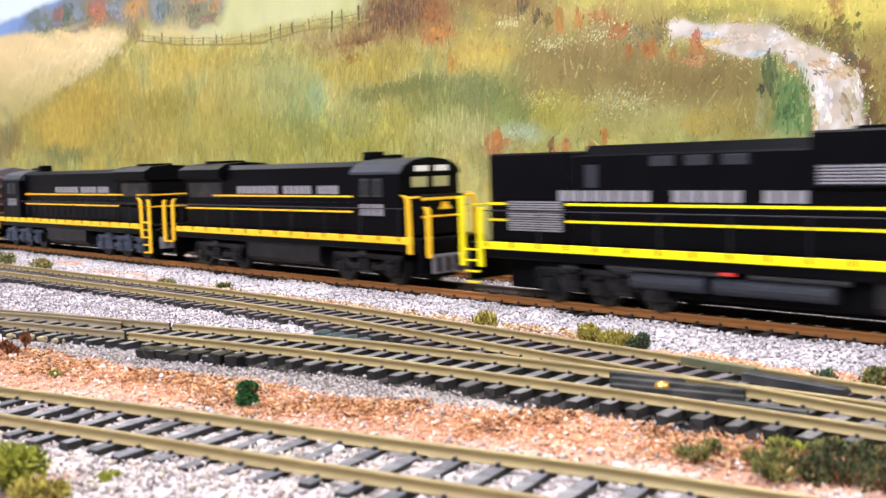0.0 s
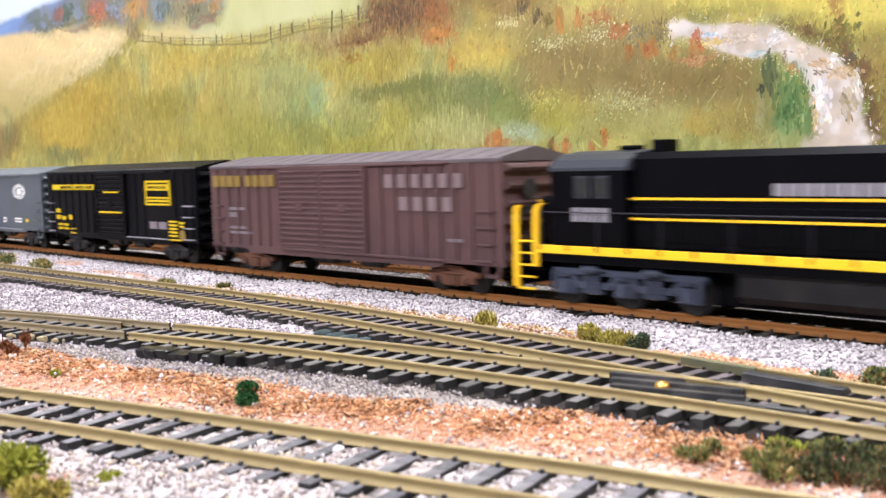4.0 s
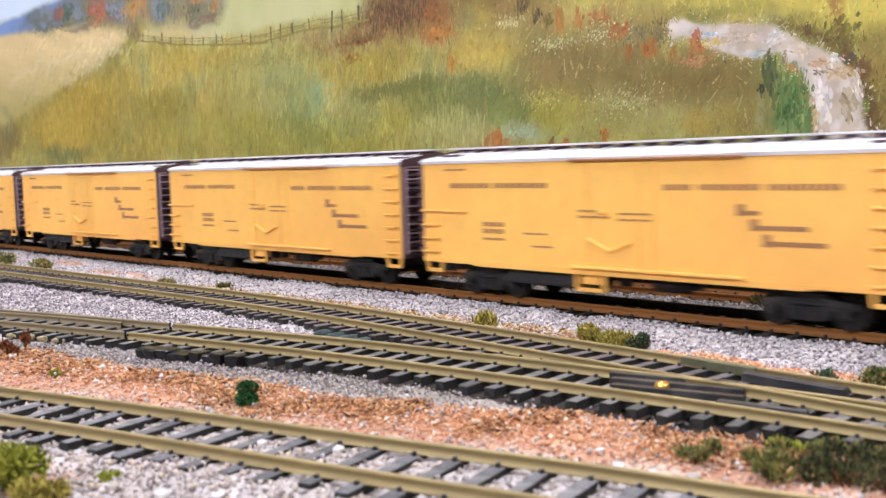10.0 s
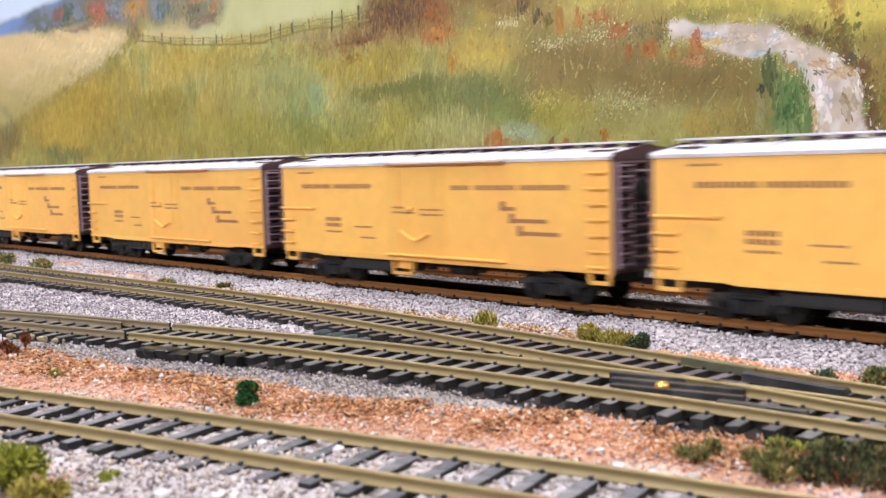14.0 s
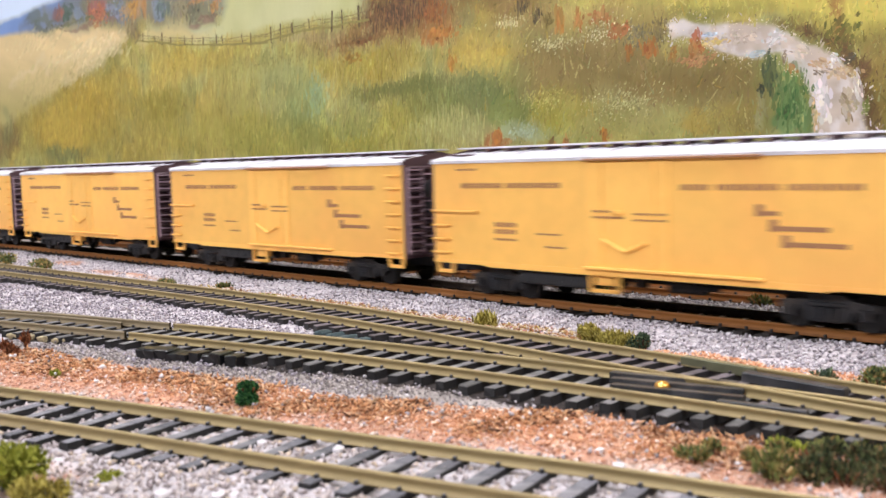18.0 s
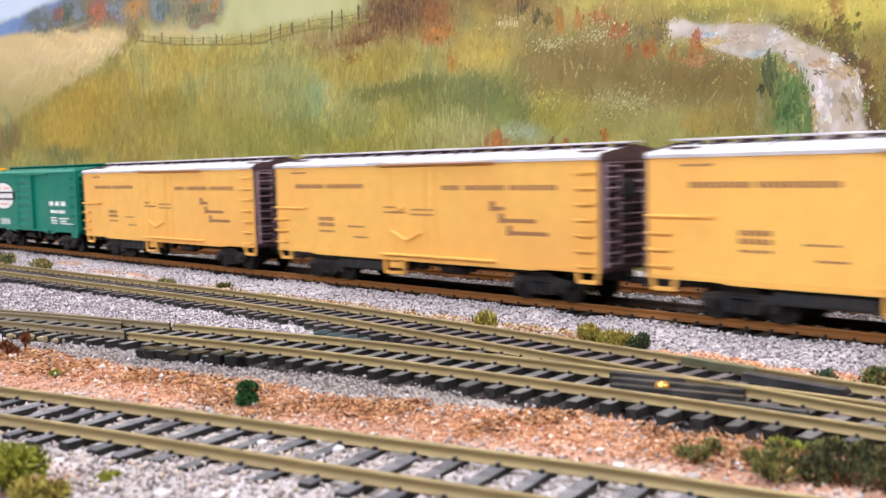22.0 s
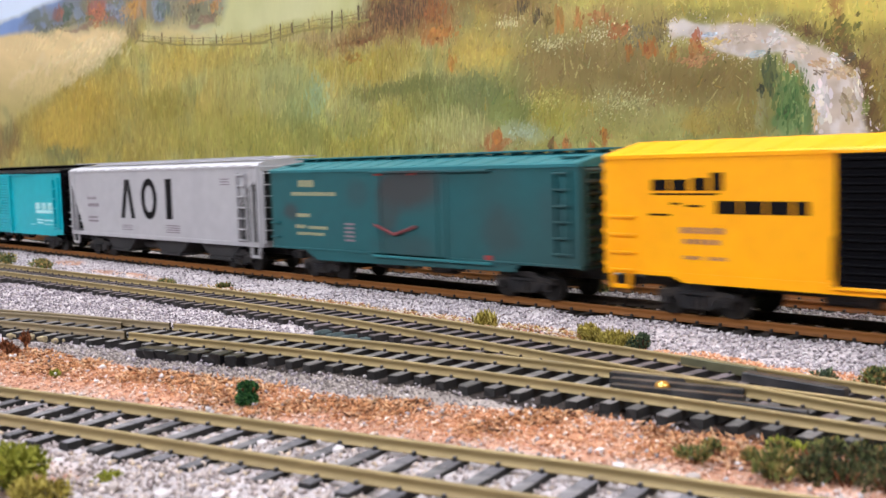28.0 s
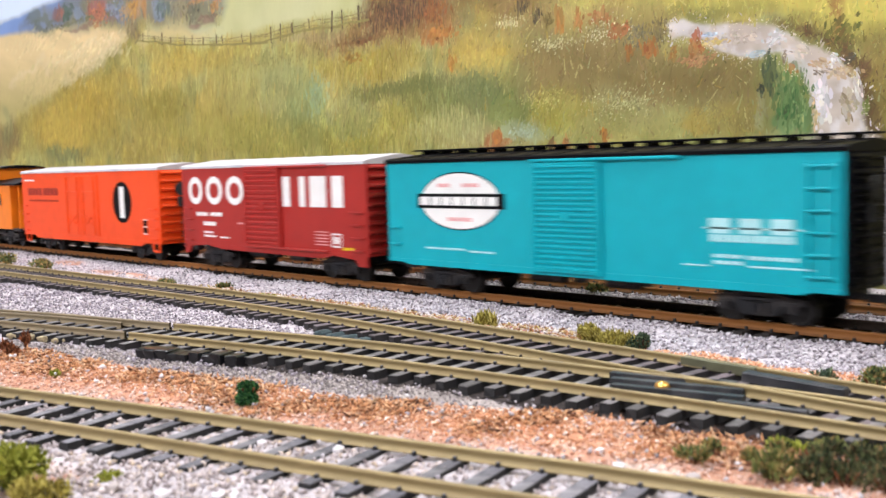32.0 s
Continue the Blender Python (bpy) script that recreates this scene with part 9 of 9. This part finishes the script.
# switch points: thin extra rails lying inside the turnout at the far left
t_pt = track("switch point rails inside the siding turnout")
PT = spline([(-0.44, -0.170), (-0.37, -0.1475), (-0.33, -0.1345), (-0.296, -0.1265)])
rail(t_pt, PT, 1, -0.0003, M_RAILD, name="point_rail")
rail(t_pt, PT, 0.62, -0.0006, M_RAILD, name="point_rail")
for u in (-0.318, -0.311, -0.304, -0.297):
    bm = bmesh.new()
    box(bm, -1.7, 1.7, -3.4, 4, -4.0, -2.3, 0.5)
    for v in bm.verts:
        v.co += Vector((math.sin(v.co.y * 9 + u * 900) * 0.5, math.cos(v.co.x * 7 + u * 700) * 0.4, math.sin(v.co.x * 5 + v.co.y * 3) * 0.25))
    r = tagged(new("tan_tie_end", mesh_of("tan_tie_end", bm, mat("tan_plaster", (0.34, 0.27, 0.16), 0.8, 0, 0.5, 700, 0.9, dirt=(0.06, 0.05, 0.045), dirt_amount=0.8, dirt_scale=220))), "tan plaster dabbed over a tie end", "plaster")
    r.location = (u, float(mid_y(np.array([u]))[0]) - 0.0125, 0)
    r.rotation_euler = (0, 0, 0.45)
# long dark ties under the meeting tracks
for i, (u, w) in enumerate(((-243, -84.0), (-236, -84.5), (-229.5, -85), (-222, -86))):
    bm = bmesh.new()
    box(bm, -1.5, 1.5, -2.6 - 0.5 * i, 2.4, -4.4, -2.6, 0.6)
    for v in bm.verts:
        v.co += Vector((math.sin(v.co.y * 3 + i) * 0.25, math.cos(v.co.x * 4 + i) * 0.4, math.sin(v.co.x * 5 + v.co.y + i) * 0.2))
    r = tagged(new("switch_tie", mesh_of("switch_tie", bm, mat("teal_grey_tie", (0.03, 0.05, 0.055), 0.7, 0, 0.3, 500, 0.3))), "dark teal-grey switch tie between meeting tracks", "tie")
    r.location = (u / 1e3, w / 1e3, 0)
    r.rotation_euler = (0, 0, 0.08)
# larger stones lying about
rs_st = random.Random(9)
for i, (u, w, d) in enumerate(((-157, -167, 2.2), (-153.5, -165, 1.6), (-139, -159, 2.0), (-136, -157.5, 1.5), (-171, -178, 2.2), (-106, -128, 1.6), (-118, -140, 1.4), (-196, -143, 1.5), (-246, -152, 1.8), (-205, -161, 1.3), (-262, -155, 1.6), (-232, -160, 1.4), (-148, -196, 2.4), (-140, -192, 2.2), (-134, -186, 2.0), (-86, -130, 2.2), (-92, -132, 2.4), (-98, -133, 1.8))):
    bm = bmesh.new()
    bmesh.ops.create_icosphere(bm, subdivisions=1, radius=d * 0.6)
    for v in bm.verts:
        v.co *= rs_st.uniform(0.7, 1.25)
        v.co.z *= 0.75
    st = tagged(new("stone", mesh_of("stone", bm, M_WHITE if i % 3 else M_GREYG)), "pale rough stone lying on the layout", "stone", "loose stones")
    st.location = (u / 1e3, w / 1e3, float(ground_z(np.array([u / 1e3]), np.array([w / 1e3]))[0]) + d * 0.3e-3)


def motions():
    """The train rolls by at one speed from the clip's start to its end."""
    for e, s in TRAIN:
        walk(e, [(0.0, pose(s, 0, 0)), (16.0, pose(s + SPEED * 16.0, 0, 0)), (32.0, pose(s + SPEED * 32.0, 0, 0))])


motions()
